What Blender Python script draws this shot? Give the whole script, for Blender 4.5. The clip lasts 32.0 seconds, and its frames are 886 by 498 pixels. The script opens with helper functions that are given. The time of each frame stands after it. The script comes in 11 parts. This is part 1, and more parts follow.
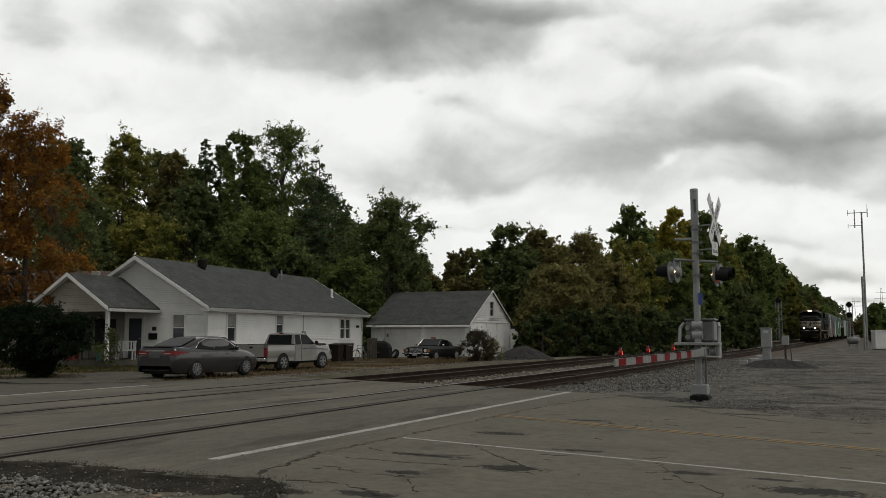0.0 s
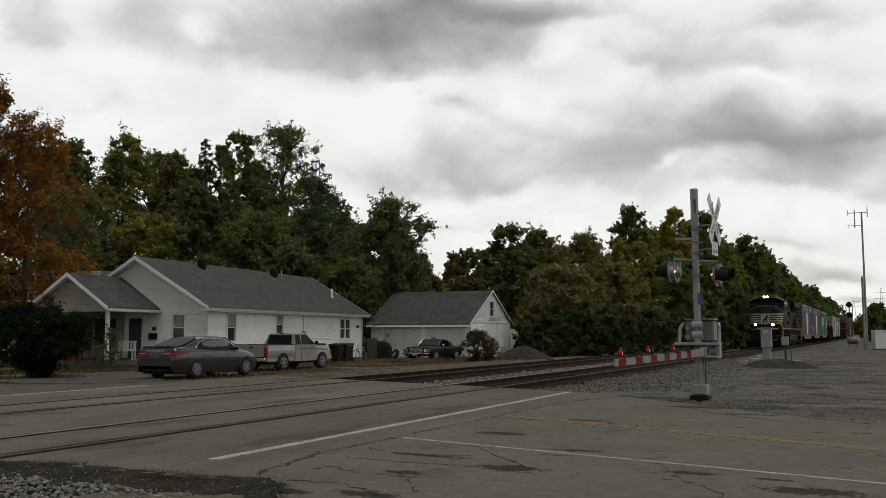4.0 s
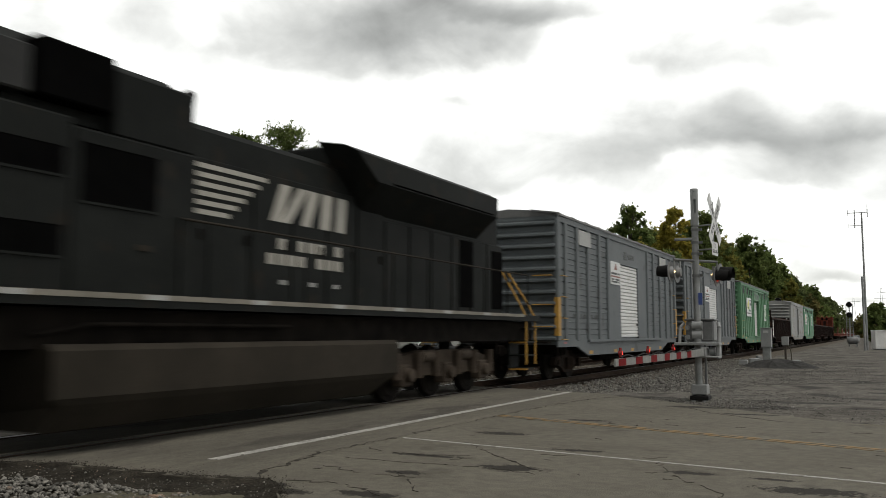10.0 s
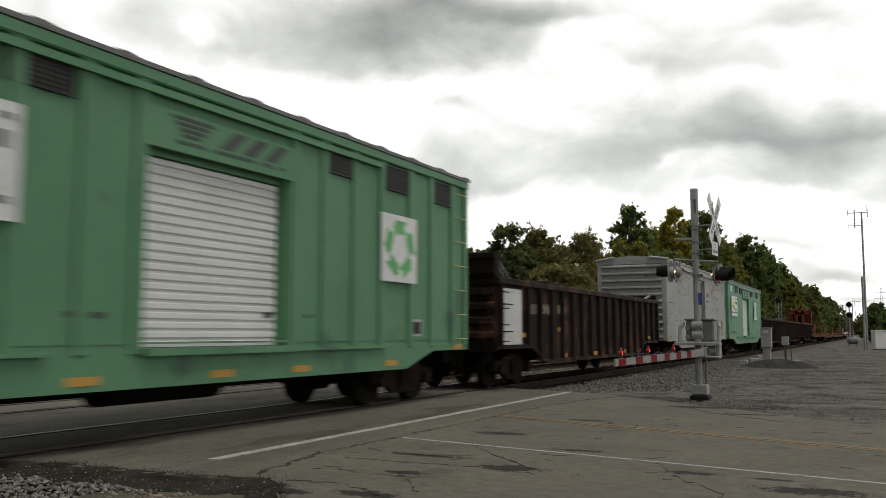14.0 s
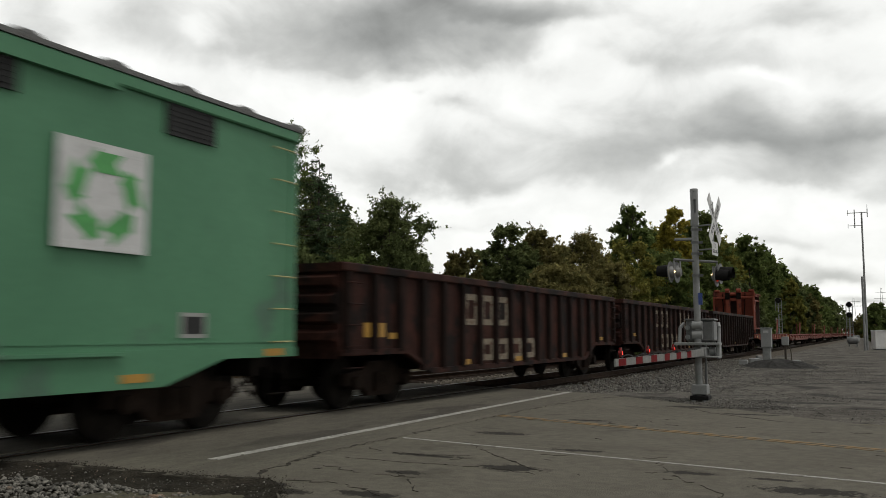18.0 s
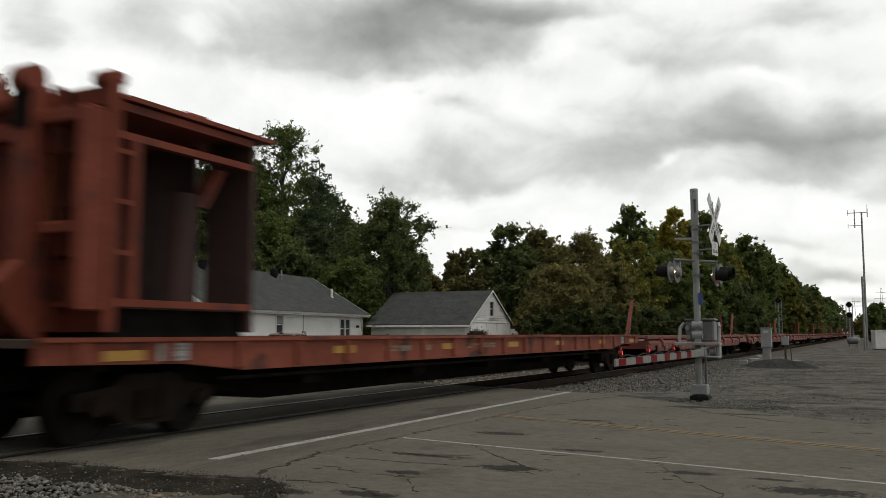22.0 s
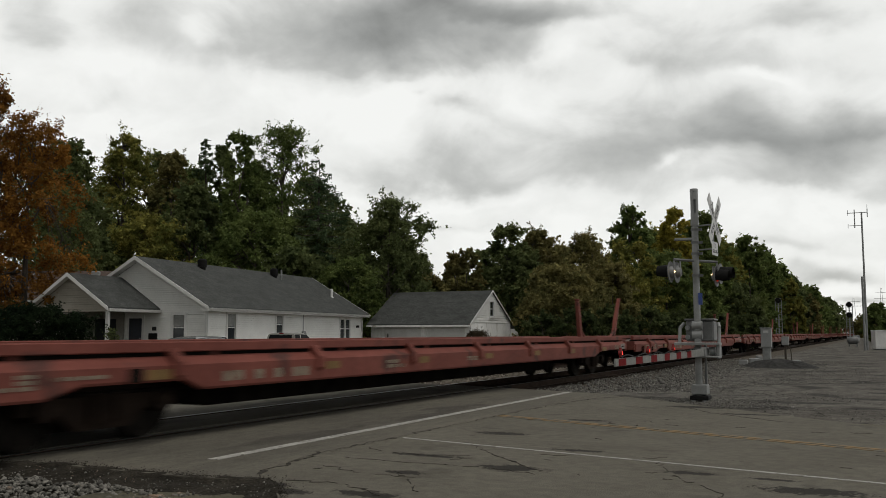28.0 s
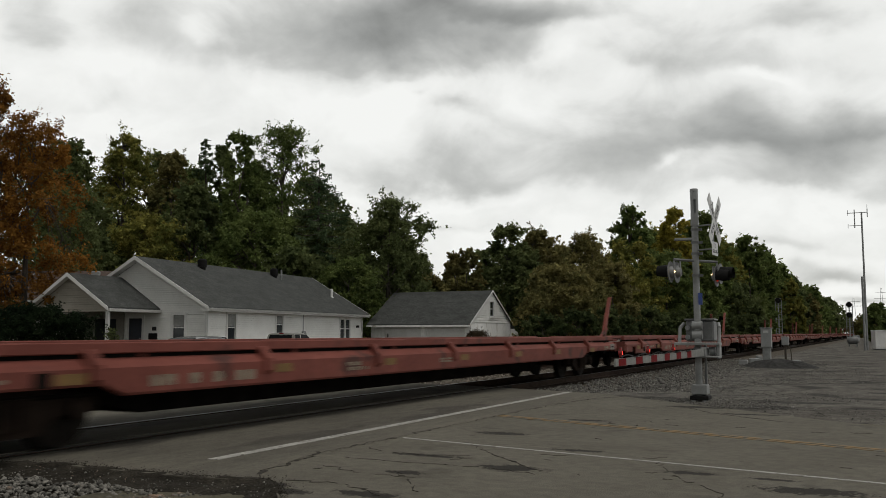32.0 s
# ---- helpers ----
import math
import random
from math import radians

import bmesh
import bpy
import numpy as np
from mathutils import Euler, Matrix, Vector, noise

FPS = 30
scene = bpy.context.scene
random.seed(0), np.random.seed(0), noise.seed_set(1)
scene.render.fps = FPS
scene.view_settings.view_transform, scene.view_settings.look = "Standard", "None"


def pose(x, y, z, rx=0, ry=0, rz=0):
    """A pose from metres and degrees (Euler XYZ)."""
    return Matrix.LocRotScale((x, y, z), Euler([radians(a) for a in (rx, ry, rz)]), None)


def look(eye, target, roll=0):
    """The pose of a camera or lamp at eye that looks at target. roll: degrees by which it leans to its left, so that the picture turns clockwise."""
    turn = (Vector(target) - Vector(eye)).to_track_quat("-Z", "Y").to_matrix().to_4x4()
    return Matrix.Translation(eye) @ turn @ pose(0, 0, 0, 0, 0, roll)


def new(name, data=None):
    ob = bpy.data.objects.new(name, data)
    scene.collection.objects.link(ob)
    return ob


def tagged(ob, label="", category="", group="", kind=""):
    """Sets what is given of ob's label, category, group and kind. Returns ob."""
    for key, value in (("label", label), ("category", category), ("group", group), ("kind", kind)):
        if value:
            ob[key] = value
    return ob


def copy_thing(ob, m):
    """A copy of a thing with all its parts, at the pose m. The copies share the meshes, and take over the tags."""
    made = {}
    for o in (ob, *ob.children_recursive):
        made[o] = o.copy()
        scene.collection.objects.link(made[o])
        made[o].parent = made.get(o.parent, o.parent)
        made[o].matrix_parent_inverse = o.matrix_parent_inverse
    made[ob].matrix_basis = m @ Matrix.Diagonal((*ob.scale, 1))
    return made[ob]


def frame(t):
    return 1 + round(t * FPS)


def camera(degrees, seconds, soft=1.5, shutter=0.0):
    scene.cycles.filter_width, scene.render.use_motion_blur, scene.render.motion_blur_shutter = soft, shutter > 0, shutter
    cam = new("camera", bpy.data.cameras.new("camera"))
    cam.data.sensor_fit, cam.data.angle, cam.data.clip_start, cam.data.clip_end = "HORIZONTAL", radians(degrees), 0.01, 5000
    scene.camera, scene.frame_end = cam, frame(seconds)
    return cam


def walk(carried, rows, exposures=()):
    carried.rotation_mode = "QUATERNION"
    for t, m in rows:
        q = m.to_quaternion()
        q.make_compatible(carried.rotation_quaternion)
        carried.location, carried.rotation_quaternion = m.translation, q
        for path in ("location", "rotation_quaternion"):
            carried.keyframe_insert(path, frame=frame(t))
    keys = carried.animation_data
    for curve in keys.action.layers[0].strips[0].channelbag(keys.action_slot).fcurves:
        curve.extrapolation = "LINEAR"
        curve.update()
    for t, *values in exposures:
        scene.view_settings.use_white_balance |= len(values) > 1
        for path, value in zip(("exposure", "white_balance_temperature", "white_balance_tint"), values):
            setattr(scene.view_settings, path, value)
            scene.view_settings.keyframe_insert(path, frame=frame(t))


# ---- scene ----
cam = camera(53.36, 32.0, soft=0.62, shutter=0.45)
HERE = pose(0, 0, 1.32, 95.456, 0, 26.285)
EXPOSURES = [(0.0, -0.02), (6.0, -0.02), (8.0, 0.0), (9.0, 0.06), (10.0, 0.48), (11.0, 0.57), (13.0, 0.44), (14.5, 0.29), (16.5, 0.20), (18.0, 0.12), (21.0, 0.04), (22.0, 0.12), (23.0, 0.0), (25.0, -0.05), (28.0, -0.04), (32.0, -0.04)]
walk(cam, [(0.0, HERE), (32.0, HERE)], EXPOSURES)

# ---- sky and daylight: broken overcast ----
YAW = radians(26.285)


def sky():
    world = bpy.data.worlds.new("overcast_sky")
    scene.world = world
    world.use_nodes = True
    nt = world.node_tree
    nt.nodes.clear()
    N, L = nt.nodes.new, nt.links.new

    def math_(op, a, b=None, c=None):
        n = N("ShaderNodeMath")
        n.operation = op
        for i, v in enumerate((a, b, c)):
            if v is None:
                continue
            if isinstance(v, (int, float)):
                n.inputs[i].default_value = v
            else:
                L(v, n.inputs[i])
        return n.outputs[0]

    co = N("ShaderNodeTexCoord")
    turn = N("ShaderNodeVectorRotate")
    turn.rotation_type = "Z_AXIS"
    turn.inputs["Angle"].default_value = -YAW
    L(co.outputs["Generated"], turn.inputs["Vector"])
    sep = N("ShaderNodeSeparateXYZ")
    L(turn.outputs[0], sep.inputs[0])
    x, y, z = sep.outputs
    yy = math_("MAXIMUM", math_("ABSOLUTE", y), 0.12)
    u0, v0 = math_("DIVIDE", x, yy), math_("DIVIDE", z, yy)
    # cloud-layer coordinates: features shrink towards the horizon
    zz = math_("MAXIMUM", math_("ADD", z, 0.16), 0.05)
    comb = N("ShaderNodeCombineXYZ")
    L(math_("DIVIDE", x, zz), comb.inputs[0])
    L(math_("DIVIDE", y, zz), comb.inputs[1])
    comb.inputs[2].default_value = 3.1

    def fbm(scale, detail, rough, off, dist=0.0):
        n = N("ShaderNodeTexNoise")
        n.inputs["Scale"].default_value = scale
        n.inputs["Detail"].default_value = detail
        n.inputs["Roughness"].default_value = rough
        n.inputs["Distortion"].default_value = dist
        add = N("ShaderNodeVectorMath")
        add.operation = "ADD"
        L(comb.outputs[0], add.inputs[0])
        add.inputs[1].default_value = off
        L(add.outputs[0], n.inputs["Vector"])
        return n.outputs["Fac"]

    # billows seen from the side: noise on the view direction, a little flattened
    flat = N("ShaderNodeVectorMath")
    flat.operation = "MULTIPLY"
    L(turn.outputs[0], flat.inputs[0])
    flat.inputs[1].default_value = (1.0, 1.0, 1.45)

    def puff(scale, detail, rough, off, dist):
        n = N("ShaderNodeTexNoise")
        n.inputs["Scale"].default_value = scale
        n.inputs["Detail"].default_value = detail
        n.inputs["Roughness"].default_value = rough
        n.inputs["Distortion"].default_value = dist
        add = N("ShaderNodeVectorMath")
        add.operation = "ADD"
        L(flat.outputs[0], add.inputs[0])
        add.inputs[1].default_value = off
        L(add.outputs[0], n.inputs["Vector"])
        return math_("SUBTRACT", n.outputs["Fac"], 0.5)

    u = math_("MULTIPLY_ADD", puff(6.0, 5, 0.46, (4, 9, 0), 0.0), 0.26, u0)
    v = math_("MULTIPLY_ADD", puff(7.0, 5, 0.48, (14, 2, 5), 0.0), 0.13, v0)
    # the dark cloud banks: centre, flat base, half-width, height, weight
    banks = ((-0.089, 0.318, 0.134, 0.071, 0.72), (0.021, 0.333, 0.106, 0.051, 0.50), (0.088, 0.365, 0.148, 0.034, 0.75), (-0.171, 0.344, 0.169, 0.061, 0.30), (-0.346, 0.329, 0.078, 0.075, 0.30),
             (-0.481, 0.344, 0.042, 0.048, 0.50), (-0.031, 0.180, 0.088, 0.056, 0.34), (0.033, 0.185, 0.049, 0.040, 0.30), (0.027, 0.248, 0.053, 0.017, 0.24), (0.172, 0.186, 0.079, 0.069, 0.38),
             (0.130, 0.217, 0.056, 0.040, 0.22), (0.327, 0.215, 0.106, 0.050, 0.70), (0.447, 0.197, 0.106, 0.070, 0.68), (0.492, 0.230, 0.070, 0.040, 0.41), (0.360, 0.315, 0.099, 0.051, 0.52),
             (0.256, 0.304, 0.039, 0.034, 0.29), (0.450, 0.372, 0.092, 0.031, 0.41), (0.457, 0.059, 0.067, 0.023, 0.80), (0.424, 0.099, 0.085, 0.018, 0.41), (0.479, 0.027, 0.056, 0.006, 0.61),
             (0.392, 0.163, 0.134, 0.022, 0.39), (-0.093, 0.288, 0.021, 0.007, 0.16), (-0.433, 0.256, 0.032, 0.009, 0.16), (-0.003, 0.256, 0.023, 0.015, 0.30), (-0.054, 0.263, 0.010, 0.006, 0.25),
             (0.010, 0.127, 0.063, 0.009, 0.20), (0.104, 0.324, 0.070, 0.041, -0.45), (0.379, 0.299, 0.053, 0.016, -0.40), (-0.280, 0.353, 0.025, 0.027, -0.35), (-0.410, 0.300, 0.141, 0.047, -0.20),
             (0.259, 0.197, 0.020, 0.015, -0.35), (-0.016, 0.161, 0.183, 0.013, -0.20), (0.400, 0.250, 0.300, 0.160, 0.05), (-0.030, 0.190, 0.200, 0.040, 0.12))
    total = None
    for cu, cv, a, b, wt in banks:
        du = math_("DIVIDE", math_("SUBTRACT", u, cu), a)
        dv = math_("SUBTRACT", v, cv)
        up, down = math_("DIVIDE", math_("MAXIMUM", dv, 0.0), b), math_("DIVIDE", math_("MINIMUM", dv, 0.0), b * 0.30 + 0.003)
        r2 = math_("ADD", math_("MULTIPLY", du, du), math_("ADD", math_("MULTIPLY", up, up), math_("MULTIPLY", down, down)))
        g = math_("MULTIPLY", math_("EXPONENT", math_("MULTIPLY", r2, -1.0)), wt)
        total = g if total is None else math_("ADD", total, g)
    n1 = math_("MULTIPLY", puff(3.4, 7, 0.55, (0.3, 1.7, 0.4), 0.3), 0.55)
    n2 = math_("MULTIPLY", puff(9.0, 9, 0.56, (7, 3, 1), 0.35), 0.72)
    dens = math_("ADD", math_("ADD", math_("MULTIPLY", total, 0.66), n1), n2)
    dens = math_("ADD", dens, 0.055)
    # unseen darker cloud added overhead, to dim the ambient light
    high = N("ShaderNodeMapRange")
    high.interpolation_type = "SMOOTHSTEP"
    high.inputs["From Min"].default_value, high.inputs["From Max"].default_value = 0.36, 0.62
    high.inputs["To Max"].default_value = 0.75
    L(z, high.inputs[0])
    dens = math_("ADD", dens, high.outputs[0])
    # unseen darker cloud added behind, to shade faces turned that way
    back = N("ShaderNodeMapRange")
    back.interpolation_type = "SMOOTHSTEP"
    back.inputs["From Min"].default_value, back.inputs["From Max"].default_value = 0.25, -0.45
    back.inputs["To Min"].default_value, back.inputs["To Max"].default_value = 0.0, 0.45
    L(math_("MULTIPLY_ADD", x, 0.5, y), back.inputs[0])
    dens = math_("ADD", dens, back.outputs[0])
    ramp = N("ShaderNodeValToRGB")
    el = ramp.color_ramp.elements
    el[0].position, el[0].color = 0.0, (0.98, 0.985, 0.955, 1)
    el[1].position, el[1].color = 1.0, (0.24, 0.243, 0.228, 1)
    for p, c in ((0.16, (0.88, 0.885, 0.855)), (0.42, (0.58, 0.585, 0.56)), (0.72, (0.37, 0.375, 0.358))):
        e = el.new(p)
        e.color = (*c, 1)
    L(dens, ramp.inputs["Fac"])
    blue = N("ShaderNodeTexSky")
    blue.sky_type, blue.sun_disc = "NISHITA", False
    blue.sun_elevation, blue.sun_rotation = radians(70), radians(100)
    bg1, bg2, mix, out = N("ShaderNodeBackground"), N("ShaderNodeBackground"), N("ShaderNodeMixShader"), N("ShaderNodeOutputWorld")
    L(blue.outputs[0], bg1.inputs["Color"])
    bg1.inputs["Strength"].default_value = 0.08
    L(ramp.outputs[0], bg2.inputs["Color"])
    bg2.inputs["Strength"].default_value = 1.0
    mix.inputs["Fac"].default_value = 0.94
    L(bg1.outputs[0], mix.inputs[1])
    L(bg2.outputs[0], mix.inputs[2])
    L(mix.outputs[0], out.inputs[0])


sky()
sun = new("sun", bpy.data.lights.new("sun", "SUN"))
sun.data.energy, sun.data.angle, sun.data.color = 1.35, radians(30), (1.0, 0.965, 0.91)
sun.matrix_world = look((0, 0, 0), (-0.34, 0.15, -0.92))


# ---- materials ----
def mat(name, cols, scale=3.0, rough=0.8, metal=0.0, bump=0.0, bscale=60.0, fine=0.18, island=0.0, rand=0.0, emit=None, coat=0.0,
        stretch=(1, 1, 1), patch=None, spec=0.5, contrast=0.22):
    """Noise-mottled surface: cols are two colours, fine the strength of the grain, patch (colour, amount, scale) a stain."""
    m = bpy.data.materials.new(name)
    m.use_nodes = True
    nt = m.node_tree
    N, L = nt.nodes.new, nt.links.new
    b = nt.nodes["Principled BSDF"]
    co = N("ShaderNodeTexCoord")
    mp = N("ShaderNodeMapping")
    mp.inputs["Scale"].default_value = stretch
    L(co.outputs["Object"], mp.inputs["Vector"])

    def nz(s, d=5):
        n = N("ShaderNodeTexNoise")
        n.inputs["Scale"].default_value = s
        n.inputs["Detail"].default_value = d
        L(mp.outputs[0], n.inputs["Vector"])
        return n.outputs["Fac"]

    r = N("ShaderNodeValToRGB")
    r.color_ramp.elements[0].position, r.color_ramp.elements[1].position = 0.5 - contrast, 0.5 + contrast
    r.color_ramp.elements[0].color, r.color_ramp.elements[1].color = (*cols[0], 1), (*cols[1], 1)
    L(nz(scale), r.inputs["Fac"])
    col = r.outputs[0]
    if patch:
        pc, amount, ps = patch
        k = N("ShaderNodeValToRGB")
        k.color_ramp.elements[0].position, k.color_ramp.elements[1].position = 0.62 - amount, 0.68 - amount * 0.8
        L(nz(ps, 7), k.inputs["Fac"])
        mx = N("ShaderNodeMixRGB")
        L(k.outputs[0], mx.inputs[0])
        L(col, mx.inputs[1])
        mx.inputs[2].default_value = (*pc, 1)
        col = mx.outputs[0]
    g = N("ShaderNodeMapRange")
    g.inputs["From Min"].default_value, g.inputs["From Max"].default_value = 0.25, 0.75
    g.inputs["To Min"].default_value, g.inputs["To Max"].default_value = 1 - fine, 1 + fine
    L(nz(bscale, 3), g.inputs[0])
    val = g.outputs[0]
    g2 = N("ShaderNodeMapRange")
    g2.inputs["From Min"].default_value, g2.inputs["From Max"].default_value = 0.3, 0.7
    g2.inputs["To Min"].default_value, g2.inputs["To Max"].default_value = 1 - fine * 0.55, 1 + fine * 0.55
    L(nz(math.sqrt(scale * bscale), 5), g2.inputs[0])
    mm = N("ShaderNodeMath")
    mm.operation = "MULTIPLY"
    L(val, mm.inputs[0])
    L(g2.outputs[0], mm.inputs[1])
    val = mm.outputs[0]
    for amount, kind in ((island, "island"), (rand, "rand")):
        if amount:
            if kind == "island":
                src = N("ShaderNodeNewGeometry").outputs["Random Per Island"]
            else:
                src = N("ShaderNodeObjectInfo").outputs["Random"]
            q = N("ShaderNodeMapRange")
            q.inputs["To Min"].default_value, q.inputs["To Max"].default_value = 1 - amount, 1 + amount
            L(src, q.inputs[0])
            mm = N("ShaderNodeMath")
            mm.operation = "MULTIPLY"
            L(val, mm.inputs[0])
            L(q.outputs[0], mm.inputs[1])
            val = mm.outputs[0]
    hv = N("ShaderNodeVectorMath")
    hv.operation = "SCALE"
    L(col, hv.inputs[0])
    L(val, hv.inputs["Scale"])
    L(hv.outputs[0], b.inputs["Base Color"])
    b.inputs["Roughness"].default_value, b.inputs["Metallic"].default_value = rough, metal
    b.inputs["Specular IOR Level"].default_value = spec
    if coat:
        b.inputs["Coat Weight"].default_value, b.inputs["Coat Roughness"].default_value = coat, 0.06
    if bump:
        bp = N("ShaderNodeBump")
        bp.inputs["Strength"].default_value, bp.inputs["Distance"].default_value = bump, 0.02
        L(nz(bscale, 6), bp.inputs["Height"])
        L(bp.outputs[0], b.inputs["Normal"])
    if emit:
        b.inputs["Emission Color"].default_value, b.inputs["Emission Strength"].default_value = (*emit[0], 1), emit[1]
    return m


def leaf_mat(name, a, b_):
    m = mat(name, (a, b_), scale=0.55, rough=0.7, island=0.42, fine=0.1, bscale=9, spec=0.05, contrast=0.15)
    nt = m.node_tree
    p, out = nt.nodes["Principled BSDF"], nt.nodes["Material Output"]
    tr, mx = nt.nodes.new("ShaderNodeBsdfTranslucent"), nt.nodes.new("ShaderNodeMixShader")
    nt.links.new(p.inputs["Base Color"].links[0].from_socket, tr.inputs["Color"])
    mx.inputs[0].default_value = 0.46
    nt.links.new(p.outputs[0], mx.inputs[1])
    nt.links.new(tr.outputs[0], mx.inputs[2])
    nt.links.new(mx.outputs[0], out.inputs[0])
    return m


def glass_mat(name, tint, rough=0.02, trans=0.0, spec=0.5):
    m = bpy.data.materials.new(name)
    m.use_nodes = True
    b = m.node_tree.nodes["Principled BSDF"]
    b.inputs["Base Color"].default_value = (*tint, 1)
    b.inputs["Roughness"].default_value, b.inputs["Transmission Weight"].default_value, b.inputs["IOR"].default_value = rough, trans, 1.5
    b.inputs["Specular IOR Level"].default_value = spec
    return m


M = {}
M["asphalt"] = mat("asphalt", ((0.104, 0.095, 0.076), (0.132, 0.121, 0.098)), 0.8, 0.92, bump=0.5, bscale=70, fine=0.28, patch=((0.088, 0.081, 0.065), 0.0, 1.1), spec=0.15)
M["old_asphalt"] = mat("old_asphalt", ((0.072, 0.067, 0.055), (0.098, 0.090, 0.075)), 0.5, 0.92, bump=0.5, bscale=60, fine=0.28, patch=((0.055, 0.052, 0.046), 0.05, 1.1), spec=0.15)
M["concrete_panel"] = mat("crossing_concrete", ((0.076, 0.070, 0.058), (0.136, 0.124, 0.099)), 0.55, 0.9, bump=0.3, bscale=48, fine=0.26, rand=0.06, patch=((0.066, 0.060, 0.050), 0.05, 0.9), spec=0.15, stretch=(1.4, 0.5, 1))
M["crack"] = mat("crack_fill", ((0.020, 0.018, 0.015), (0.062, 0.056, 0.046)), 14, 0.95, spec=0.1)
M["dirt"] = mat("dark_dirt", ((0.016, 0.014, 0.011), (0.042, 0.037, 0.029)), 3.0, 0.97, bump=0.9, bscale=45, fine=0.5, spec=0.1)
M["white_line"] = mat("road_paint_white", ((0.24, 0.232, 0.21), (0.36, 0.35, 0.32)), 3, 0.85, fine=0.25, patch=((0.11, 0.102, 0.086), 0.05, 9))
M["yellow_line"] = mat("road_paint_yellow", ((0.19, 0.118, 0.042), (0.235, 0.145, 0.052)), 3, 0.85, fine=0.25, patch=((0.10, 0.090, 0.068), 0.15, 7))
M["ballast_ground"] = mat("ballast_bed", ((0.050, 0.043, 0.034), (0.115, 0.098, 0.078)), 22, 0.95, bump=1.0, bscale=26, fine=0.45, spec=0.08)
M["brown_ballast"] = mat("brown_ballast", ((0.10, 0.082, 0.062), (0.22, 0.185, 0.145)), 20, 0.95, bump=1.0, bscale=26, fine=0.4)
M["stone"] = mat("ballast_stone", ((0.082, 0.079, 0.071), (0.195, 0.187, 0.170)), 5, 0.9, island=0.5, fine=0.2, spec=0.15)
M["gravel_lot"] = mat("gravel_lot", ((0.073, 0.067, 0.058), (0.136, 0.126, 0.110)), 0.5, 0.95, bump=1.0, bscale=26, fine=0.6, patch=((0.045, 0.042, 0.038), 0.09, 0.7), spec=0.08)
M["ground"] = mat("yard_ground", ((0.05, 0.048, 0.026), (0.10, 0.085, 0.055)), 0.5, 0.95, bump=0.8, bscale=30, fine=0.4, patch=((0.11, 0.10, 0.078), 0.04, 0.6))
M["grass"] = leaf_mat("grass_blades", (0.055, 0.062, 0.022), (0.125, 0.105, 0.05))
M["dry_grass"] = leaf_mat("dry_weeds", (0.12, 0.09, 0.05), (0.2, 0.15, 0.09))
M["dark_gravel"] = mat("dark_gravel", ((0.022, 0.021, 0.020), (0.046, 0.045, 0.043)), 6, 0.95, bump=1.0, bscale=24, fine=0.5, spec=0.08)
M["rail"] = mat("rail_steel", ((0.022, 0.014, 0.010), (0.044, 0.029, 0.020)), 4, 0.85, 0.0, spec=0.08)
M["rail_top"] = mat("rail_head", ((0.16, 0.155, 0.15), (0.26, 0.255, 0.25)), 3, 0.38, 0.8)
M["rail_worn"] = mat("rail_head_worn", ((0.022, 0.020, 0.018), (0.05, 0.046, 0.042)), 4, 0.55, 0.3)
M["tie"] = mat("tie_wood", ((0.022, 0.017, 0.013), (0.055, 0.043, 0.034)), 3, 0.95, bump=0.6, bscale=30, stretch=(1, 6, 6), rand=0.25, spec=0.08)
M["rubber"] = mat("flangeway", ((0.006, 0.006, 0.006), (0.014, 0.013, 0.012)), 5, 0.95, spec=0.1)
M["siding"] = mat("white_siding", ((0.70, 0.69, 0.66), (0.80, 0.795, 0.77)), 0.8, 0.6, fine=0.05, bscale=14)
M["tan_siding"] = mat("tan_siding", ((0.27, 0.245, 0.205), (0.36, 0.33, 0.28)), 0.8, 0.7, fine=0.08, bscale=14)
M["white_paint"] = mat("white_paint", ((0.62, 0.61, 0.59), (0.74, 0.735, 0.72)), 1.5, 0.55, fine=0.06, bscale=18)
M["dirty_white"] = mat("weathered_white_boards", ((0.82, 0.815, 0.79), (0.90, 0.895, 0.875)), 0.9, 0.75, fine=0.1, bscale=9, patch=((0.5, 0.47, 0.42), 0.02, 1.4), stretch=(1, 1, 0.35))
M["shingle"] = mat("roof_shingle", ((0.030, 0.032, 0.030), (0.056, 0.059, 0.055)), 1.2, 0.95, bump=0.8, bscale=16, fine=0.5, stretch=(1, 1, 2.6))
M["brown_shingle"] = mat("brown_roof_shingle", ((0.045, 0.030, 0.023), (0.078, 0.052, 0.040)), 1.2, 0.95, bump=0.8, bscale=16, fine=0.5, stretch=(1, 1, 2.6))
M["trim_dark"] = mat("dark_trim", ((0.02, 0.02, 0.02), (0.035, 0.035, 0.035)), 3, 0.6, spec=0.15)
M["door_blue"] = mat("dark_blue_door", ((0.010, 0.014, 0.024), (0.016, 0.021, 0.034)), 2, 0.45)
M["pane"] = glass_mat("window_pane", (0.03, 0.034, 0.038), 0.04)
M["screen"] = mat("curtain", ((0.20, 0.20, 0.195), (0.30, 0.30, 0.29)), 3, 0.9)
M["galv"] = mat("galvanized", ((0.21, 0.215, 0.21), (0.31, 0.315, 0.31)), 2.5, 0.5, 0.5, fine=0.12)
M["grey_paint"] = mat("grey_paint", ((0.20, 0.205, 0.20), (0.28, 0.285, 0.28)), 2, 0.55, 0.1, fine=0.1)
M["black_metal"] = mat("black_metal", ((0.006, 0.006, 0.006), (0.014, 0.0135, 0.013)), 2, 0.6, spec=0.08)
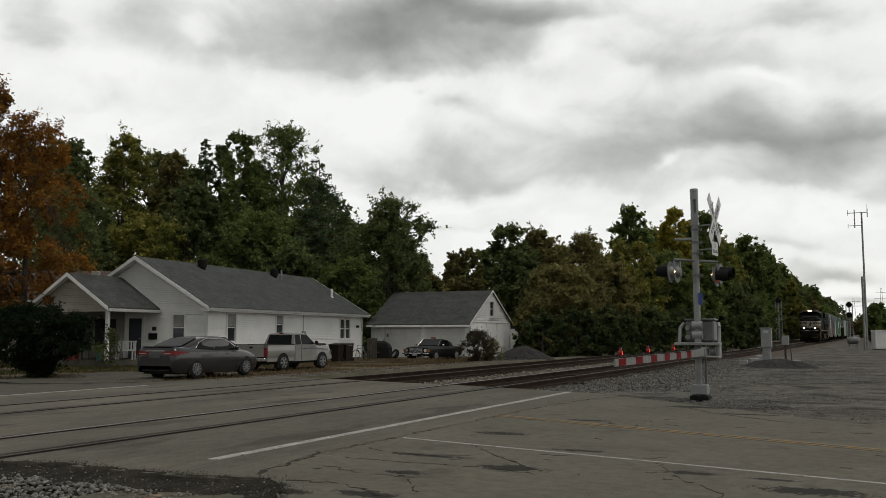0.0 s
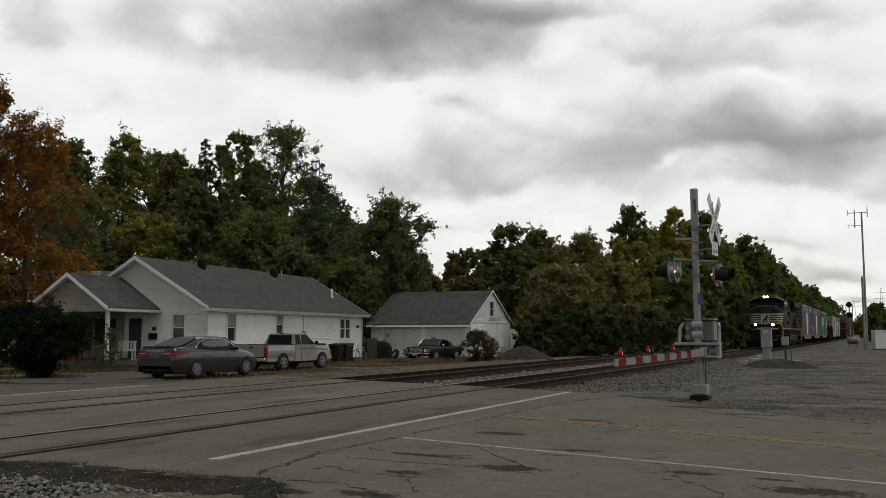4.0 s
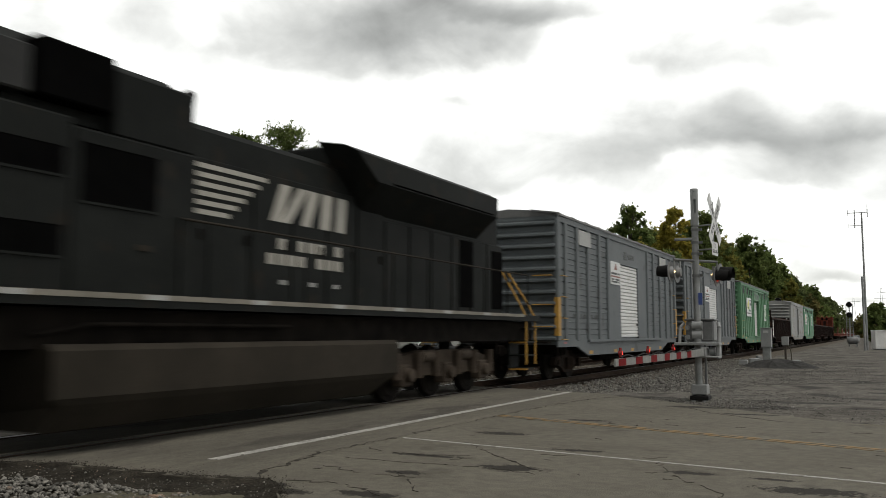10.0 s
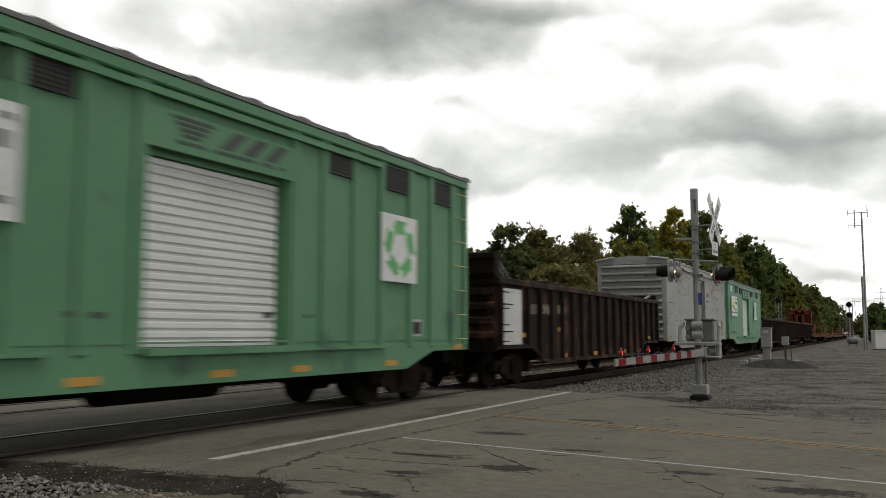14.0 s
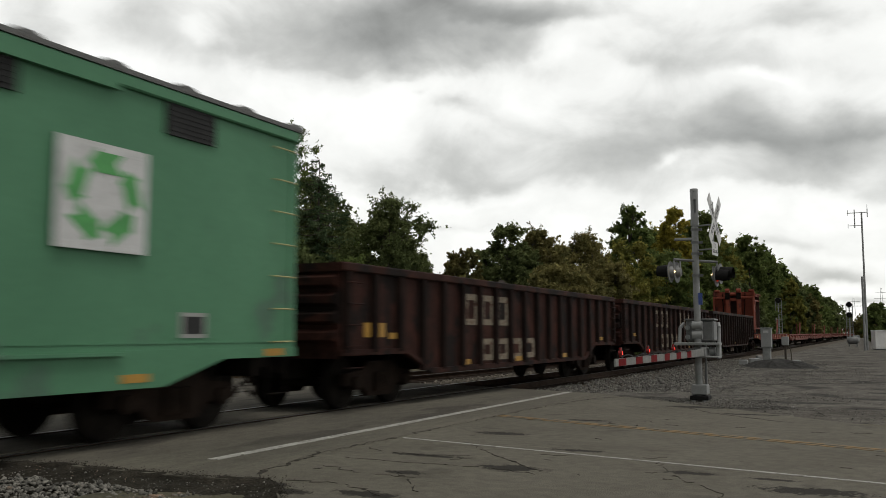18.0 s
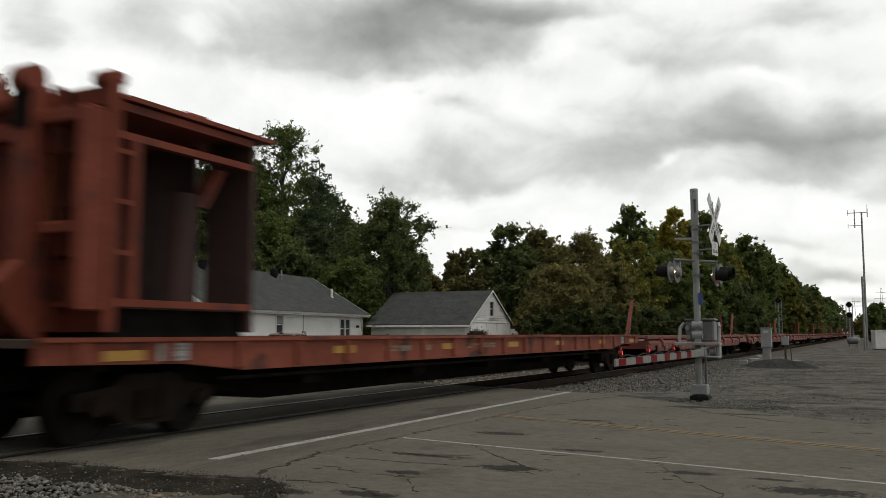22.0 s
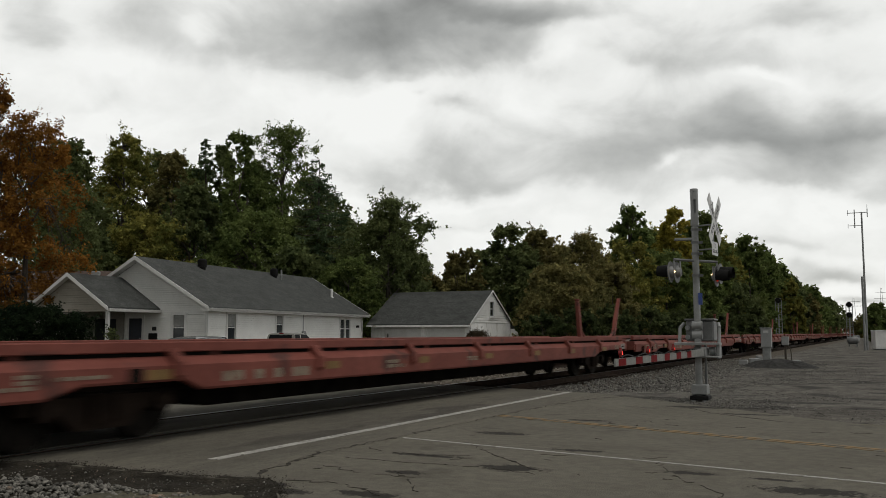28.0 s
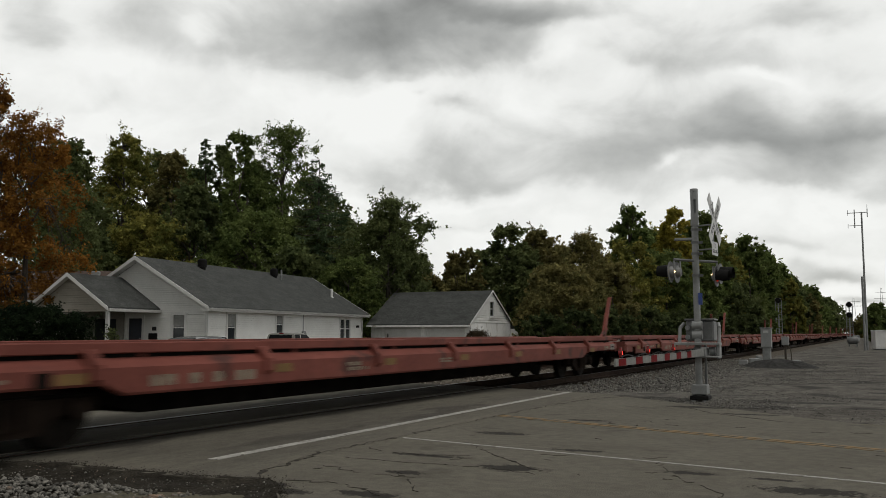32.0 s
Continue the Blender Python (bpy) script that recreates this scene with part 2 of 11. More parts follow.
M["red_reflect"] = mat("red_sheeting", ((0.20, 0.018, 0.018), (0.26, 0.026, 0.024)), 4, 0.4)
M["white_reflect"] = mat("white_sheeting", ((0.38, 0.38, 0.365), (0.48, 0.48, 0.465)), 4, 0.4)
M["gate_white"] = mat("gate_white_sheeting", ((0.19, 0.19, 0.18), (0.27, 0.27, 0.255)), 4, 0.7, fine=0.15, spec=0.1)
M["gate_red"] = mat("gate_red_sheeting", ((0.13, 0.010, 0.012), (0.19, 0.015, 0.017)), 4, 0.7, fine=0.15, spec=0.05)
M["red_glow"] = mat("red_lamp_glow", ((0.4, 0.02, 0.02), (0.5, 0.03, 0.03)), 3, 0.2, emit=((1.0, 0.06, 0.03), 0.7))
M["red_dull"] = mat("red_lens", ((0.15, 0.008, 0.008), (0.22, 0.012, 0.012)), 3, 0.2)
M["lamp_white"] = mat("warm_lamp_glow", ((0.9, 0.8, 0.6), (1, 0.9, 0.7)), 3, 0.3, emit=((1.0, 0.62, 0.26), 4.0))
M["blue_sign"] = mat("blue_sign", ((0.03, 0.06, 0.22), (0.045, 0.08, 0.27)), 3, 0.5)
M["bark"] = mat("bark", ((0.045, 0.036, 0.028), (0.10, 0.085, 0.07)), 4, 0.95, bump=0.8, bscale=20, stretch=(1, 1, 0.3))
M["leaf_green"] = leaf_mat("leaf_green", (0.092, 0.128, 0.040), (0.165, 0.202, 0.064))
M["leaf_dark"] = leaf_mat("leaf_dark_green", (0.084, 0.108, 0.043), (0.152, 0.176, 0.068))
M["leaf_yellow"] = leaf_mat("leaf_yellow_green", (0.135, 0.150, 0.040), (0.275, 0.248, 0.062))
M["leaf_orange"] = leaf_mat("leaf_orange", (0.150, 0.070, 0.018), (0.30, 0.142, 0.030))
M["leaf_brown"] = leaf_mat("leaf_olive_brown", (0.130, 0.128, 0.050), (0.228, 0.196, 0.074))
M["leaf_gold"] = leaf_mat("leaf_gold", (0.22, 0.20, 0.040), (0.40, 0.33, 0.060))
M["leaf_shade"] = leaf_mat("leaf_deep_green_shaded", (0.048, 0.066, 0.026), (0.095, 0.112, 0.044))
M["needle"] = leaf_mat("needle_dark", (0.062, 0.098, 0.048), (0.120, 0.160, 0.080))


# ---- mesh helpers ----
def box(bm, x0, x1, y0, y1, z0, z1, bev=0.0):
    vs = [bm.verts.new((x, y, z)) for x in (x0, x1) for y in (y0, y1) for z in (z0, z1)]
    fs = [bm.faces.new([vs[i] for i in f]) for f in ((0, 1, 3, 2), (4, 6, 7, 5), (0, 4, 5, 1), (2, 3, 7, 6), (0, 2, 6, 4), (1, 5, 7, 3))]
    if bev:
        bmesh.ops.bevel(bm, geom=list({e for f in fs for e in f.edges}), offset=bev, segments=1, affect="EDGES")


def prism(bm, pts, d):
    """A polygon of 3D points, swept along d."""
    d = Vector(d)
    a = [bm.verts.new(p) for p in pts]
    b = [bm.verts.new(Vector(p) + d) for p in pts]
    n = len(pts)
    bm.faces.new(a[::-1])
    bm.faces.new(b)
    for i in range(n):
        j = (i + 1) % n
        bm.faces.new((a[i], a[j], b[j], b[i]))


def cyl(bm, p0, p1, r0, r1=None, n=10, caps=True):
    p0, p1 = Vector(p0), Vector(p1)
    r1 = r0 if r1 is None else r1
    q = (p1 - p0).to_track_quat("Z", "Y")
    rings = []
    for p, r in ((p0, r0), (p1, r1)):
        rings.append([bm.verts.new(p + q @ Vector((r * math.cos(2 * math.pi * i / n), r * math.sin(2 * math.pi * i / n), 0))) for i in range(n)])
    for i in range(n):
        j = (i + 1) % n
        f = bm.faces.new((rings[0][i], rings[0][j], rings[1][j], rings[1][i]))
        f.smooth = True
    if caps:
        for ring in (rings[0][::-1], rings[1]):
            f = bm.faces.new(ring)
            for e in f.edges:
                e.smooth = False


def tube(bm, pts, r, n=6):
    for a, b in zip(pts[:-1], pts[1:]):
        cyl(bm, a, b, r, r, n)


def loft(bm, rings, smooth=True, closed=False, cap=True):
    rows = [[bm.verts.new(p) for p in ring] for ring in rings]
    n = len(rows[0])
    for a, b in zip(rows[:-1], rows[1:]):
        for i in range(n if closed else n - 1):
            j = (i + 1) % n
            f = bm.faces.new((a[i], a[j], b[j], b[i]))
            f.smooth = smooth
    if cap:
        for ring in (rows[0][::-1], rows[-1]):
            f = bm.faces.new(ring)
            for e in f.edges:
                e.smooth = False


def mesh_of(name, bm, material):
    bmesh.ops.recalc_face_normals(bm, faces=bm.faces)
    me = bpy.data.meshes.new(name)
    bm.to_mesh(me)
    bm.free()
    for m in material if isinstance(material, (list, tuple)) else (material,):
        me.materials.append(m)
    return me


def part(name, bm, material, parent=None, label="", m=None):
    ob = new(name, mesh_of(name, bm, material))
    if parent is not None:
        ob.parent = parent
    if m is not None:
        ob.matrix_basis = m
    if label:
        ob["label"] = label
    return ob


def piece(name, me, parent, m, label=""):
    ob = new(name, me)
    ob.parent = parent
    ob.matrix_basis = m
    if label:
        ob["label"] = label
    return ob


def B():
    return bmesh.new()


def B1(*a, **k):
    bm = bmesh.new()
    box(bm, *a, **k)
    return bm


def C1(*a, **k):
    bm = bmesh.new()
    cyl(bm, *a, **k)
    return bm


def thing(name, m, label, category, group="", kind=""):
    ob = new(name)
    ob.matrix_basis = m
    return tagged(ob, label, category, group, kind)


def quads(name, centres, sizes, normals, material, rng, aspect=1.0, k=4):
    """Many small leaves of k corners in one mesh."""
    n = len(centres)
    ref = rng.normal(size=(n, 3))
    t = np.cross(normals, ref)
    t /= np.linalg.norm(t, axis=1)[:, None] + 1e-9
    b = np.cross(normals, t)
    t, b = t * sizes[:, None] * aspect, b * sizes[:, None]
    if k == 4:
        co = np.stack([centres - t * 0.5, centres - b * 0.9, centres + t * 0.5, centres + b * 0.9], 1).reshape(-1, 3)
    else:
        co = np.stack([centres - t * 0.75 - b * 0.5, centres + t * 0.75 - b * 0.5, centres + b * 1.0], 1).reshape(-1, 3)
    me = bpy.data.meshes.new(name)
    me.vertices.add(k * n)
    me.vertices.foreach_set("co", co.ravel().astype(np.float32))
    me.loops.add(k * n)
    me.loops.foreach_set("vertex_index", np.arange(k * n, dtype=np.int32))
    me.polygons.add(n)
    me.polygons.foreach_set("loop_start", np.arange(0, k * n, k, dtype=np.int32))
    me.update(calc_edges=True)
    me.materials.append(material)
    return me




# ---- the plan ----
# z = 0 is the rail top; the tracks run along y. Near track at x = NEAR, far track at x = FAR.
NEAR, FAR, HALF_GAUGE = -9.33, -13.86, 0.755
EDGE_S, EDGE_N = 6.35, 20.6     # the crossing's ends along the tracks


def north_edge(x):
    """The road's far edge, where the paving ends."""
    if x < -6.0:
        return 19.6 - 0.27 * (x + 6.0)
    if x < 0.0:
        return 14.2 + 0.90 * -x
    return 14.2 - 0.33 * x


def smooth(a, b, t):
    t = min(1, max(0, (t - a) / (b - a)))
    return t * t * (3 - 2 * t)


def gz(x, y):
    """Height of the ground."""
    if x < -16.6:
        z = -0.06 - 0.24 * smooth(-17.0, -21.5, x) - 0.05 * smooth(36, 48, y)
    elif x < -6.4:
        z = -0.62
    else:
        z = -0.07 - 0.14 * smooth(17, 24, y)
    return z


def ground():
    xs = sorted({*range(-28, 12, 2), -17.0, -16.7, -16.5, -6.5, -6.3, -19, -21, -23, -40, -50, -70, -100, -160, -300, -700, -2000, 14, 20, 30, 50, 90, 160, 400, 2000})
    ys = sorted({*range(-12, 60, 3), 70, 80, 100, 140, 200, 300, 500, 900, 3000, -20, -40, -100, -400, -2000})
    bm = B()
    grid = [[bm.verts.new((x, y, gz(x, y) - 0.02)) for y in ys] for x in xs]
    for i in range(len(xs) - 1):
        for j in range(len(ys) - 1):
            bm.faces.new((grid[i][j], grid[i + 1][j], grid[i + 1][j + 1], grid[i][j + 1])).smooth = True
    tagged(part("ground", bm, M["ground"]), "yard ground of thin dry grass, dirt and leaves", "ground", kind="structure")


def strip(bm, pts, z0, z1):
    prism(bm, [(x, y, z0) for x, y in pts], (0, 0, z1 - z0))


def paving():
    # road and apron on the camera's side
    edge = [(x, north_edge(x)) for x in (-5.62, -4.5, -3.0, -1.5, 0, 10, 30, 80)]
    pts = [(-5.62, 7.9), (-5.45, 7.0), (-5.07, 6.60), (-4.80, 6.38), (-4.42, 5.95), (-4.1, 5.2), (-4.0, 2.0), (-4.0, -14), (80, -40)] + edge[::-1]
    bm = B()
    strip(bm, pts, -0.30, -0.012)
    road = tagged(part("road", bm, M["asphalt"]), "worn cracked asphalt road leading over the rail crossing", "road", kind="structure")
    # road lines
    bm = B()
    prism(bm, [(-5.53, 10.01, -0.011), (60, -3.545, -0.011), (60, -3.475, -0.011), (-5.53, 10.08, -0.011)], (0, 0, 0.003))
    part("edge_line", bm, M["white_line"], road, "worn white edge line")
    bm = B()
    for off in (-0.075, 0.075):
        prism(bm, [(-5.6, 13.40 + off - 0.05, -0.011), (60, -10.28 + off - 0.05, -0.011), (60, -10.28 + off + 0.05, -0.011), (-5.6, 13.40 + off + 0.05, -0.011)], (0, 0, 0.004))
    part("centre_line", bm, M["yellow_line"], road, "faded double yellow centre line")
    # road and drive beyond the far track
    bm = B()
    prism(bm, [(-17.0, -30, -0.04), (-17.0, 22.4, -0.04), (-19.5, 22.9, -0.16), (-21.5, 21.0, -0.25), (-24.0, 19.0, -0.265), (-26.0, 19.2, -0.272), (-60, 8, -0.30), (-60, -30, -0.3)], (0, 0, -0.2))
    r2 = tagged(part("road", bm, M["old_asphalt"]), "grey side street paving beyond the tracks", "road", kind="structure")
    bm = B()
    prism(bm, [(-21.0, 21.2, -0.232), (-24.2, 19.2, -0.246), (-27.0, 20.0, -0.257), (-29.5, 30.0, -0.262), (-29.5, 33.5, -0.262), (-25.5, 33.0, -0.262), (-23.6, 26.0, -0.262)], (0, 0, -0.15))
    tagged(part("driveway", bm, M["old_asphalt"]), "short grey concrete driveway in front of the house", "driveway", kind="structure")
    # crossing: panels between and beside the rails
    cr = tagged(new("crossing"), "concrete panel road crossing over two tracks", "crossing", kind="structure")
    n_r, f_r = HALF_GAUGE, HALF_GAUGE
    lanes = [(-5.62, NEAR + n_r + 0.13), (NEAR + n_r - 0.16, NEAR - n_r + 0.16), (NEAR - n_r - 0.11, FAR + f_r + 0.11), (FAR + f_r - 0.16, FAR - f_r + 0.16), (FAR - f_r - 0.10, -17.0)]
    for k, (a, b) in enumerate(lanes):
        bm = B()
        south = [(a, EDGE_S + 0.02), (b, EDGE_S)] if k else [(-5.62, 7.9), (-5.45, 7.0), (-5.07, 6.60), (-5.7, 6.47), (-6.5, 6.44), (-7.6, 6.45), (b, EDGE_S)]
        strip(bm, [(b, north_edge(b)), (a, north_edge(a))] + south, -0.45, -0.004 if k % 2 else -0.009)
        part("panel", bm, M["concrete_panel"], cr)
    # rubber-lined gaps along the rails
    bm = B()
    for c in (NEAR, FAR):
        for s in (-1, 1):
            xr = c + s * HALF_GAUGE
            box(bm, xr - s * 0.17, xr - s * 0.05, EDGE_S, 21.0, -0.3, -0.035)
            box(bm, xr + s * 0.045, xr + s * 0.14, EDGE_S, 21.0, -0.3, -0.014)
    part("flangeway", bm, M["rubber"], cr)
    for x in (-6.38, -16.85):
        bm = B()
        a, b = (7.42, 19.45) if x > -10 else (6.5, 17.0)
        prism(bm, [(x - 0.07, a, -0.012), (x + 0.07, a, -0.012), (x + 0.07, b, -0.012), (x - 0.07, b, -0.012)], (0, 0, 0.008))
        part("stop_line", bm, M["white_line"], cr, "worn white painted line")
    # gravel lot
    bm = B()
    rows = [[(x, y, gz(x, y) + 0.03) for x, y in ((-6.2 + 0.6 * i ** 1.35 if i < 34 else 90, yy) for i in range(35))] for yy in (6, 9, 12, 14, 16, 17, 18, 19, 20, 21, 22, 23, 24, 26, 30, 40, 60, 100, 160, 300)]
    vs = [[bm.verts.new(p) for p in r] for r in rows]
    for a, b in zip(vs[:-1], vs[1:]):
        for i in range(len(a) - 1):
            bm.faces.new((a[i], a[i + 1], b[i + 1], b[i])).smooth = True
    for row in vs:
        for v in row:
            if v.co.y < north_edge(v.co.x) - 0.4:
                v.co.z = -0.2
            else:
                v.co.z += 0.03 * noise.noise((v.co.x * 0.3, v.co.y * 0.3, 0))
    tagged(part("gravel_lot", bm, M["gravel_lot"]), "grey gravel lot beside the tracks", "gravel", kind="structure")


def bank():
    """The crumbled dirt bank where the paving ends."""
    def edge_y(x):
        pts = ((-12, 6.25), (-8.2, 6.27), (-7.6, 6.45), (-6.5, 6.44), (-5.7, 6.47), (-5.07, 6.6), (-4.8, 6.38), (-4.42, 5.95), (-4.1, 5.2), (-3.9, 2.0))
        for (a, ya), (b, yb) in zip(pts[:-1], pts[1:]):
            if a <= x <= b:
                return ya + (yb - ya) * (x - a) / (b - a)
        return 2.0

    def h(x, y):
        e = edge_y(x) + 0.07 * noise.noise((x * 5, y * 5, 0)) - y
        if e < -0.1:
            return -0.05
        e = max(e, 0)
        return -0.004 - 0.03 * smooth(0, 0.06, e) - 0.14 * min(e, 1.1) + 0.028 * noise.noise((x * 3.1, y * 3.1, 4)) + 0.012 * noise.noise((x * 11, y * 11, 7))
    bm = B()
    nx, ny = 110, 84
    vs = [[None] * (ny + 1) for _ in range(nx + 1)]
    for i in range(nx + 1):
        for j in range(ny + 1):
            x, y = -12 + 8.2 * i / nx, 2.4 + 4.35 * j / ny
            vs[i][j] = bm.verts.new((x, y, h(x, y)))
    for i in range(nx):
        for j in range(ny):
            bm.faces.new((vs[i][j], vs[i + 1][j], vs[i + 1][j + 1], vs[i][j + 1])).smooth = True
    tagged(part("dirt_bank", bm, M["dirt"]), "dark crumbled dirt bank at the paving edge", "dirt", kind="structure")
    rng = random.Random(3)
    big, small = [], []
    for k in range(15000):
        x, y = rng.uniform(-10.5, -4.6), rng.uniform(3.2, 6.6)
        e = edge_y(x) - y
        if e > 0.42 + 0.12 * noise.noise((x * 2.2, y * 2.2, 1)) and x < -5.2 - 0.25 * (e < 0.7):
            big.append((x, y, h(x, y) + 0.012 + rng.uniform(0, 0.02)))
        elif e > 0.03 and k % 4 == 0:
            small.append((x, y, h(x, y) + 0.002))
    stones("ballast_stones", "loose grey ballast stones at the paving edge", big, (0.012, 0.030), 1, M["stone_near"])
    crumbs = []
    for k in range(2200):
        x = rng.uniform(-10.5, -4.3)
        y = edge_y(x) + 0.02 + rng.expovariate(11.0) * (0.5 + 0.5 * math.sin(x * 2.3) ** 2)
        crumbs.append((x, y, 0.0))
    stones("dirt_crumbs", "dark soil crumbs strewn over the paving edge", crumbs, (0.002, 0.0065), 21, M["dirt"], True)
    stones("grit", "fine grit on the dirt bank", small, (0.004, 0.012), 8, M["stone_near"])


def cracks():
    """Dark cracks and broken patches in the paving."""
    rng = random.Random(5)
    rd = bpy.data.objects["road"]
    bm = B()

    def run_(pts, w, z=-0.0105):
        """A jagged line through the given places."""
        for (ax, ay), (bx, by) in zip(pts[:-1], pts[1:]):
            n = max(2, int(math.hypot(bx - ax, by - ay) / 0.07))
            px, py = ax, ay
            for i in range(1, n + 1):
                t = i / n
                qx, qy = ax + (bx - ax) * t + rng.gauss(0, 0.026), ay + (by - ay) * t + rng.gauss(0, 0.026)
                L = math.hypot(qx - px, qy - py) + 1e-6
                k = w * (rng.uniform(0.15, 1.0) if rng.random() < 0.8 else 1.8)
                nx, ny = -(qy - py) / L * k, (qx - px) / L * k
                if rng.random() < 0.22 and w < 0.015:
                    px, py = qx, qy
                    continue
                prism(bm, [(px - nx, py - ny, z), (qx - nx * 0.8, qy - ny * 0.8, z), (qx + nx * 0.8, qy + ny * 0.8, z), (px + nx, py + ny, z)], (0, 0, 0.003))
                px, py = qx, qy
    run_([(-5.12, 6.6), (-5.42, 6.99), (-5.66, 8.42), (-5.66, 9.65), (-5.60, 10.01)], 0.015)
    run_([(-5.62, 10.5), (-5.64, 11.2), (-5.62, 13.32)], 0.014)
    run_([(-5.62, 13.4), (-5.5, 16.0), (-5.36, 17.45), (-4.94, 18.6)], 0.012)
    run_([(-4.6, 10.0), (-4.04, 9.27), (-3.5, 8.7), (-2.98, 8.2)], 0.006)
    run_([(-2.1, 9.3), (-1.8, 8.48), (-1.28, 7.79), (-1.1, 7.2)], 0.006)
    run_([(-4.9, 6.7), (-4.39, 6.79), (-3.97, 6.58), (-3.6, 6.2)], 0.007)
    run_([(-4.25, 7.57), (-3.93, 7.25), (-3.58, 6.71)], 0.006)
    run_([(-5.4, 9.0), (-4.9, 8.75), (-4.51, 8.73), (-4.0, 8.9)], 0.006)
    run_([(-5.3, 8.2), (-4.4, 8.15), (-3.6, 8.2), (-2.9, 8.0)], 0.003)
    run_([(-5.1, 7.6), (-4.4, 7.3), (-3.9, 7.35)], 0.004)
    run_([(-3.4, 16.8), (-2.6, 15.4), (-1.2, 14.2)], 0.006)
    for k in range(46):
        x = rng.uniform(-5.2, 5.0)
        y = rng.uniform(6.2, 13.4) - 0.22 * x
        a = rng.gauss(-0.25, 0.5) + (1.4 if k % 5 == 0 else 0)
        L = rng.uniform(0.06, 0.32)
        run_([(x, y), (x + L * 0.5 * math.cos(a), y + L * 0.5 * math.sin(a)), (x + L * math.cos(a + 0.4), y + L * math.sin(a + 0.4))], rng.uniform(0.002, 0.005))
    ob = part("crack", bm, M["crack"], rd, "dark jagged cracks in the asphalt")
    ob["kind"] = "stuff"


def stains():
    """Broken and oily places: ragged dark shapes in the road's own surface."""
    nt = M["asphalt"].node_tree
    N, L = nt.nodes.new, nt.links.new
    base = nt.nodes["Principled BSDF"].inputs["Base Color"]
    src = base.links[0].from_socket
    co = N("ShaderNodeTexCoord").outputs["Object"]

    def op(kind, a, b):
        n = N("ShaderNodeMath")
        n.operation = kind
        for k, v in enumerate((a, b)):
            if isinstance(v, (int, float)):
                n.inputs[k].default_value = v
            else:
                L(v, n.inputs[k])
        return n.outputs[0]

    def rag(scale, detail):
        n = N("ShaderNodeTexNoise")
        n.inputs["Scale"].default_value, n.inputs["Detail"].default_value, n.inputs["Roughness"].default_value = scale, detail, 0.7
        L(co, n.inputs["Vector"])
        return op("SUBTRACT", n.outputs["Fac"], 0.5)
    ragged = op("ADD", op("MULTIPLY", rag(5.0, 6), 2.2), op("MULTIPLY", rag(24.0, 6), 2.4))
    spots = ((-4.58, 11.07, 0.42, 0.16), (-3.17, 9.86, 0.32, 0.10), (-4.51, 8.73, 0.46, 0.10), (-3.34, 8.30, 0.34, 0.22), (-4.14, 7.59, 0.20, 0.12), (-0.56, 8.20, 0.5, 0.20), (-3.87, 6.42, 0.34, 0.16), (-4.09, 13.29, 0.34, 0.12),
             (-1.7, 8.76, 0.24, 0.12), (-4.74, 13.06, 0.30, 0.12), (-2.99, 16.5, 0.6, 0.22), (-0.9, 8.7, 0.24, 0.06), (-4.85, 6.45, 0.24, 0.14), (-4.6, 6.25, 0.3, 0.14), (-2.0, 15.4, 0.55, 0.12))
    total = None
    for x, y, a, b in spots:
        v = N("ShaderNodeVectorMath")
        v.operation = "MULTIPLY_ADD"
        L(co, v.inputs[0])
        v.inputs[1].default_value = (1 / a, 1 / b, 0)
        v.inputs[2].default_value = (-x / a, -y / b, 0)
        d = N("ShaderNodeVectorMath")
        d.operation = "LENGTH"
        L(v.outputs[0], d.inputs[0])
        total = d.outputs["Value"] if total is None else op("MINIMUM", total, d.outputs["Value"])
    k = N("ShaderNodeMapRange")
    k.interpolation_type = "SMOOTHSTEP"
    k.inputs["From Min"].default_value, k.inputs["From Max"].default_value = 0.98, 0.74
    L(op("ADD", total, ragged), k.inputs[0])
    near = N("ShaderNodeMapRange")
    near.inputs["From Min"].default_value, near.inputs["From Max"].default_value = 2.0, 1.5
    L(total, near.inputs[0])
    mx = N("ShaderNodeMixRGB")
    L(op("MULTIPLY", op("MULTIPLY", k.outputs[0], near.outputs[0]), 0.92), mx.inputs[0])
    L(src, mx.inputs[1])
    mx.inputs[2].default_value = (0.020, 0.018, 0.015, 1)
    L(mx.outputs[0], base)


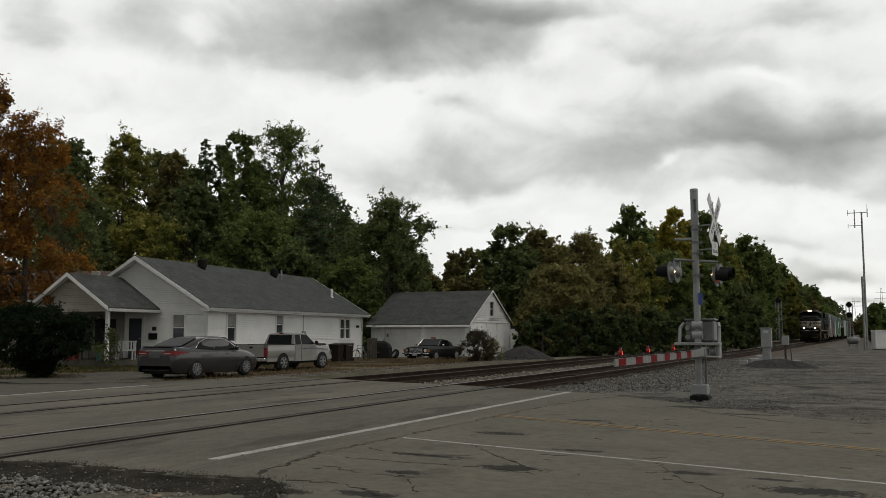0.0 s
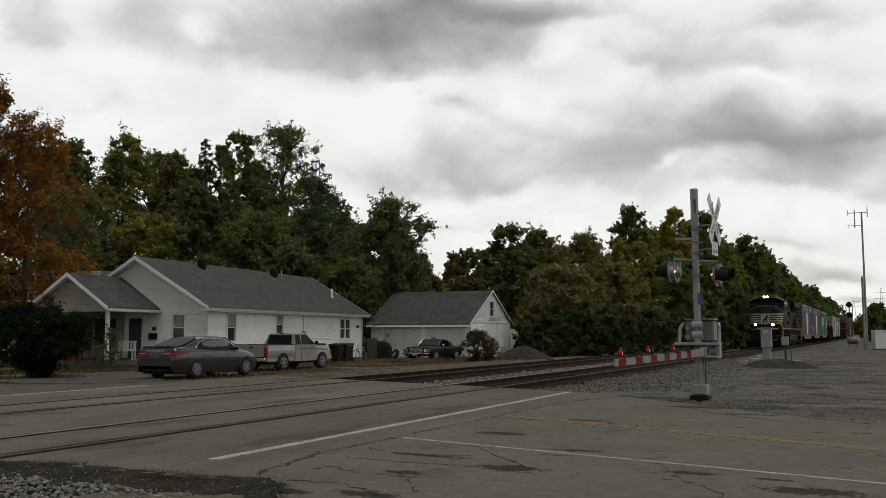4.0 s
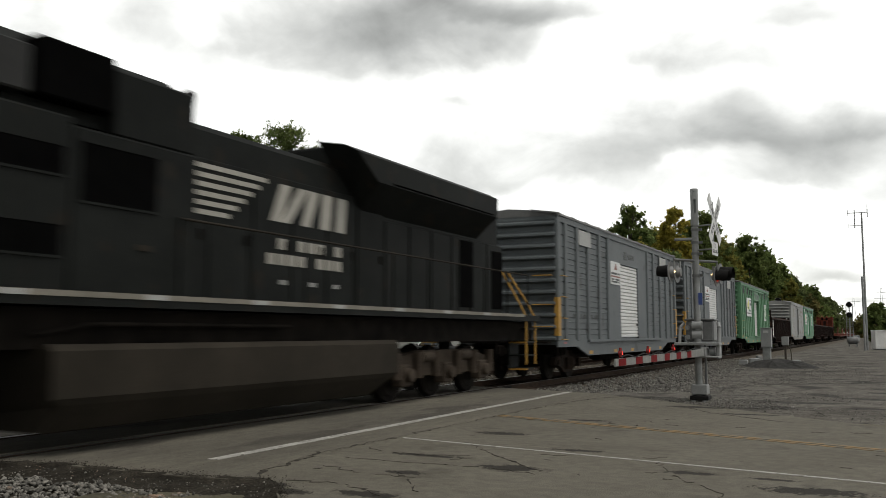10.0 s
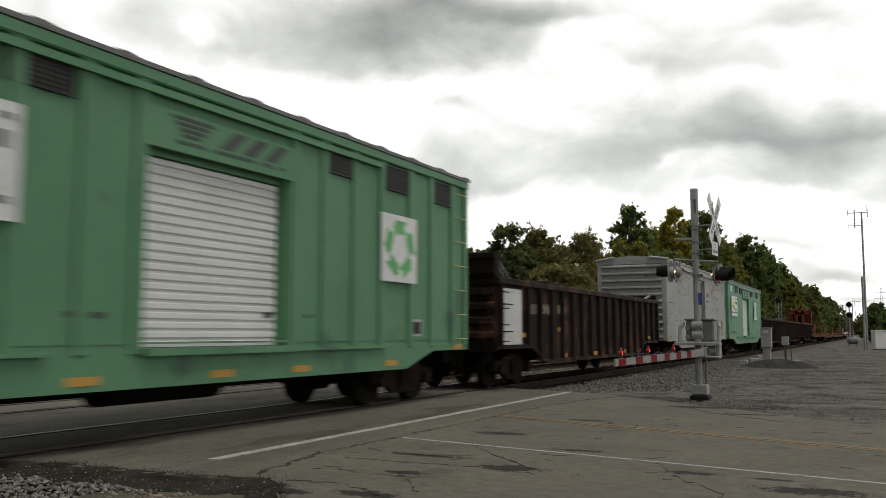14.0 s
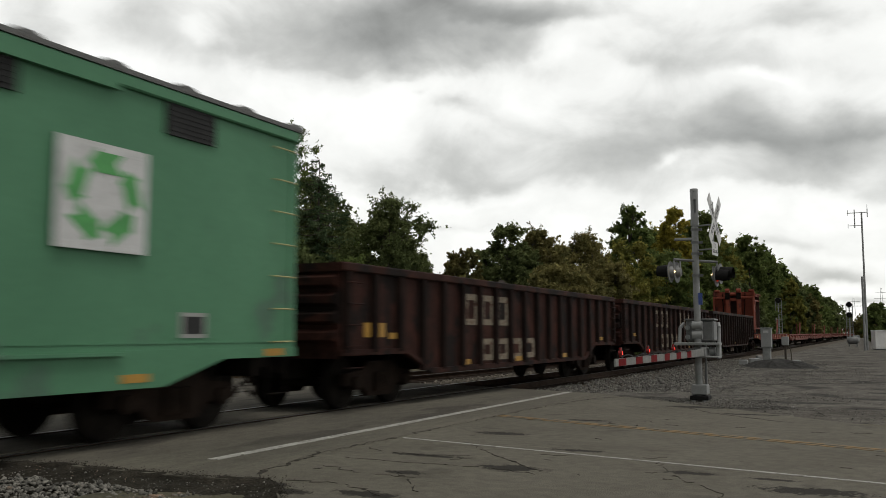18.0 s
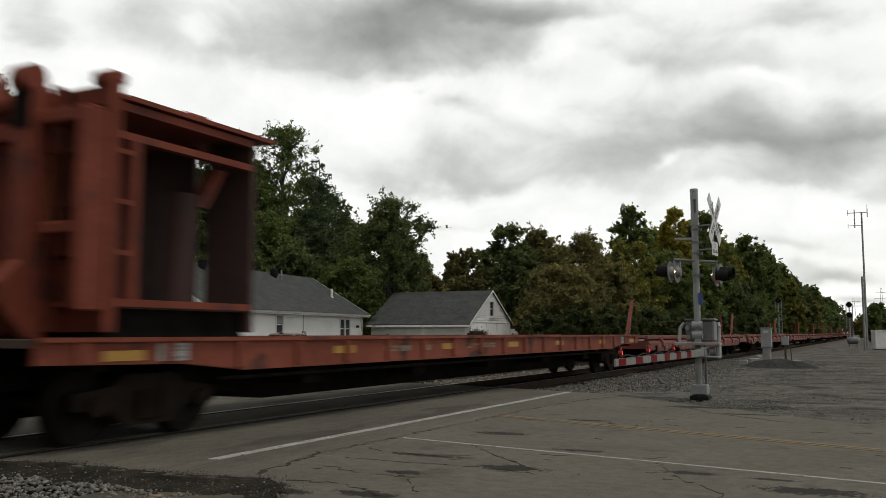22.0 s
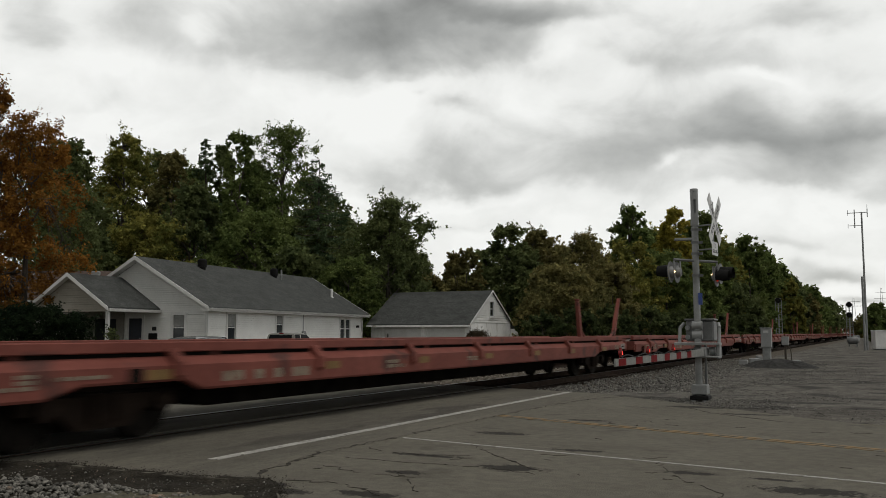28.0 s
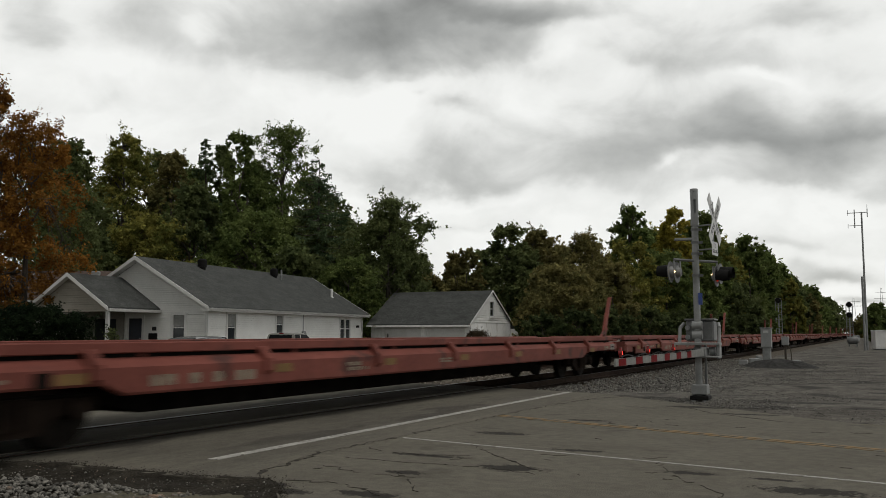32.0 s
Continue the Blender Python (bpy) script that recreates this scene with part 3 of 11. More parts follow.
def tracks():
    bm = B()
    prof = [(-17.3, -0.45), (-16.0, -0.24), (-12.2, -0.21), (-11.6, -0.30), (-11.0, -0.21), (-7.3, -0.21), (-6.1, -0.24), (-6.0, -0.6), (-17.3, -0.7)]
    prism(bm, [(x, 19.0, z) for x, z in prof], (0, 680, 0))
    prism(bm, [(x, EDGE_S + 0.2, z) for x, z in prof], (0, -120, 0))
    tagged(part("ballast", bm, M["ballast_ground"]), "grey crushed stone ballast under the tracks", "ballast", kind="structure")
    tie = mesh_of("tie", B1(-1.3, 1.3, -0.115, 0.115, -0.32, -0.165, bev=0.012), M["tie"])
    prof = [(-0.07, -0.165), (0.07, -0.165), (0.07, -0.150), (0.012, -0.135), (0.012, -0.045), (0.036, -0.036), (0.036, -0.006), (-0.036, -0.006), (-0.036, -0.036), (-0.012, -0.045), (-0.012, -0.135), (-0.07, -0.150)]
    for c, name in ((NEAR, "near"), (FAR, "far")):
        tr = tagged(new("track"), "railway track of rusty rails on wooden ties", "track", kind="structure")
        for s in (-1, 1):
            x = c + s * HALF_GAUGE
            bm = B()
            prism(bm, [(x + a, -110, b) for a, b in prof], (0, 800, 0))
            rail = part("rail", bm, M["rail"], tr, "rust-brown steel rail")
            bright = name == "near" and s < 0
            part("rail_head", B1(x - 0.030, x + 0.030, -110, 690, -0.0075, 0.0), M["rail_top"] if bright else M["rail_worn"], rail, "polished rail head" if bright else "dull worn rail head")
        for k in range(150):
            y = 21.0 + 0.53 * k
            piece("tie", tie, tr, pose(c + random.uniform(-0.04, 0.04), y, random.uniform(-0.01, 0.005), 0, 0, random.uniform(-1, 1)))
        bm = B()
        for k in range(150, 420):
            y = 21.0 + 0.53 * k
            box(bm, c - 1.3, c + 1.3, y - 0.115, y + 0.115, -0.32, -0.165)
        part("tie", bm, M["tie"], tr)["kind"] = "stuff"


def stones(name, label, spots, size, seed, material, coarse=False):
    """Loose angular stones: spots is a list of (x, y, z)."""
    rng = np.random.default_rng(seed)
    base = bmesh.new()
    if coarse:
        bmesh.ops.create_cube(base, size=1.3)
        bmesh.ops.triangulate(base, faces=base.faces)
    else:
        bmesh.ops.create_icosphere(base, subdivisions=1, radius=1.0)
    v0 = np.array([v.co[:] for v in base.verts])
    f0 = np.array([[v.index for v in f.verts] for f in base.faces])
    base.free()
    n = len(spots)
    v = v0[None] * (1 + rng.uniform(-0.36, 0.36, (n, len(v0), 1)))
    v *= rng.uniform(0.55, 1.25, (n, 1, 3)) * rng.uniform(size[0], size[1], (n, 1, 1)) * np.array([1, 1, 0.8])
    a = rng.uniform(0, 6.28, n)
    c, s = np.cos(a)[:, None], np.sin(a)[:, None]
    v = np.stack([v[..., 0] * c - v[..., 1] * s, v[..., 0] * s + v[..., 1] * c, v[..., 2]], -1)
    v += np.array(spots)[:, None]
    f = (f0[None] + (np.arange(n) * len(v0))[:, None, None]).reshape(-1, 3)
    me = bpy.data.meshes.new(name)
    me.vertices.add(n * len(v0))
    me.vertices.foreach_set("co", v.ravel().astype(np.float32))
    me.loops.add(f.size)
    me.loops.foreach_set("vertex_index", f.ravel().astype(np.int32))
    me.polygons.add(len(f))
    me.polygons.foreach_set("loop_start", np.arange(0, f.size, 3, dtype=np.int32))
    me.update(calc_edges=True)
    me.materials.append(material)
    return tagged(new(name, me), label, "stones", kind="stuff")


def all_stones():
    rng = random.Random(3)
    spots, fine = [], []
    for k in range(20000):
        y = 17.0 + 36 * rng.random() ** 1.8
        x = rng.uniform(-8.3, -3.9 - 0.8 * (y < 24)) if k % 3 else rng.gauss(-5.6, 1.2)
        if k % 3 == 2:
            x = -4.2 + abs(rng.gauss(0, 1.3))
        if y < north_edge(x) + 0.12 + (0.45 * rng.random() if x > -4.6 else 0) or x < -8.4:
            continue
        if x > -3.9:
            fine.append((x, y, gz(x, y) + 0.033 + rng.uniform(-0.008, 0.006)))
            continue
        spots.append((x, y, -0.205 + 0.06 * smooth(-8.6, -7.6, x) * smooth(-4.0, -6.5, x) + rng.uniform(-0.02, 0.025)))
    stones("ballast_stones", "grey ballast stones on the track shoulder", spots, (0.015, 0.040), 2, M["stone"])
    stones("gravel", "fine grey gravel spilling from the track shoulder", fine, (0.009, 0.024), 12, M["stone"], True)
    spots = []
    for k in range(4200):
        y = 21.2 + 32 * rng.random() ** 1.6
        x = rng.uniform(-12.6, -10.4)
        spots.append((x, y, -0.22 - 0.05 * math.exp(-((x + 11.6) / 0.4) ** 2) + rng.uniform(-0.01, 0.03)))
    stones("ballast_stones", "tan ballast stones between the two tracks", spots, (0.025, 0.055), 4, M["brown_stone"])
    spots = []
    for k in range(3000):
        y = 21 + 24 * rng.random()
        x = rng.gauss(-18.0, 0.9)
        spots.append((x, y, gz(x, y) + rng.uniform(-0.02, 0.02)))
    stones("gravel", "pale gravel along the far track", spots, (0.015, 0.035), 6, M["brown_stone"], True)
    spots = []
    for k in range(7000):
        y = 15 + 40 * rng.random() ** 1.5
        x = -4.5 + 12 * rng.random() ** 1.3
        if y > north_edge(x) + 0.15 + 0.5 * rng.random():
            spots.append((x, y, gz(x, y) + 0.035))
    stones("gravel", "small stones scattered over the gravel lot", spots, (0.006, 0.017), 9, M["stone"], True)


M["stone_near"] = mat("near_ballast_stone", ((0.074, 0.071, 0.061), (0.195, 0.183, 0.160)), 9, 0.9, bump=0.3, bscale=60, island=0.6, fine=0.25, patch=((0.17, 0.115, 0.080), 0.03, 3.4))
M["brown_stone"] = mat("brown_ballast_stone", ((0.095, 0.08, 0.062), (0.19, 0.165, 0.135)), 5, 0.9, island=0.4, fine=0.2)
ground()
paving()
cracks()
stains()
tracks()
bank()
all_stones()


def spot_at(xp, depth):
    s = (xp - 784) / 1567.0
    return -math.sin(YAW) * depth + math.cos(YAW) * s * depth, math.cos(YAW) * depth + math.sin(YAW) * s * depth


# ---- buildings ----
def spans(u0, u1, z, cuts):
    """What is left of u0..u1 at height z beside the openings."""
    out = [(u0, u1)]
    for a, b, c, d in cuts:
        if c - 1e-4 < z < d + 1e-4:
            out = [q for s, e in out for q in ((s, min(e, a)), (max(s, b), e)) if q[1] - q[0] > 0.01]
    return out


def clad(parent, name, frame_, u0, u1, z0, z1, cuts, material, course=0.112, peak=None, thick=0.12, label=""):
    """A wall of overlapping boards, cut round its openings. frame_ maps (along, outward, up) to a place."""
    def ends(z):
        if not peak or z <= z1:
            return u0, u1
        k = min(1.0, (z - z1) / (peak[1] - z1))
        return u0 + (peak[0] - u0) * k, u1 + (peak[0] - u1) * k
    levels = {z0, peak[1] if peak else z1, *[v for c in cuts for v in c[2:] if z0 < v < z1]}
    z, last = z0, max(levels)
    while z < last - 0.01:
        t = min(z + course, last)
        for v in levels:
            if z + 0.01 < v < t:
                t = v
        a, b = ends(z)
        a2, b2 = ends(t)
        for s, e in spans(a, b, (z + t) / 2, cuts):
            s2 = a2 if abs(s - a) < 1e-6 else s
            e2 = b2 if abs(e - b) < 1e-6 else e
            bm = B()
            rings = []
            for p, q in ((s, s2), (e, e2)):
                lo = p + (q - p) * 0.08
                rings.append([frame_(p, -thick, z), frame_(p, -0.012, z), frame_(lo, -0.012, z + 0.014), frame_(lo, 0.034, z + 0.014), frame_(q, 0.006, t), frame_(q, -thick, t)])
            loft(bm, rings, smooth=False, closed=True)
            part(name, bm, material, parent, label)
        z = t


def window(parent, frame_, u0, u1, z0, z1, panes=1, curtain=True):
    def b(bm, a0, a1, d0, d1, c0, c1):
        p = [frame_(a0, d0, c0), frame_(a1, d0, c0), frame_(a1, d1, c0), frame_(a0, d1, c0)]
        prism(bm, p, Vector(frame_(a0, d0, c1)) - Vector(frame_(a0, d0, c0)))
    bm = B()
    w = 0.12
    b(bm, u0 - w, u0 + 0.02, -0.1, 0.05, z0 - w, z1 + w)
    b(bm, u1 - 0.02, u1 + w, -0.1, 0.05, z0 - w, z1 + w)
    b(bm, u0 + 0.02, u1 - 0.02, -0.1, 0.048, z1 - 0.01, z1 + w)
    b(bm, u0 + 0.02, u1 - 0.02, -0.1, 0.048, z0 - w, z0 + 0.01)
    for k in range(1, panes):
        m = u0 + (u1 - u0) * k / panes
        b(bm, m - 0.06, m + 0.06, -0.09, 0.046, z0 + 0.01, z1 - 0.01)
    win = part("window", bm, M["white_paint"], parent, "white framed sash window")
    bm = B()
    b(bm, u0 - 0.13, u1 + 0.13, -0.02, 0.075, z0 - w - 0.05, z0 - w - 0.002)
    part("sill", bm, M["white_paint"], win)
    bm = B()
    mz = (z0 + z1) / 2
    b(bm, u0 + 0.02, u1 - 0.02, -0.05, 0.005, mz - 0.025, mz + 0.025)
    part("sash_bar", bm, M["white_paint"], win)
    for c, d in ((z0 + 0.01, mz - 0.025), (mz + 0.025, z1 - 0.01)):
        bm = B()
        b(bm, u0 + 0.02, u1 - 0.02, -0.045, -0.035, c, d)
        part("pane", bm, M["pane"], win, "dark window glass")
    if curtain:
        bm = B()
        b(bm, u0 + 0.03, u1 - 0.03, -0.032, -0.028, mz + 0.05, z1 - 0.012)
        part("blind", bm, M["screen"], win, "pale lowered blind")
    return win


M["gutter_grey"] = mat("gutter_paint", ((0.40, 0.395, 0.38), (0.50, 0.495, 0.48)), 2, 0.5)
# beige of the neighbour's walls; on the porch it stands for shade
M["tan_wall_and_shade"] = mat("weathered_beige_and_porch_shade", ((0.24, 0.225, 0.195), (0.33, 0.31, 0.275)), 1.2, 0.8, fine=0.12, bscale=12)


def house():
    h = thing("house", pose(-30.1, 34.3, -0.30, 0, 0, 6.72), "single-storey white clapboard house with dark shingle roof", "house")
    Ln, W, H, R = 18.3, 8.2, 3.02, 5.40
    side = lambda u, d, z: (d, u, z)
    back = lambda u, d, z: (-W - d, u, z)
    gab = lambda u, d, z: (-u, -d, z)
    gab2 = lambda u, d, z: (-u, Ln + d, z)
    wins = [(1.83, 2.62, 1.22, 2.62), (6.75, 7.55, 1.62, 2.62), (14.95, 16.45, 1.30, 2.52)]
    clad(h, "siding_board", side, 0, Ln, 0, H, wins, M["siding"], label="white lap siding board")
    gwin = [(1.25, 1.98, 1.25, 2.55), (3.80, 4.70, 0.0, 2.42)]
    clad(h, "siding_board", gab, 0.0, W, 0, H, gwin, M["siding"], peak=(W / 2, R - 0.02), label="white lap siding board")
    clad(h, "siding_board", gab2, 0.0, W, 0, H, [], M["siding"], peak=(W / 2, R - 0.02), label="white lap siding board")
    clad(h, "siding_board", back, 0, Ln, 0, H, [], M["siding"], label="white lap siding board")
    for k, (a, b, c, d) in enumerate(wins):
        window(h, side, a, b, c, d, 2 if k == 2 else 1, curtain=k != 2)
    window(h, gab, *gwin[0])
    for u, fr in ((0.0, 0), (Ln, 1)):
        part("corner_board", B1(-0.06, 0.035, u - 0.035, u + 0.035 if u else 0.06, 0, H), M["white_paint"], h)
    # door
    door = part("door", B1(-4.66, -3.84, -0.02, 0.05, 0.36, 2.38, bev=0.01), M["door_blue"], h, "dark navy front door")
    part("door_handle", C1((-3.93, -0.02, 1.35), (-3.93, -0.08, 1.35), 0.03), M["galv"], door)
    bm = B()
    box(bm, -4.82, -4.66, -0.05, 0.04, 0.36, 2.52)
    box(bm, -3.84, -3.70, -0.05, 0.04, 0.36, 2.52)
    box(bm, -4.82, -3.70, -0.052, 0.04, 2.385, 2.54)
    part("door_frame", bm, M["white_paint"], h, "white door frame")
    # roof: two slopes with fascia
    o, e = 0.45, 0.42
    rise = (R - H) / (W / 2)
    for s in (1, -1):
        bm = B()
        x0, x1 = (-W / 2, e) if s > 0 else (-W / 2, -W - e)
        zl = H - rise * e + 0.06
        ring = [(x0, -o, R + 0.06), (x1, -o, zl), (x1, -o, zl + 0.09), (x0, -o, R + 0.17)]
        prism(bm, ring, (0, Ln + 2 * o, 0))
        part("roof_slope", bm, M["shingle"], h, "charcoal asphalt shingle roof")
        bm = B()
        prism(bm, [(x1 - 0.012 * s, -o + 0.04, zl - 0.13), (x1 + 0.02 * s, -o + 0.04, zl - 0.13), (x1 + 0.02 * s, -o + 0.04, zl + 0.03), (x1 - 0.012 * s, -o + 0.04, zl + 0.03)], (0, Ln + 2 * o - 0.08, 0))
        part("fascia", bm, M["white_paint"], h)
        bm = B()
        prism(bm, [(x1 + 0.022 * s, -o, zl - 0.05), (x1 + 0.10 * s, -o, zl - 0.05), (x1 + 0.12 * s, -o, zl + 0.04), (x1 + 0.022 * s, -o, zl + 0.04)], (0, Ln + 2 * o, 0))
        part("gutter", bm, M["gutter_grey"], h, "white rain gutter")
        bm = B()
        box(bm, min(x1, 0 if s > 0 else -W), max(x1, 0 if s > 0 else -W), 0.0, Ln, zl - 0.13, zl - 0.11)
        part("soffit", bm, M["white_paint"], h)
        bm = B()
        prism(bm, [(x0, -o + 0.02, R - 0.005), (x1, -o + 0.02, zl - 0.02), (x1, -o + 0.02, zl - 0.002), (x0, -o + 0.02, R + 0.055)], (0, o - 0.03, 0))
        part("rake_soffit", bm, M["white_paint"], h)
        part("eave_return", B1(*sorted((x1, (0.0 if s > 0 else -W))), -o + 0.02, 0.0, zl - 0.13, zl + 0.02), M["white_paint"], h)
        for y in (-o - 0.02, Ln + o - 0.02):
            bm = B()
            prism(bm, [(x0, y, R - 0.02), (x1, y, zl - 0.07), (x1, y, zl + 0.095), (x0, y, R + 0.175)], (0, 0.04, 0))
            part("barge_board", bm, M["white_paint"], h)
    for y, a in ((4.7, 0.9), (12.6, 0.9)):
        bm = B()
        z = H + rise * 3.6
        cyl(bm, (-3.6, y, z - 0.2), (-3.6, y, z + 0.24), 0.20)
        cyl(bm, (-3.6, y, z + 0.24), (-3.6, y, z + 0.62), 0.26, 0.26, 14)
        cyl(bm, (-3.6, y, z + 0.62), (-3.6, y, z + 0.70), 0.25, 0.14, 14)
        part("roof_vent", bm, M["black_metal"], h, "black roof vent cap")
    part("vent_pipe", C1((-1.6, 16.9, 3.6), (-1.6, 16.9, 4.65), 0.075), M["white_paint"], h, "white vent pipe")
    part("vent_flashing", C1((-1.6, 16.9, 3.9), (-1.6, 16.9, 4.12), 0.26, 0.09), M["white_paint"], h)
    part("vent_pipe", C1((-3.35, 13.1, 4.9), (-3.35, 13.1, 5.75), 0.055), M["galv"], h, "metal vent pipe")
    for y, x in ((-0.02, 0.06), (Ln - 0.1, 0.06)):
        part("downspout", B1(0.03, 0.11, y, y + 0.08, 0.05, 2.8), M["white_paint"], h)
    bm = B()
    box(bm, 0.02, 0.16, 9.75, 10.05, 1.35, 1.75, bev=0.02)
    cyl(bm, (0.05, 9.9, 1.75), (0.05, 9.9, 2.9), 0.025)
    cyl(bm, (0.16, 9.9, 1.55), (0.24, 9.9, 1.55), 0.09, 0.09, 12)
    part("meter", bm, M["grey_paint"], h, "grey electric meter and conduit")
    part("wall_lamp", B1(0.02, 0.12, 17.4, 17.75, 2.0, 2.15, bev=0.02), M["black_metal"], h)
    # porch
    px0, px1, pd = -3.0, -7.4, 3.55
    pe, pk = 2.92, 4.38
    pm = (px0 + px1) / 2
    part("porch_floor", B1(px1 + 0.2, px0 - 0.2, -pd + 0.2, -0.03, 0.0, 0.34), M["concrete_panel"], h, "grey concrete porch slab")
    pr = (pk - pe) / (px0 - pm)
    for s in (1, -1):
        x1 = px0 + 0.25 if s > 0 else px1 - 0.25
        zl = pe - pr * 0.25
        bm = B()
        prism(bm, [(pm, -pd - 0.35, pk + 0.03), (x1, -pd - 0.35, zl + 0.03), (x1, -pd - 0.35, zl + 0.11), (pm, -pd - 0.35, pk + 0.13)], (0, pd + 0.33, 0))
        part("porch_roof", bm, M["shingle"], h, "charcoal shingle porch roof")
        bm = B()
        prism(bm, [(pm, -pd - 0.38, pk - 0.05), (x1, -pd - 0.38, zl - 0.06), (x1, -pd - 0.38, zl + 0.115), (pm, -pd - 0.38, pk + 0.135)], (0, 0.03, 0))
        part("barge_board", bm, M["white_paint"], h)
        bm = B()
        prism(bm, [(pm, -pd - 0.34, pk - 0.03), (x1, -pd - 0.34, zl - 0.03), (x1, -pd - 0.34, zl + 0.025), (pm, -pd - 0.34, pk + 0.025)], (0, 0.30, 0))
        part("rake_soffit", bm, M["white_paint"], h)
        part("gutter", B1(x1, x1 + 0.12 * s, -pd - 0.35, -0.05, zl - 0.1, zl + 0.03) if s > 0 else B1(x1 - 0.12, x1, -pd - 0.35, -0.05, zl - 0.06, zl + 0.03), M["gutter_grey"], h)
    clad(h, "siding_board", lambda u, d, z: (-u, -pd - d, z), -px0, -px1, pe - 0.28, pe - 0.1, [], M["tan_siding"], peak=(-pm, pk + 0.02), label="weathered tan lap siding board")
    for x in (px0 - 0.1, px1 + 0.1):
        part("beam", B1(x - 0.1, x + 0.1, -pd, -0.04, pe - 0.28, pe - 0.06), M["white_paint"], h)
        part("porch_post", B1(x - 0.08, x + 0.08, -pd + 0.02, -pd + 0.18, 0.34, pe - 0.28, bev=0.012), M["white_paint"], h, "white square porch post")
    # white wall darkened to beige: the porch shade is in its colour
    part("porch_wall", B1(-8.15, -4.95, -0.05, -0.028, 0.34, 2.86), M["tan_wall_and_shade"], h, "white wall behind the porch toned beige for its shade")
    part("porch_window", B1(-6.75, -5.45, -0.08, -0.051, 1.05, 2.35), M["pane"], h, "dark porch window")
    # end boards added to close the porch, in the same shade tone
    part("side_screen", B1(-7.42, -7.36, -3.5, -0.06, 0.34, 2.6), M["tan_wall_and_shade"], h, "added boarded porch end in the beige shade tone")
    for q in range(9):
        part("baluster", B1(-6.95 + q * 0.4, -6.91 + q * 0.4, -3.46, -3.42, 0.34, 1.05), M["trim_dark"], h)
    part("porch_rail", B1(-7.3, -3.25, -3.47, -3.41, 1.05, 1.10), M["trim_dark"], h)
    # white ceiling, darkened for the shade under the porch roof
    part("porch_ceiling", B1(px1, px0, -pd, -0.03, pe - 0.05, pe - 0.02), M["tan_wall_and_shade"], h)
    part("house_number_plate", B1(-3.2, -2.95, -0.045, -0.024, 1.75, 1.95), M["trim_dark"], h)
    part("mailbox", B1(-3.35, -2.85, -0.16, -0.03, 1.30, 1.62, bev=0.03), M["black_metal"], h, "black wall mailbox")
    # the neighbour's house, behind the orange tree
    x, y = spot_at(193, 54.0)
    n = thing("neighbour_house", pose(x, y, -0.3, 0, 0, 26.3), "low house with brown shingle roof behind the orange tree", "house")
    part("wall", B1(-17.0, -0.5, 0.4, 7.4, 0, 3.5), M["tan_wall_and_shade"], n, "weathered beige wall")
    bm = B()
    prism(bm, [(-17.4, -0.1, 3.55), (-17.4, 3.9, 5.58), (-17.4, 7.9, 3.55), (-17.4, 7.9, 3.66), (-17.4, 3.9, 5.70), (-17.4, -0.1, 3.66)], (17.4, 0, 0))
    part("roof", bm, M["brown_shingle"], n, "brown shingle roof")
    part("gutter", B1(-17.4, 0, -0.2, -0.1, 3.52, 3.64), M["gutter_grey"], n)
    part("gable", B1(-0.55, -0.45, 0.6, 7.2, 3.4, 4.2), M["tan_wall_and_shade"], n)
    for x_ in (-2.2, -6.5):
        part("roof_vent", B1(x_ - 0.25, x_ + 0.25, 3.0, 3.4, 5.2, 5.62, bev=0.04), M["grey_paint"], n)
    for x_ in (-4.5, -9.0, -13.0):
        part("window", B1(x_, x_ + 1.1, 0.34, 0.398, 1.2, 2.6), M["pane"], n, "dark window")


def bench():
    b = thing("porch_bench", pose(-33.0, 31.9, 0.04, 0, 0, 28), "white slatted porch bench beside the front door", "bench")
    for x in (-0.40, 0.40):
        for y in (-0.2, 0.2):
            part("leg", B1(x - 0.03, x + 0.03, y - 0.03, y + 0.03, 0, 0.42 if y < 0 else 0.9), M["white_reflect"], b)
    for k in range(4):
        part("seat_slat", B1(-0.45, 0.45, -0.22 + 0.11 * k, -0.13 + 0.11 * k, 0.42, 0.445), M["white_reflect"], b)
    for k in range(6):
        x = -0.33 + 0.132 * k
        part("back_slat", B1(x - 0.03, x + 0.03, 0.19, 0.215, 0.5, 0.84), M["white_reflect"], b)
    part("top_rail", B1(-0.45, 0.45, 0.18, 0.23, 0.84, 0.91), M["white_reflect"], b)
    part("low_rail", B1(-0.45, 0.45, 0.18, 0.23, 0.46, 0.5), M["white_reflect"], b)


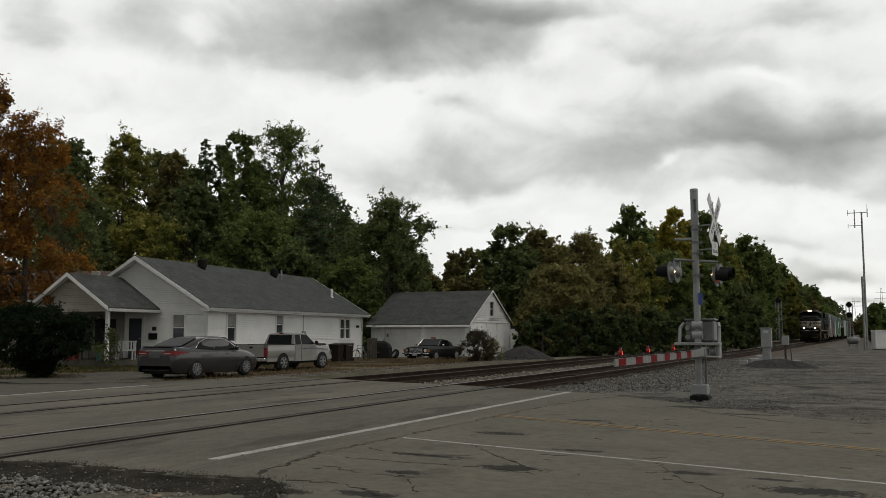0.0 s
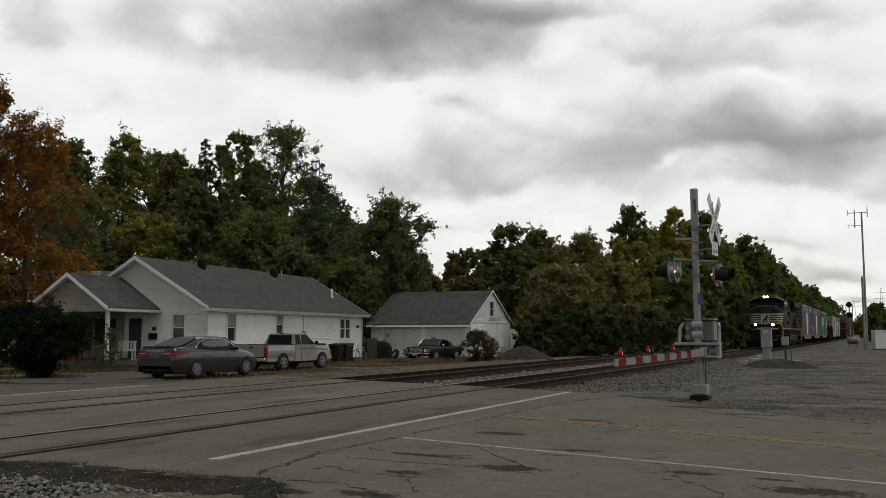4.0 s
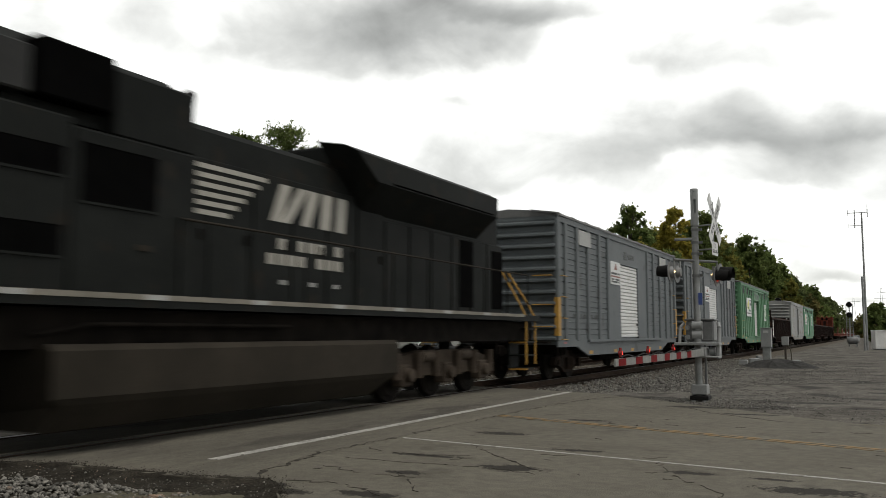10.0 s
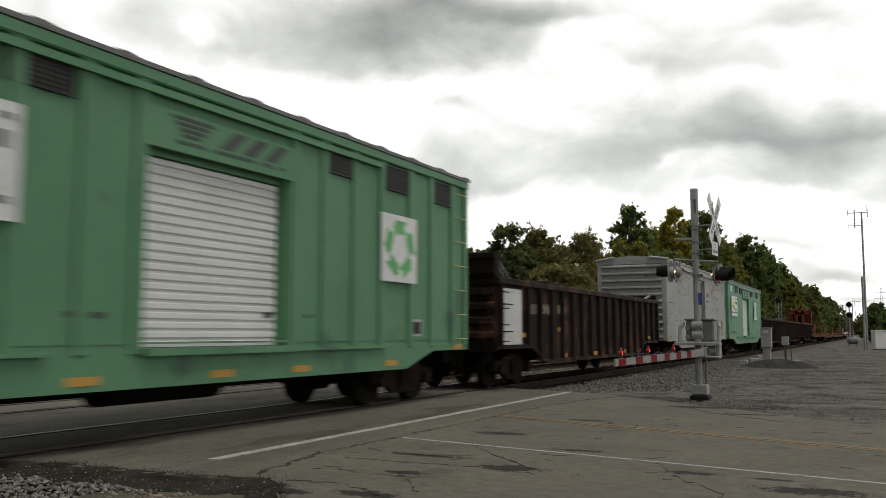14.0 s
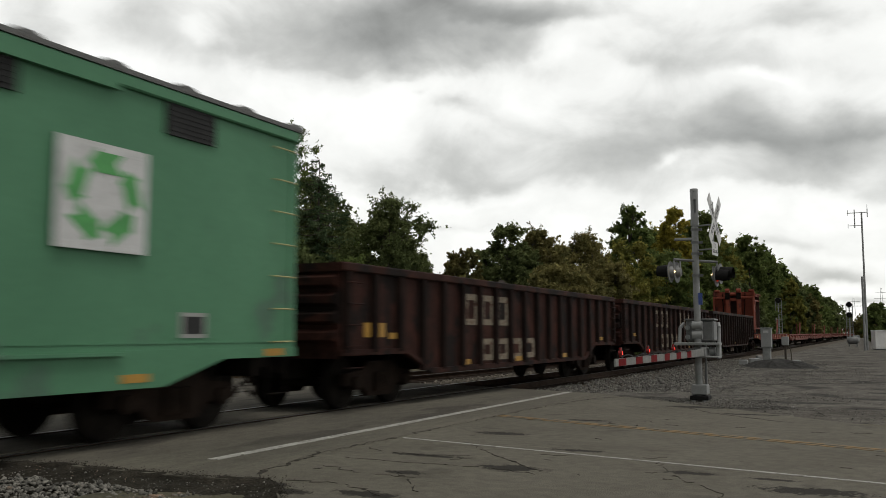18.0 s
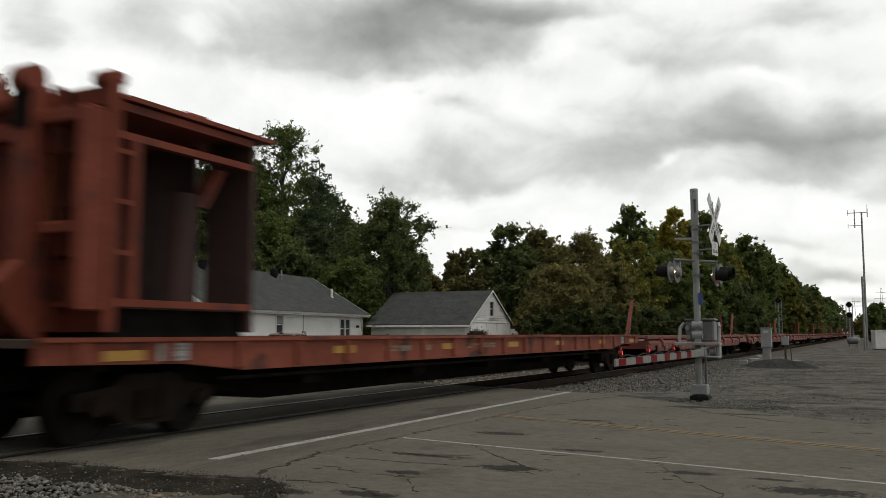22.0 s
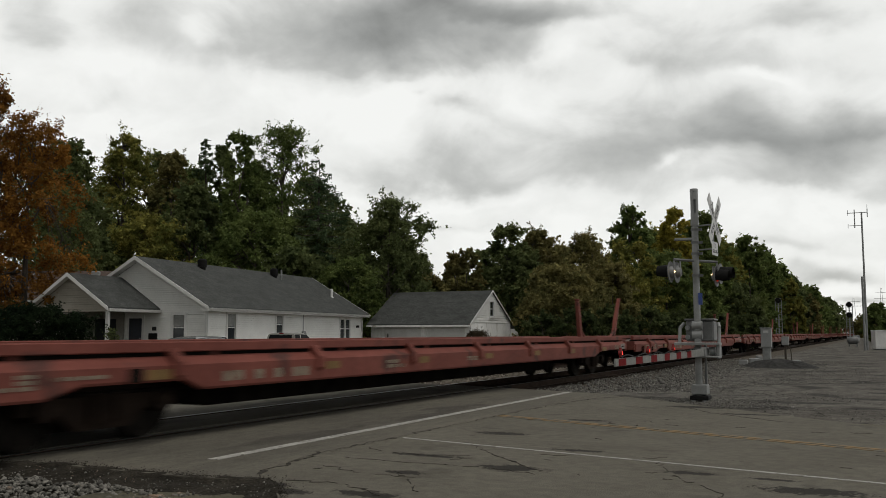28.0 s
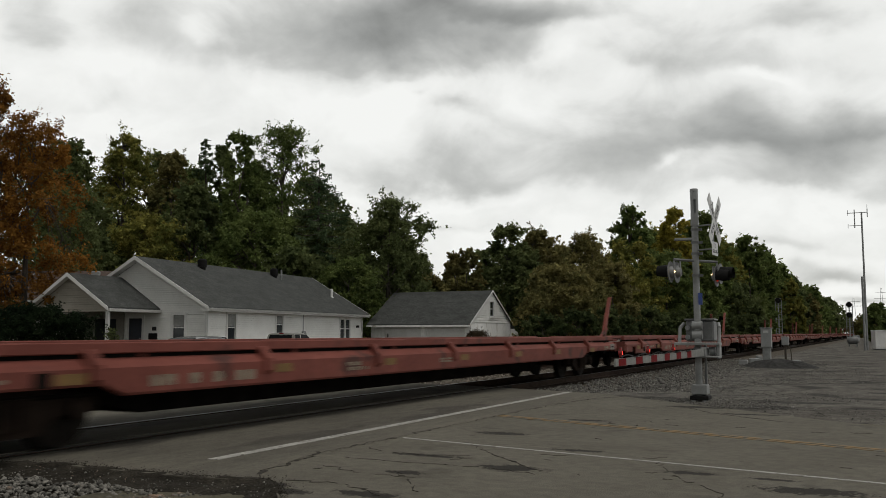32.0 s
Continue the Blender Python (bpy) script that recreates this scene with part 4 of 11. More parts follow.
def garage():
    g = thing("garage", pose(-25.0, 54.9, -0.36), "white two-door garage with dark gabled shingle roof", "garage")
    Lx, Wy, H, R = 7.9, 7.2, 2.42, 4.60
    front = lambda u, d, z: (-u, -d, z)
    doors = [(0.46, 3.40, 0.0, 2.08), (3.84, 6.78, 0.0, 2.08)]
    bm = B()
    for z, zt in ((0, 2.08), (2.08, H)):
        for s, e in spans(0, Lx, (z + zt) / 2, doors):
            box(bm, -e, -s, 0, 0.15, z, zt)
    box(bm, -Lx, 0, Wy - 0.15, Wy, 0, H)
    box(bm, -Lx, -Lx + 0.15, 0.15, Wy - 0.15, 0, H)
    box(bm, -0.15, 0, 0.15, Wy - 0.15, 0, H)
    part("wall", bm, M["dirty_white"], g, "weathered white plaster wall")
    clad(g, "siding_board", lambda u, d, z: (d, u, z), 0, Wy, H, H + 0.01, [(3.15, 4.05, 2.82, 4.02)], M["siding"], peak=(Wy / 2, R + 0.02), course=0.17, thick=0.1, label="white lap siding board")
    clad(g, "siding_board", lambda u, d, z: (-Lx - d, u, z), 0, Wy, H, H + 0.01, [], M["siding"], peak=(Wy / 2, R + 0.02), course=0.17, thick=0.1)
    win = window(g, lambda u, d, z: (d, u, z), 3.24, 3.96, 2.91, 3.93, curtain=False)
    for a, b, c, d in doors:
        dr = part("garage_door", B1(-b + 0.03, -a - 0.03, 0.05, 0.10, 0.0, 2.03), M["white_paint"], g, "white overhead garage door")
        for k in range(4):
            part("door_panel", B1(-b + 0.06, -a - 0.06, 0.035, 0.05, 0.02 + 0.5 * k, 0.49 + 0.5 * k, bev=0.01), M["white_paint"], dr)
        part("door_trim", B1(-b - 0.08, -a + 0.08, -0.02, 0.0, 2.05, 2.17), M["white_paint"], g)
    o = 0.12
    rise = (R - H) / (Wy / 2)
    for s in (1, -1):
        y1 = -0.4 if s > 0 else Wy + 0.4
        zl = H - rise * 0.4 + 0.04
        bm = B()
        prism(bm, [(-Lx - o, Wy / 2, R + 0.05), (-Lx - o, y1, zl), (-Lx - o, y1, zl + 0.09), (-Lx - o, Wy / 2, R + 0.15)], (Lx + 2 * o, 0, 0))
        part("roof_slope", bm, M["shingle"], g, "charcoal asphalt shingle roof")
        part("gutter", B1(-Lx - o, o, min(y1, y1 - 0.1 * s), max(y1, y1 - 0.1 * s), zl - 0.10, zl + 0.02), M["dirty_white"], g)
        for x in (o - 0.02, -Lx - o - 0.02):
            bm = B()
            prism(bm, [(x, Wy / 2, R + 0.045), (x, y1, zl - 0.01), (x, y1, zl + 0.095), (x, Wy / 2, R + 0.155)], (0.04, 0, 0))
            part("barge_board", bm, M["white_paint"] if x > 0 else M["shingle"], g)
    part("lamp", B1(-0.25, -0.1, -0.2, 0.0, 2.1, 2.25, bev=0.02), M["black_metal"], g)
    part("address_plate", B1(-6.55, -6.45, -0.02, -0.003, 1.4, 1.65), M["trim_dark"], g)
    s = thing("lean_to", pose(-24.9, 62.15, -0.36), "small white lean-to against the garage", "shed")
    part("wall", B1(-2.5, 0.5, 0, 1.6, 0, 2.0), M["dirty_white"], s)
    bm = B()
    prism(bm, [(-2.7, -0.0, 2.0), (-2.7, 1.8, 1.95), (-2.7, 1.8, 2.05), (-2.7, -0.0, 2.28)], (3.4, 0, 0))
    part("roof", bm, M["shingle"], s)


house()
bench()
garage()
# ---- parked vehicles ----
M["car_graphite"] = mat("paint_graphite", ((0.029, 0.0255, 0.027), (0.038, 0.034, 0.035)), 1.5, 0.28, 0.5, fine=0.04, coat=0.75, spec=0.4)
M["car_silver"] = mat("paint_silver_beige", ((0.20, 0.195, 0.175), (0.26, 0.25, 0.225)), 1.2, 0.4, 0.4, fine=0.05, coat=0.2)
M["car_black"] = mat("paint_black_old", ((0.004, 0.004, 0.004), (0.008, 0.0078, 0.0075)), 1.2, 0.4, fine=0.08, spec=0.15)
M["car_glass"] = glass_mat("car_glass", (0.006, 0.007, 0.007), 0.05)
M["car_glass"].node_tree.nodes["Principled BSDF"].inputs["Specular IOR Level"].default_value = 0.07
M["rear_glass"] = glass_mat("rear_glass", (0.005, 0.0055, 0.006), 0.12)
M["rear_glass"].node_tree.nodes["Principled BSDF"].inputs["Specular IOR Level"].default_value = 0.015
M["tyre"] = mat("tyre_rubber", ((0.008, 0.008, 0.008), (0.016, 0.0155, 0.015)), 8, 0.85, spec=0.2)
M["alloy"] = mat("wheel_alloy", ((0.16, 0.16, 0.16), (0.24, 0.24, 0.24)), 4, 0.4, 0.6)
M["steel_wheel"] = mat("steel_wheel", ((0.17, 0.17, 0.167), (0.24, 0.24, 0.235)), 3, 0.4, 0.5)
M["chrome"] = mat("chrome_trim", ((0.5, 0.5, 0.5), (0.6, 0.6, 0.6)), 3, 0.15, 1.0)
M["tail_red"] = mat("tail_lamp_red", ((0.13, 0.006, 0.007), (0.20, 0.010, 0.010)), 4, 0.25)
M["stripe_violet"] = mat("faded_violet_stripe", ((0.10, 0.09, 0.13), (0.14, 0.13, 0.17)), 3, 0.5)
M["plastic_brown"] = mat("bin_plastic_brown", ((0.013, 0.009, 0.007), (0.021, 0.015, 0.012)), 3, 0.6, spec=0.2)


def wheel(car, x, y, r, w, spokes, s, rim=None):
    bm = B()
    n = 26
    rings = []
    for dx, rr in ((-w / 2, r * 0.70), (-w / 2, r * 0.93), (-w * 0.36, r), (w * 0.36, r), (w / 2, r * 0.93), (w / 2, r * 0.70)):
        rings.append([(x + dx, y + rr * math.cos(2 * math.pi * i / n), r + rr * math.sin(2 * math.pi * i / n)) for i in range(n)])
    loft(bm, rings, closed=True, cap=True)
    t = part("wheel", bm, M["tyre"], car, "black tyre")
    bm = B()
    xo = x + s * (w / 2 - 0.008)
    cyl(bm, (xo - s * 0.02, y, r), (xo + s * 0.012, y, r), r * 0.66, r * 0.66, 22)
    part("rim", bm, M["tyre"] if spokes else M["alloy"], t)
    bm = B()
    for k in range(spokes or 8):
        a = 2 * math.pi * k / (spokes or 8)
        u = (math.cos(a), math.sin(a))
        wd = 0.017 if (spokes or 8) > 8 else 0.030
        v = (-u[1] * wd, u[0] * wd)
        prism(bm, [(xo + s * 0.013, y + u[0] * d + e * v[0], r + u[1] * d + e * v[1]) for d, e in ((0.05, -1), (r * 0.64, -1.25), (r * 0.64, 1.25), (0.05, 1))], (s * 0.02, 0, 0))
    cyl(bm, (xo, y, r), (xo + s * 0.04, y, r), 0.07, 0.06, 12)
    part("spokes", bm, rim or M["alloy"], t, "alloy spokes")
    bm = B()
    loft(bm, [[(xo + s * d, y + rr * math.cos(2 * math.pi * i / 22), r + rr * math.sin(2 * math.pi * i / 22)) for i in range(22)] for d, rr in ((0.012, r * 0.66), (0.03, r * 0.65), (0.028, r * 0.61), (0.012, r * 0.60))], closed=True, cap=False)
    part("rim_lip", bm, rim or M["alloy"], t)


def curve_through(pts, k):
    """Smooth line through the points, k steps to each span."""
    pts = [Vector(p) for p in pts]
    out = []
    for i in range(len(pts) - 1):
        p0, p1, p2, p3 = pts[max(0, i - 1)], pts[i], pts[i + 1], pts[min(len(pts) - 1, i + 2)]
        for j in range(k):
            t = j / k
            out.append(0.5 * (2 * p1 + (p2 - p0) * t + (2 * p0 - 5 * p1 + 4 * p2 - p3) * t * t + (3 * p1 - p0 - 3 * p2 + p3) * t ** 3))
    return out + [pts[-1]]


def smooth_loft(bm, rings, along=4, round_=3):
    rings = [curve_through(r, round_) for r in rings]
    lines = [curve_through([r[i] for r in rings], along) for i in range(len(rings[0]))]
    loft(bm, [[ln[j] for ln in lines] for j in range(len(lines[0]))])


def shell(bm, stations, half):
    """Body sides and top: each station (y, bottom, shoulder height, top height, half width at shoulder, half width on top)."""
    rings = []
    for y, zb, zs, zt, ws, wt in stations:
        rings.append([(-ws * 0.93, y, zb), (-ws * 1.0, y, zb + (zs - zb) * 0.35), (-ws, y, zs - 0.08), (-ws * 0.97, y, zs), (-wt, y, zt), (-wt * 0.5, y, zt + 0.015), (wt * 0.5, y, zt + 0.015), (wt, y, zt),
                      (ws * 0.97, y, zs), (ws, y, zs - 0.08), (ws, y, zb + (zs - zb) * 0.35), (ws * 0.93, y, zb)])
    smooth_loft(bm, rings, 4, 2)


def arches(car, x, ys, r, s):
    for y in ys:
        bm = B()
        n = 14
        ring = [(s * x, y + r * math.cos(math.pi * i / n), r * 0.95 + (r) * math.sin(math.pi * i / n)) for i in range(n + 1)]
        ring = [(s * x, y + r, 0.16)] + ring + [(s * x, y - r, 0.16)]
        prism(bm, ring, (-s * 0.2, 0, 0))
        part("wheel_arch", bm, M["tyre"], car)


def pane(car, name, ring, d, label="tinted car window", material=None):
    bm = B()
    prism(bm, ring, d)
    return part(name, bm, material or M["car_glass"], car, label)


def sedan():
    c = thing("sedan", pose(-22.43, 25.40, -0.262, 0, 0, 1.5), "dark graphite four-door sedan parked on the verge", "car")
    p = M["car_graphite"]
    bm = B()
    shell(bm, [(-2.44, 0.46, 0.70, 0.80, 0.70, 0.58), (-2.40, 0.30, 0.84, 0.99, 0.83, 0.70), (-2.28, 0.24, 0.93, 1.10, 0.885, 0.74), (-2.0, 0.22, 0.955, 1.10, 0.91, 0.75), (-1.4, 0.20, 0.95, 1.06, 0.915, 0.76), (-0.4, 0.19, 0.94, 1.0, 0.915, 0.76), (0.6, 0.19, 0.93, 0.98, 0.915, 0.76),
               (1.0, 0.20, 0.91, 0.99, 0.915, 0.75), (1.6, 0.22, 0.85, 0.94, 0.90, 0.70), (2.1, 0.25, 0.72, 0.83, 0.84, 0.60), (2.36, 0.30, 0.58, 0.68, 0.68, 0.48), (2.42, 0.34, 0.50, 0.56, 0.55, 0.42)], 0.91)
    body = part("body", bm, p, c, "dark graphite body")
    bm = B()
    smooth_loft(bm, [[(-w, y, 0.93), (-w * 0.97, y, 0.93 + (z - 0.93) * 0.5), (-w * 0.85, y, 0.93 + (z - 0.93) * 0.92), (-w * 0.45, y, z), (w * 0.45, y, z), (w * 0.85, y, 0.93 + (z - 0.93) * 0.92), (w * 0.97, y, 0.93 + (z - 0.93) * 0.5), (w, y, 0.93)]
                     for y, z, w in ((-2.05, 1.07, 0.70), (-1.75, 1.14, 0.74), (-1.3, 1.30, 0.78), (-0.8, 1.43, 0.80), (-0.2, 1.475, 0.80), (0.3, 1.45, 0.80), (0.85, 1.24, 0.79), (1.35, 0.99, 0.76))], 4, 2)
    part("roof", bm, p, c)
    for s in (-1, 1):
        x = s * 0.807
        xt = s * 0.70
        pane(c, "side_window", [(x, -1.35, 0.99), (x, -0.35, 0.985), (xt, -0.37, 1.37), (xt, -0.75, 1.355), (s * 0.74, -1.1, 1.24)], (s * 0.014, 0, 0))
        pane(c, "side_window", [(x, -0.29, 0.985), (x, 0.95, 0.98), (s * 0.74, 0.62, 1.21), (xt, 0.25, 1.36), (xt, -0.31, 1.375)], (s * 0.014, 0, 0))
        bm = B()
        tube(bm, [(s * 0.826, -1.42, 0.985), (s * 0.77, -1.12, 1.26), (s * 0.722, -0.72, 1.385), (s * 0.718, 0.25, 1.39), (s * 0.77, 0.65, 1.21), (s * 0.826, 1.0, 0.975)], 0.012, 5)
        part("window_trim", bm, M["chrome"], c, "bright window trim")
        bm = B()
        sidebox_ = sorted((s * 0.86, s * 1.02))
        box(bm, *sidebox_, 0.72, 0.86, 0.96, 1.10, bev=0.03)
        part("door_mirror", bm, p, c)
        for y in (-0.55, 0.35):
            bm = B()
            box(bm, *sorted((s * 0.90, s * 0.935)), y - 0.2, y, 0.83, 0.86, bev=0.008)
            part("door_handle", bm, p, c)
        for y in (-1.35, -0.33, 0.82):
            bm = B()
            box(bm, *sorted((s * 0.905, s * 0.914)), y, y + 0.012, 0.30, 0.93)
            part("door_gap", bm, M["tyre"], c)
        bm = B()
        line = [(0.36, -2.475), (0.70, -2.462), (0.84, -2.40), (0.905, -2.26), (0.93, -2.05), (0.938, -1.84)]
        for (xa, ya), (xb, yb), za, zb_ in zip(line[:-1], line[1:], (0.83, 0.825, 0.83, 0.86, 0.895), (0.97, 0.975, 0.97, 0.96, 0.95)):
            prism(bm, [(s * xa, ya, za), (s * xb, yb, za), (s * (xb - 0.05), yb + 0.04, za), (s * (xa - 0.05), ya + 0.04, za)], (0, 0, zb_ - za))
        tl = part("tail_lamp", bm, M["tail_red"], c, "red tail lamp")
        bm = B()
        prism(bm, [(s * 0.40, -2.482, 0.89), (s * 0.70, -2.470, 0.90), (s * 0.70, -2.470, 0.88), (s * 0.40, -2.482, 0.865)], (0, 0.02, 0))
        part("lamp_strip", bm, M["plate_pale_v"], tl, "pale reversing strip")
        bm = B()
        prism(bm, [(s * 0.5, 2.28, 0.66), (s * 0.86, 1.92, 0.72), (s * 0.88, 1.80, 0.80), (s * 0.6, 2.14, 0.78)], (0, 0.04, 0))
        part("head_lamp", bm, M["chrome"], c)
        arches(c, 0.915, (-1.38, 1.40), 0.37, s)
        for y in (-1.38, 1.40):
            wheel(c, s * 0.815, y, 0.335, 0.22, 10, s)
    pane(c, "rear_window", [(-0.60, -1.86, 1.115), (0.60, -1.86, 1.115), (0.54, -1.02, 1.385), (-0.54, -1.02, 1.385)], (0, -0.015, 0.03), "rear window", M["rear_glass"])
    pane(c, "windshield", [(-0.66, 1.22, 1.06), (0.66, 1.22, 1.06), (0.58, 0.52, 1.41), (-0.58, 0.52, 1.41)], (0, 0.015, 0.025), "windshield")
    part("trim_bar", B1(-0.42, 0.42, -2.485, -2.42, 0.955, 0.985, bev=0.008), M["plate_pale_v"], c, "bright boot strip")
    part("number_plate", B1(-0.24, 0.24, -2.475, -2.43, 0.74, 0.86), M["plate_dark"], c)
    part("bumper_insert", B1(-0.6, 0.6, -2.43, -2.36, 0.27, 0.33, bev=0.02), M["tyre"], c)
    part("spoiler", B1(-0.66, 0.66, -2.36, -2.2, 1.10, 1.13, bev=0.012), p, c)
    part("underbody", B1(-0.8, 0.8, -2.1, 2.1, 0.17, 0.35), M["tyre"], c)


def pickup():
    c = thing("pickup_truck", pose(-23.93, 32.67, -0.30), "silver extended-cab pickup truck parked beside the house", "pickup")
    p = M["car_silver"]
    # y forward; rear axle -1.47, front axle 1.48
    for s in (-1, 1):
        bm = B()
        prof = [(-2.55, 0.42), (-2.55, 1.12), (-0.62, 1.12), (-0.62, 0.42)]
        prism(bm, [(s * 0.80, y, z) for y, z in prof], (s * 0.04, 0, 0))
        loft(bm, [[(s * 0.80, y, 1.135), (s * 0.845, y, 1.12), (s * 0.865, y, 0.85), (s * 0.85, y, 0.62), (s * 0.80, y, 0.44)] for y in (-2.55, -0.62)], cap=False)
        part("bed_side", bm, p, c)
        bm = B()
        prism(bm, [(s * 0.80, -0.6, 0.40), (s * 0.80, 1.0, 0.40), (s * 0.80, 1.0, 1.10), (s * 0.80, -0.6, 1.10)], (s * 0.058, 0, 0))
        part("door", bm, p, c)
        part("bed_rail", B1(*sorted((s * 0.74, s * 0.85)), -2.55, -0.62, 1.12, 1.15), M["tyre"], c)
        bm = B()
        prism(bm, [(s * 0.862, -0.4, 0.95), (s * 0.862, 1.95, 0.86), (s * 0.862, 1.95, 0.90), (s * 0.862, 0.6, 0.99), (s * 0.862, -0.4, 0.97)], (s * 0.006, 0, 0))
        part("stripe", bm, M["stripe_violet"], c, "faded violet side stripe")
        for y in (-0.62, -0.15, 0.98):
            part("door_gap", B1(*sorted((s * 0.858, s * 0.8645)), y, y + 0.012, 0.45, 1.10), M["tyre"], c)
        part("door_handle", B1(*sorted((s * 0.86, s * 0.885)), 0.0, 0.14, 0.93, 0.965), M["tyre"], c)
        part("door_mirror", B1(*sorted((s * 0.88, s * 1.05)), 0.82, 0.90, 1.12, 1.28, bev=0.02), M["tyre"], c)
        part("tail_lamp", B1(*sorted((s * 0.66, s * 0.852)), -2.585, -2.54, 0.64, 1.02, bev=0.01), M["tail_red"], c, "red tail lamp")
        arches(c, 0.872, (-1.47, 1.48), 0.40, s)
        for y in (-1.47, 1.48):
            wheel(c, s * 0.765, y, 0.36, 0.24, 6, s, M["steel_wheel"])
        # cab side glass
        pane(c, "side_window", [(s * 0.825, -0.02, 1.13), (s * 0.825, 0.92, 1.13), (s * 0.71, 0.42, 1.55), (s * 0.71, -0.02, 1.57)], (s * 0.016, 0, 0))
        pane(c, "quarter_window", [(s * 0.825, -0.52, 1.13), (s * 0.825, -0.14, 1.13), (s * 0.71, -0.12, 1.57), (s * 0.71, -0.44, 1.56)], (s * 0.016, 0, 0))
    part("tailgate", B1(-0.66, 0.66, -2.58, -2.53, 0.62, 1.13, bev=0.012), p, c, "silver tailgate")
    part("tailgate_handle", B1(-0.09, 0.09, -2.59, -2.575, 0.98, 1.05), M["tyre"], c)
    bm = B()
    for k in range(6):
        box(bm, -0.58 + k * 0.09, -0.52 + k * 0.09, -2.585, -2.58, 0.97, 1.03)
    part("lettering", bm, M["sign_grey_v"], c)
    part("bed_floor", B1(-0.8, 0.8, -2.53, -0.62, 0.60, 0.66), M["tyre"], c)
    part("rear_bumper", B1(-0.84, 0.84, -2.74, -2.58, 0.44, 0.58, bev=0.02), M["chrome"], c, "chrome step bumper")
    bm = B()
    loft(bm, [[(-0.83, y, 0.95), (-0.83 if z < 1.3 else -0.80, y, min(z, 1.12)), (-0.71 if z > 1.3 else -0.82, y, z - 0.05 if z > 1.3 else z), (-0.6, y, z), (0.6, y, z), (0.71 if z > 1.3 else 0.82, y, z - 0.05 if z > 1.3 else z), (0.83 if z < 1.3 else 0.80, y, min(z, 1.12)), (0.83, y, 0.95)]
              for y, z in ((-0.64, 1.12), (-0.48, 1.60), (-0.1, 1.645), (0.35, 1.62), (1.02, 1.12))], smooth=False)
    part("cab", bm, p, c, "silver cab")
    pane(c, "rear_window", [(-0.66, -0.642, 1.15), (0.66, -0.642, 1.15), (0.60, -0.512, 1.54), (-0.60, -0.512, 1.54)], (0, -0.012, 0.004), "rear cab window")
    pane(c, "windshield", [(-0.68, 0.99, 1.17), (0.68, 0.99, 1.17), (0.60, 0.44, 1.58), (-0.60, 0.44, 1.58)], (0, 0.012, 0.018), "windshield")
    bm = B()
    loft(bm, [[(-0.85, y, 0.42), (-0.86, y, z - 0.22), (-0.80, y, z - 0.03), (-0.4, y, z), (0.4, y, z), (0.80, y, z - 0.03), (0.86, y, z - 0.22), (0.85, y, 0.42)] for y, z in ((0.98, 1.11), (1.5, 1.08), (2.05, 1.02), (2.2, 0.92))])
    part("hood", bm, p, c)
    part("front_bumper", B1(-0.86, 0.86, 2.18, 2.34, 0.44, 0.60, bev=0.03), M["chrome"], c, "chrome front bumper")
    part("grille", B1(-0.55, 0.55, 2.19, 2.215, 0.64, 0.86), M["tyre"], c)
    for s in (-1, 1):
        part("corner_lamp", B1(*sorted((s * 0.58, s * 0.872)), 2.05, 2.20, 0.68, 0.84), M["chrome"], c)
    part("roof_lamp", B1(-0.1, 0.1, -0.50, -0.44, 1.58, 1.64), M["tail_red"], c)
    part("underbody", B1(-0.7, 0.7, -2.4, 2.1, 0.30, 0.62), M["tyre"], c)


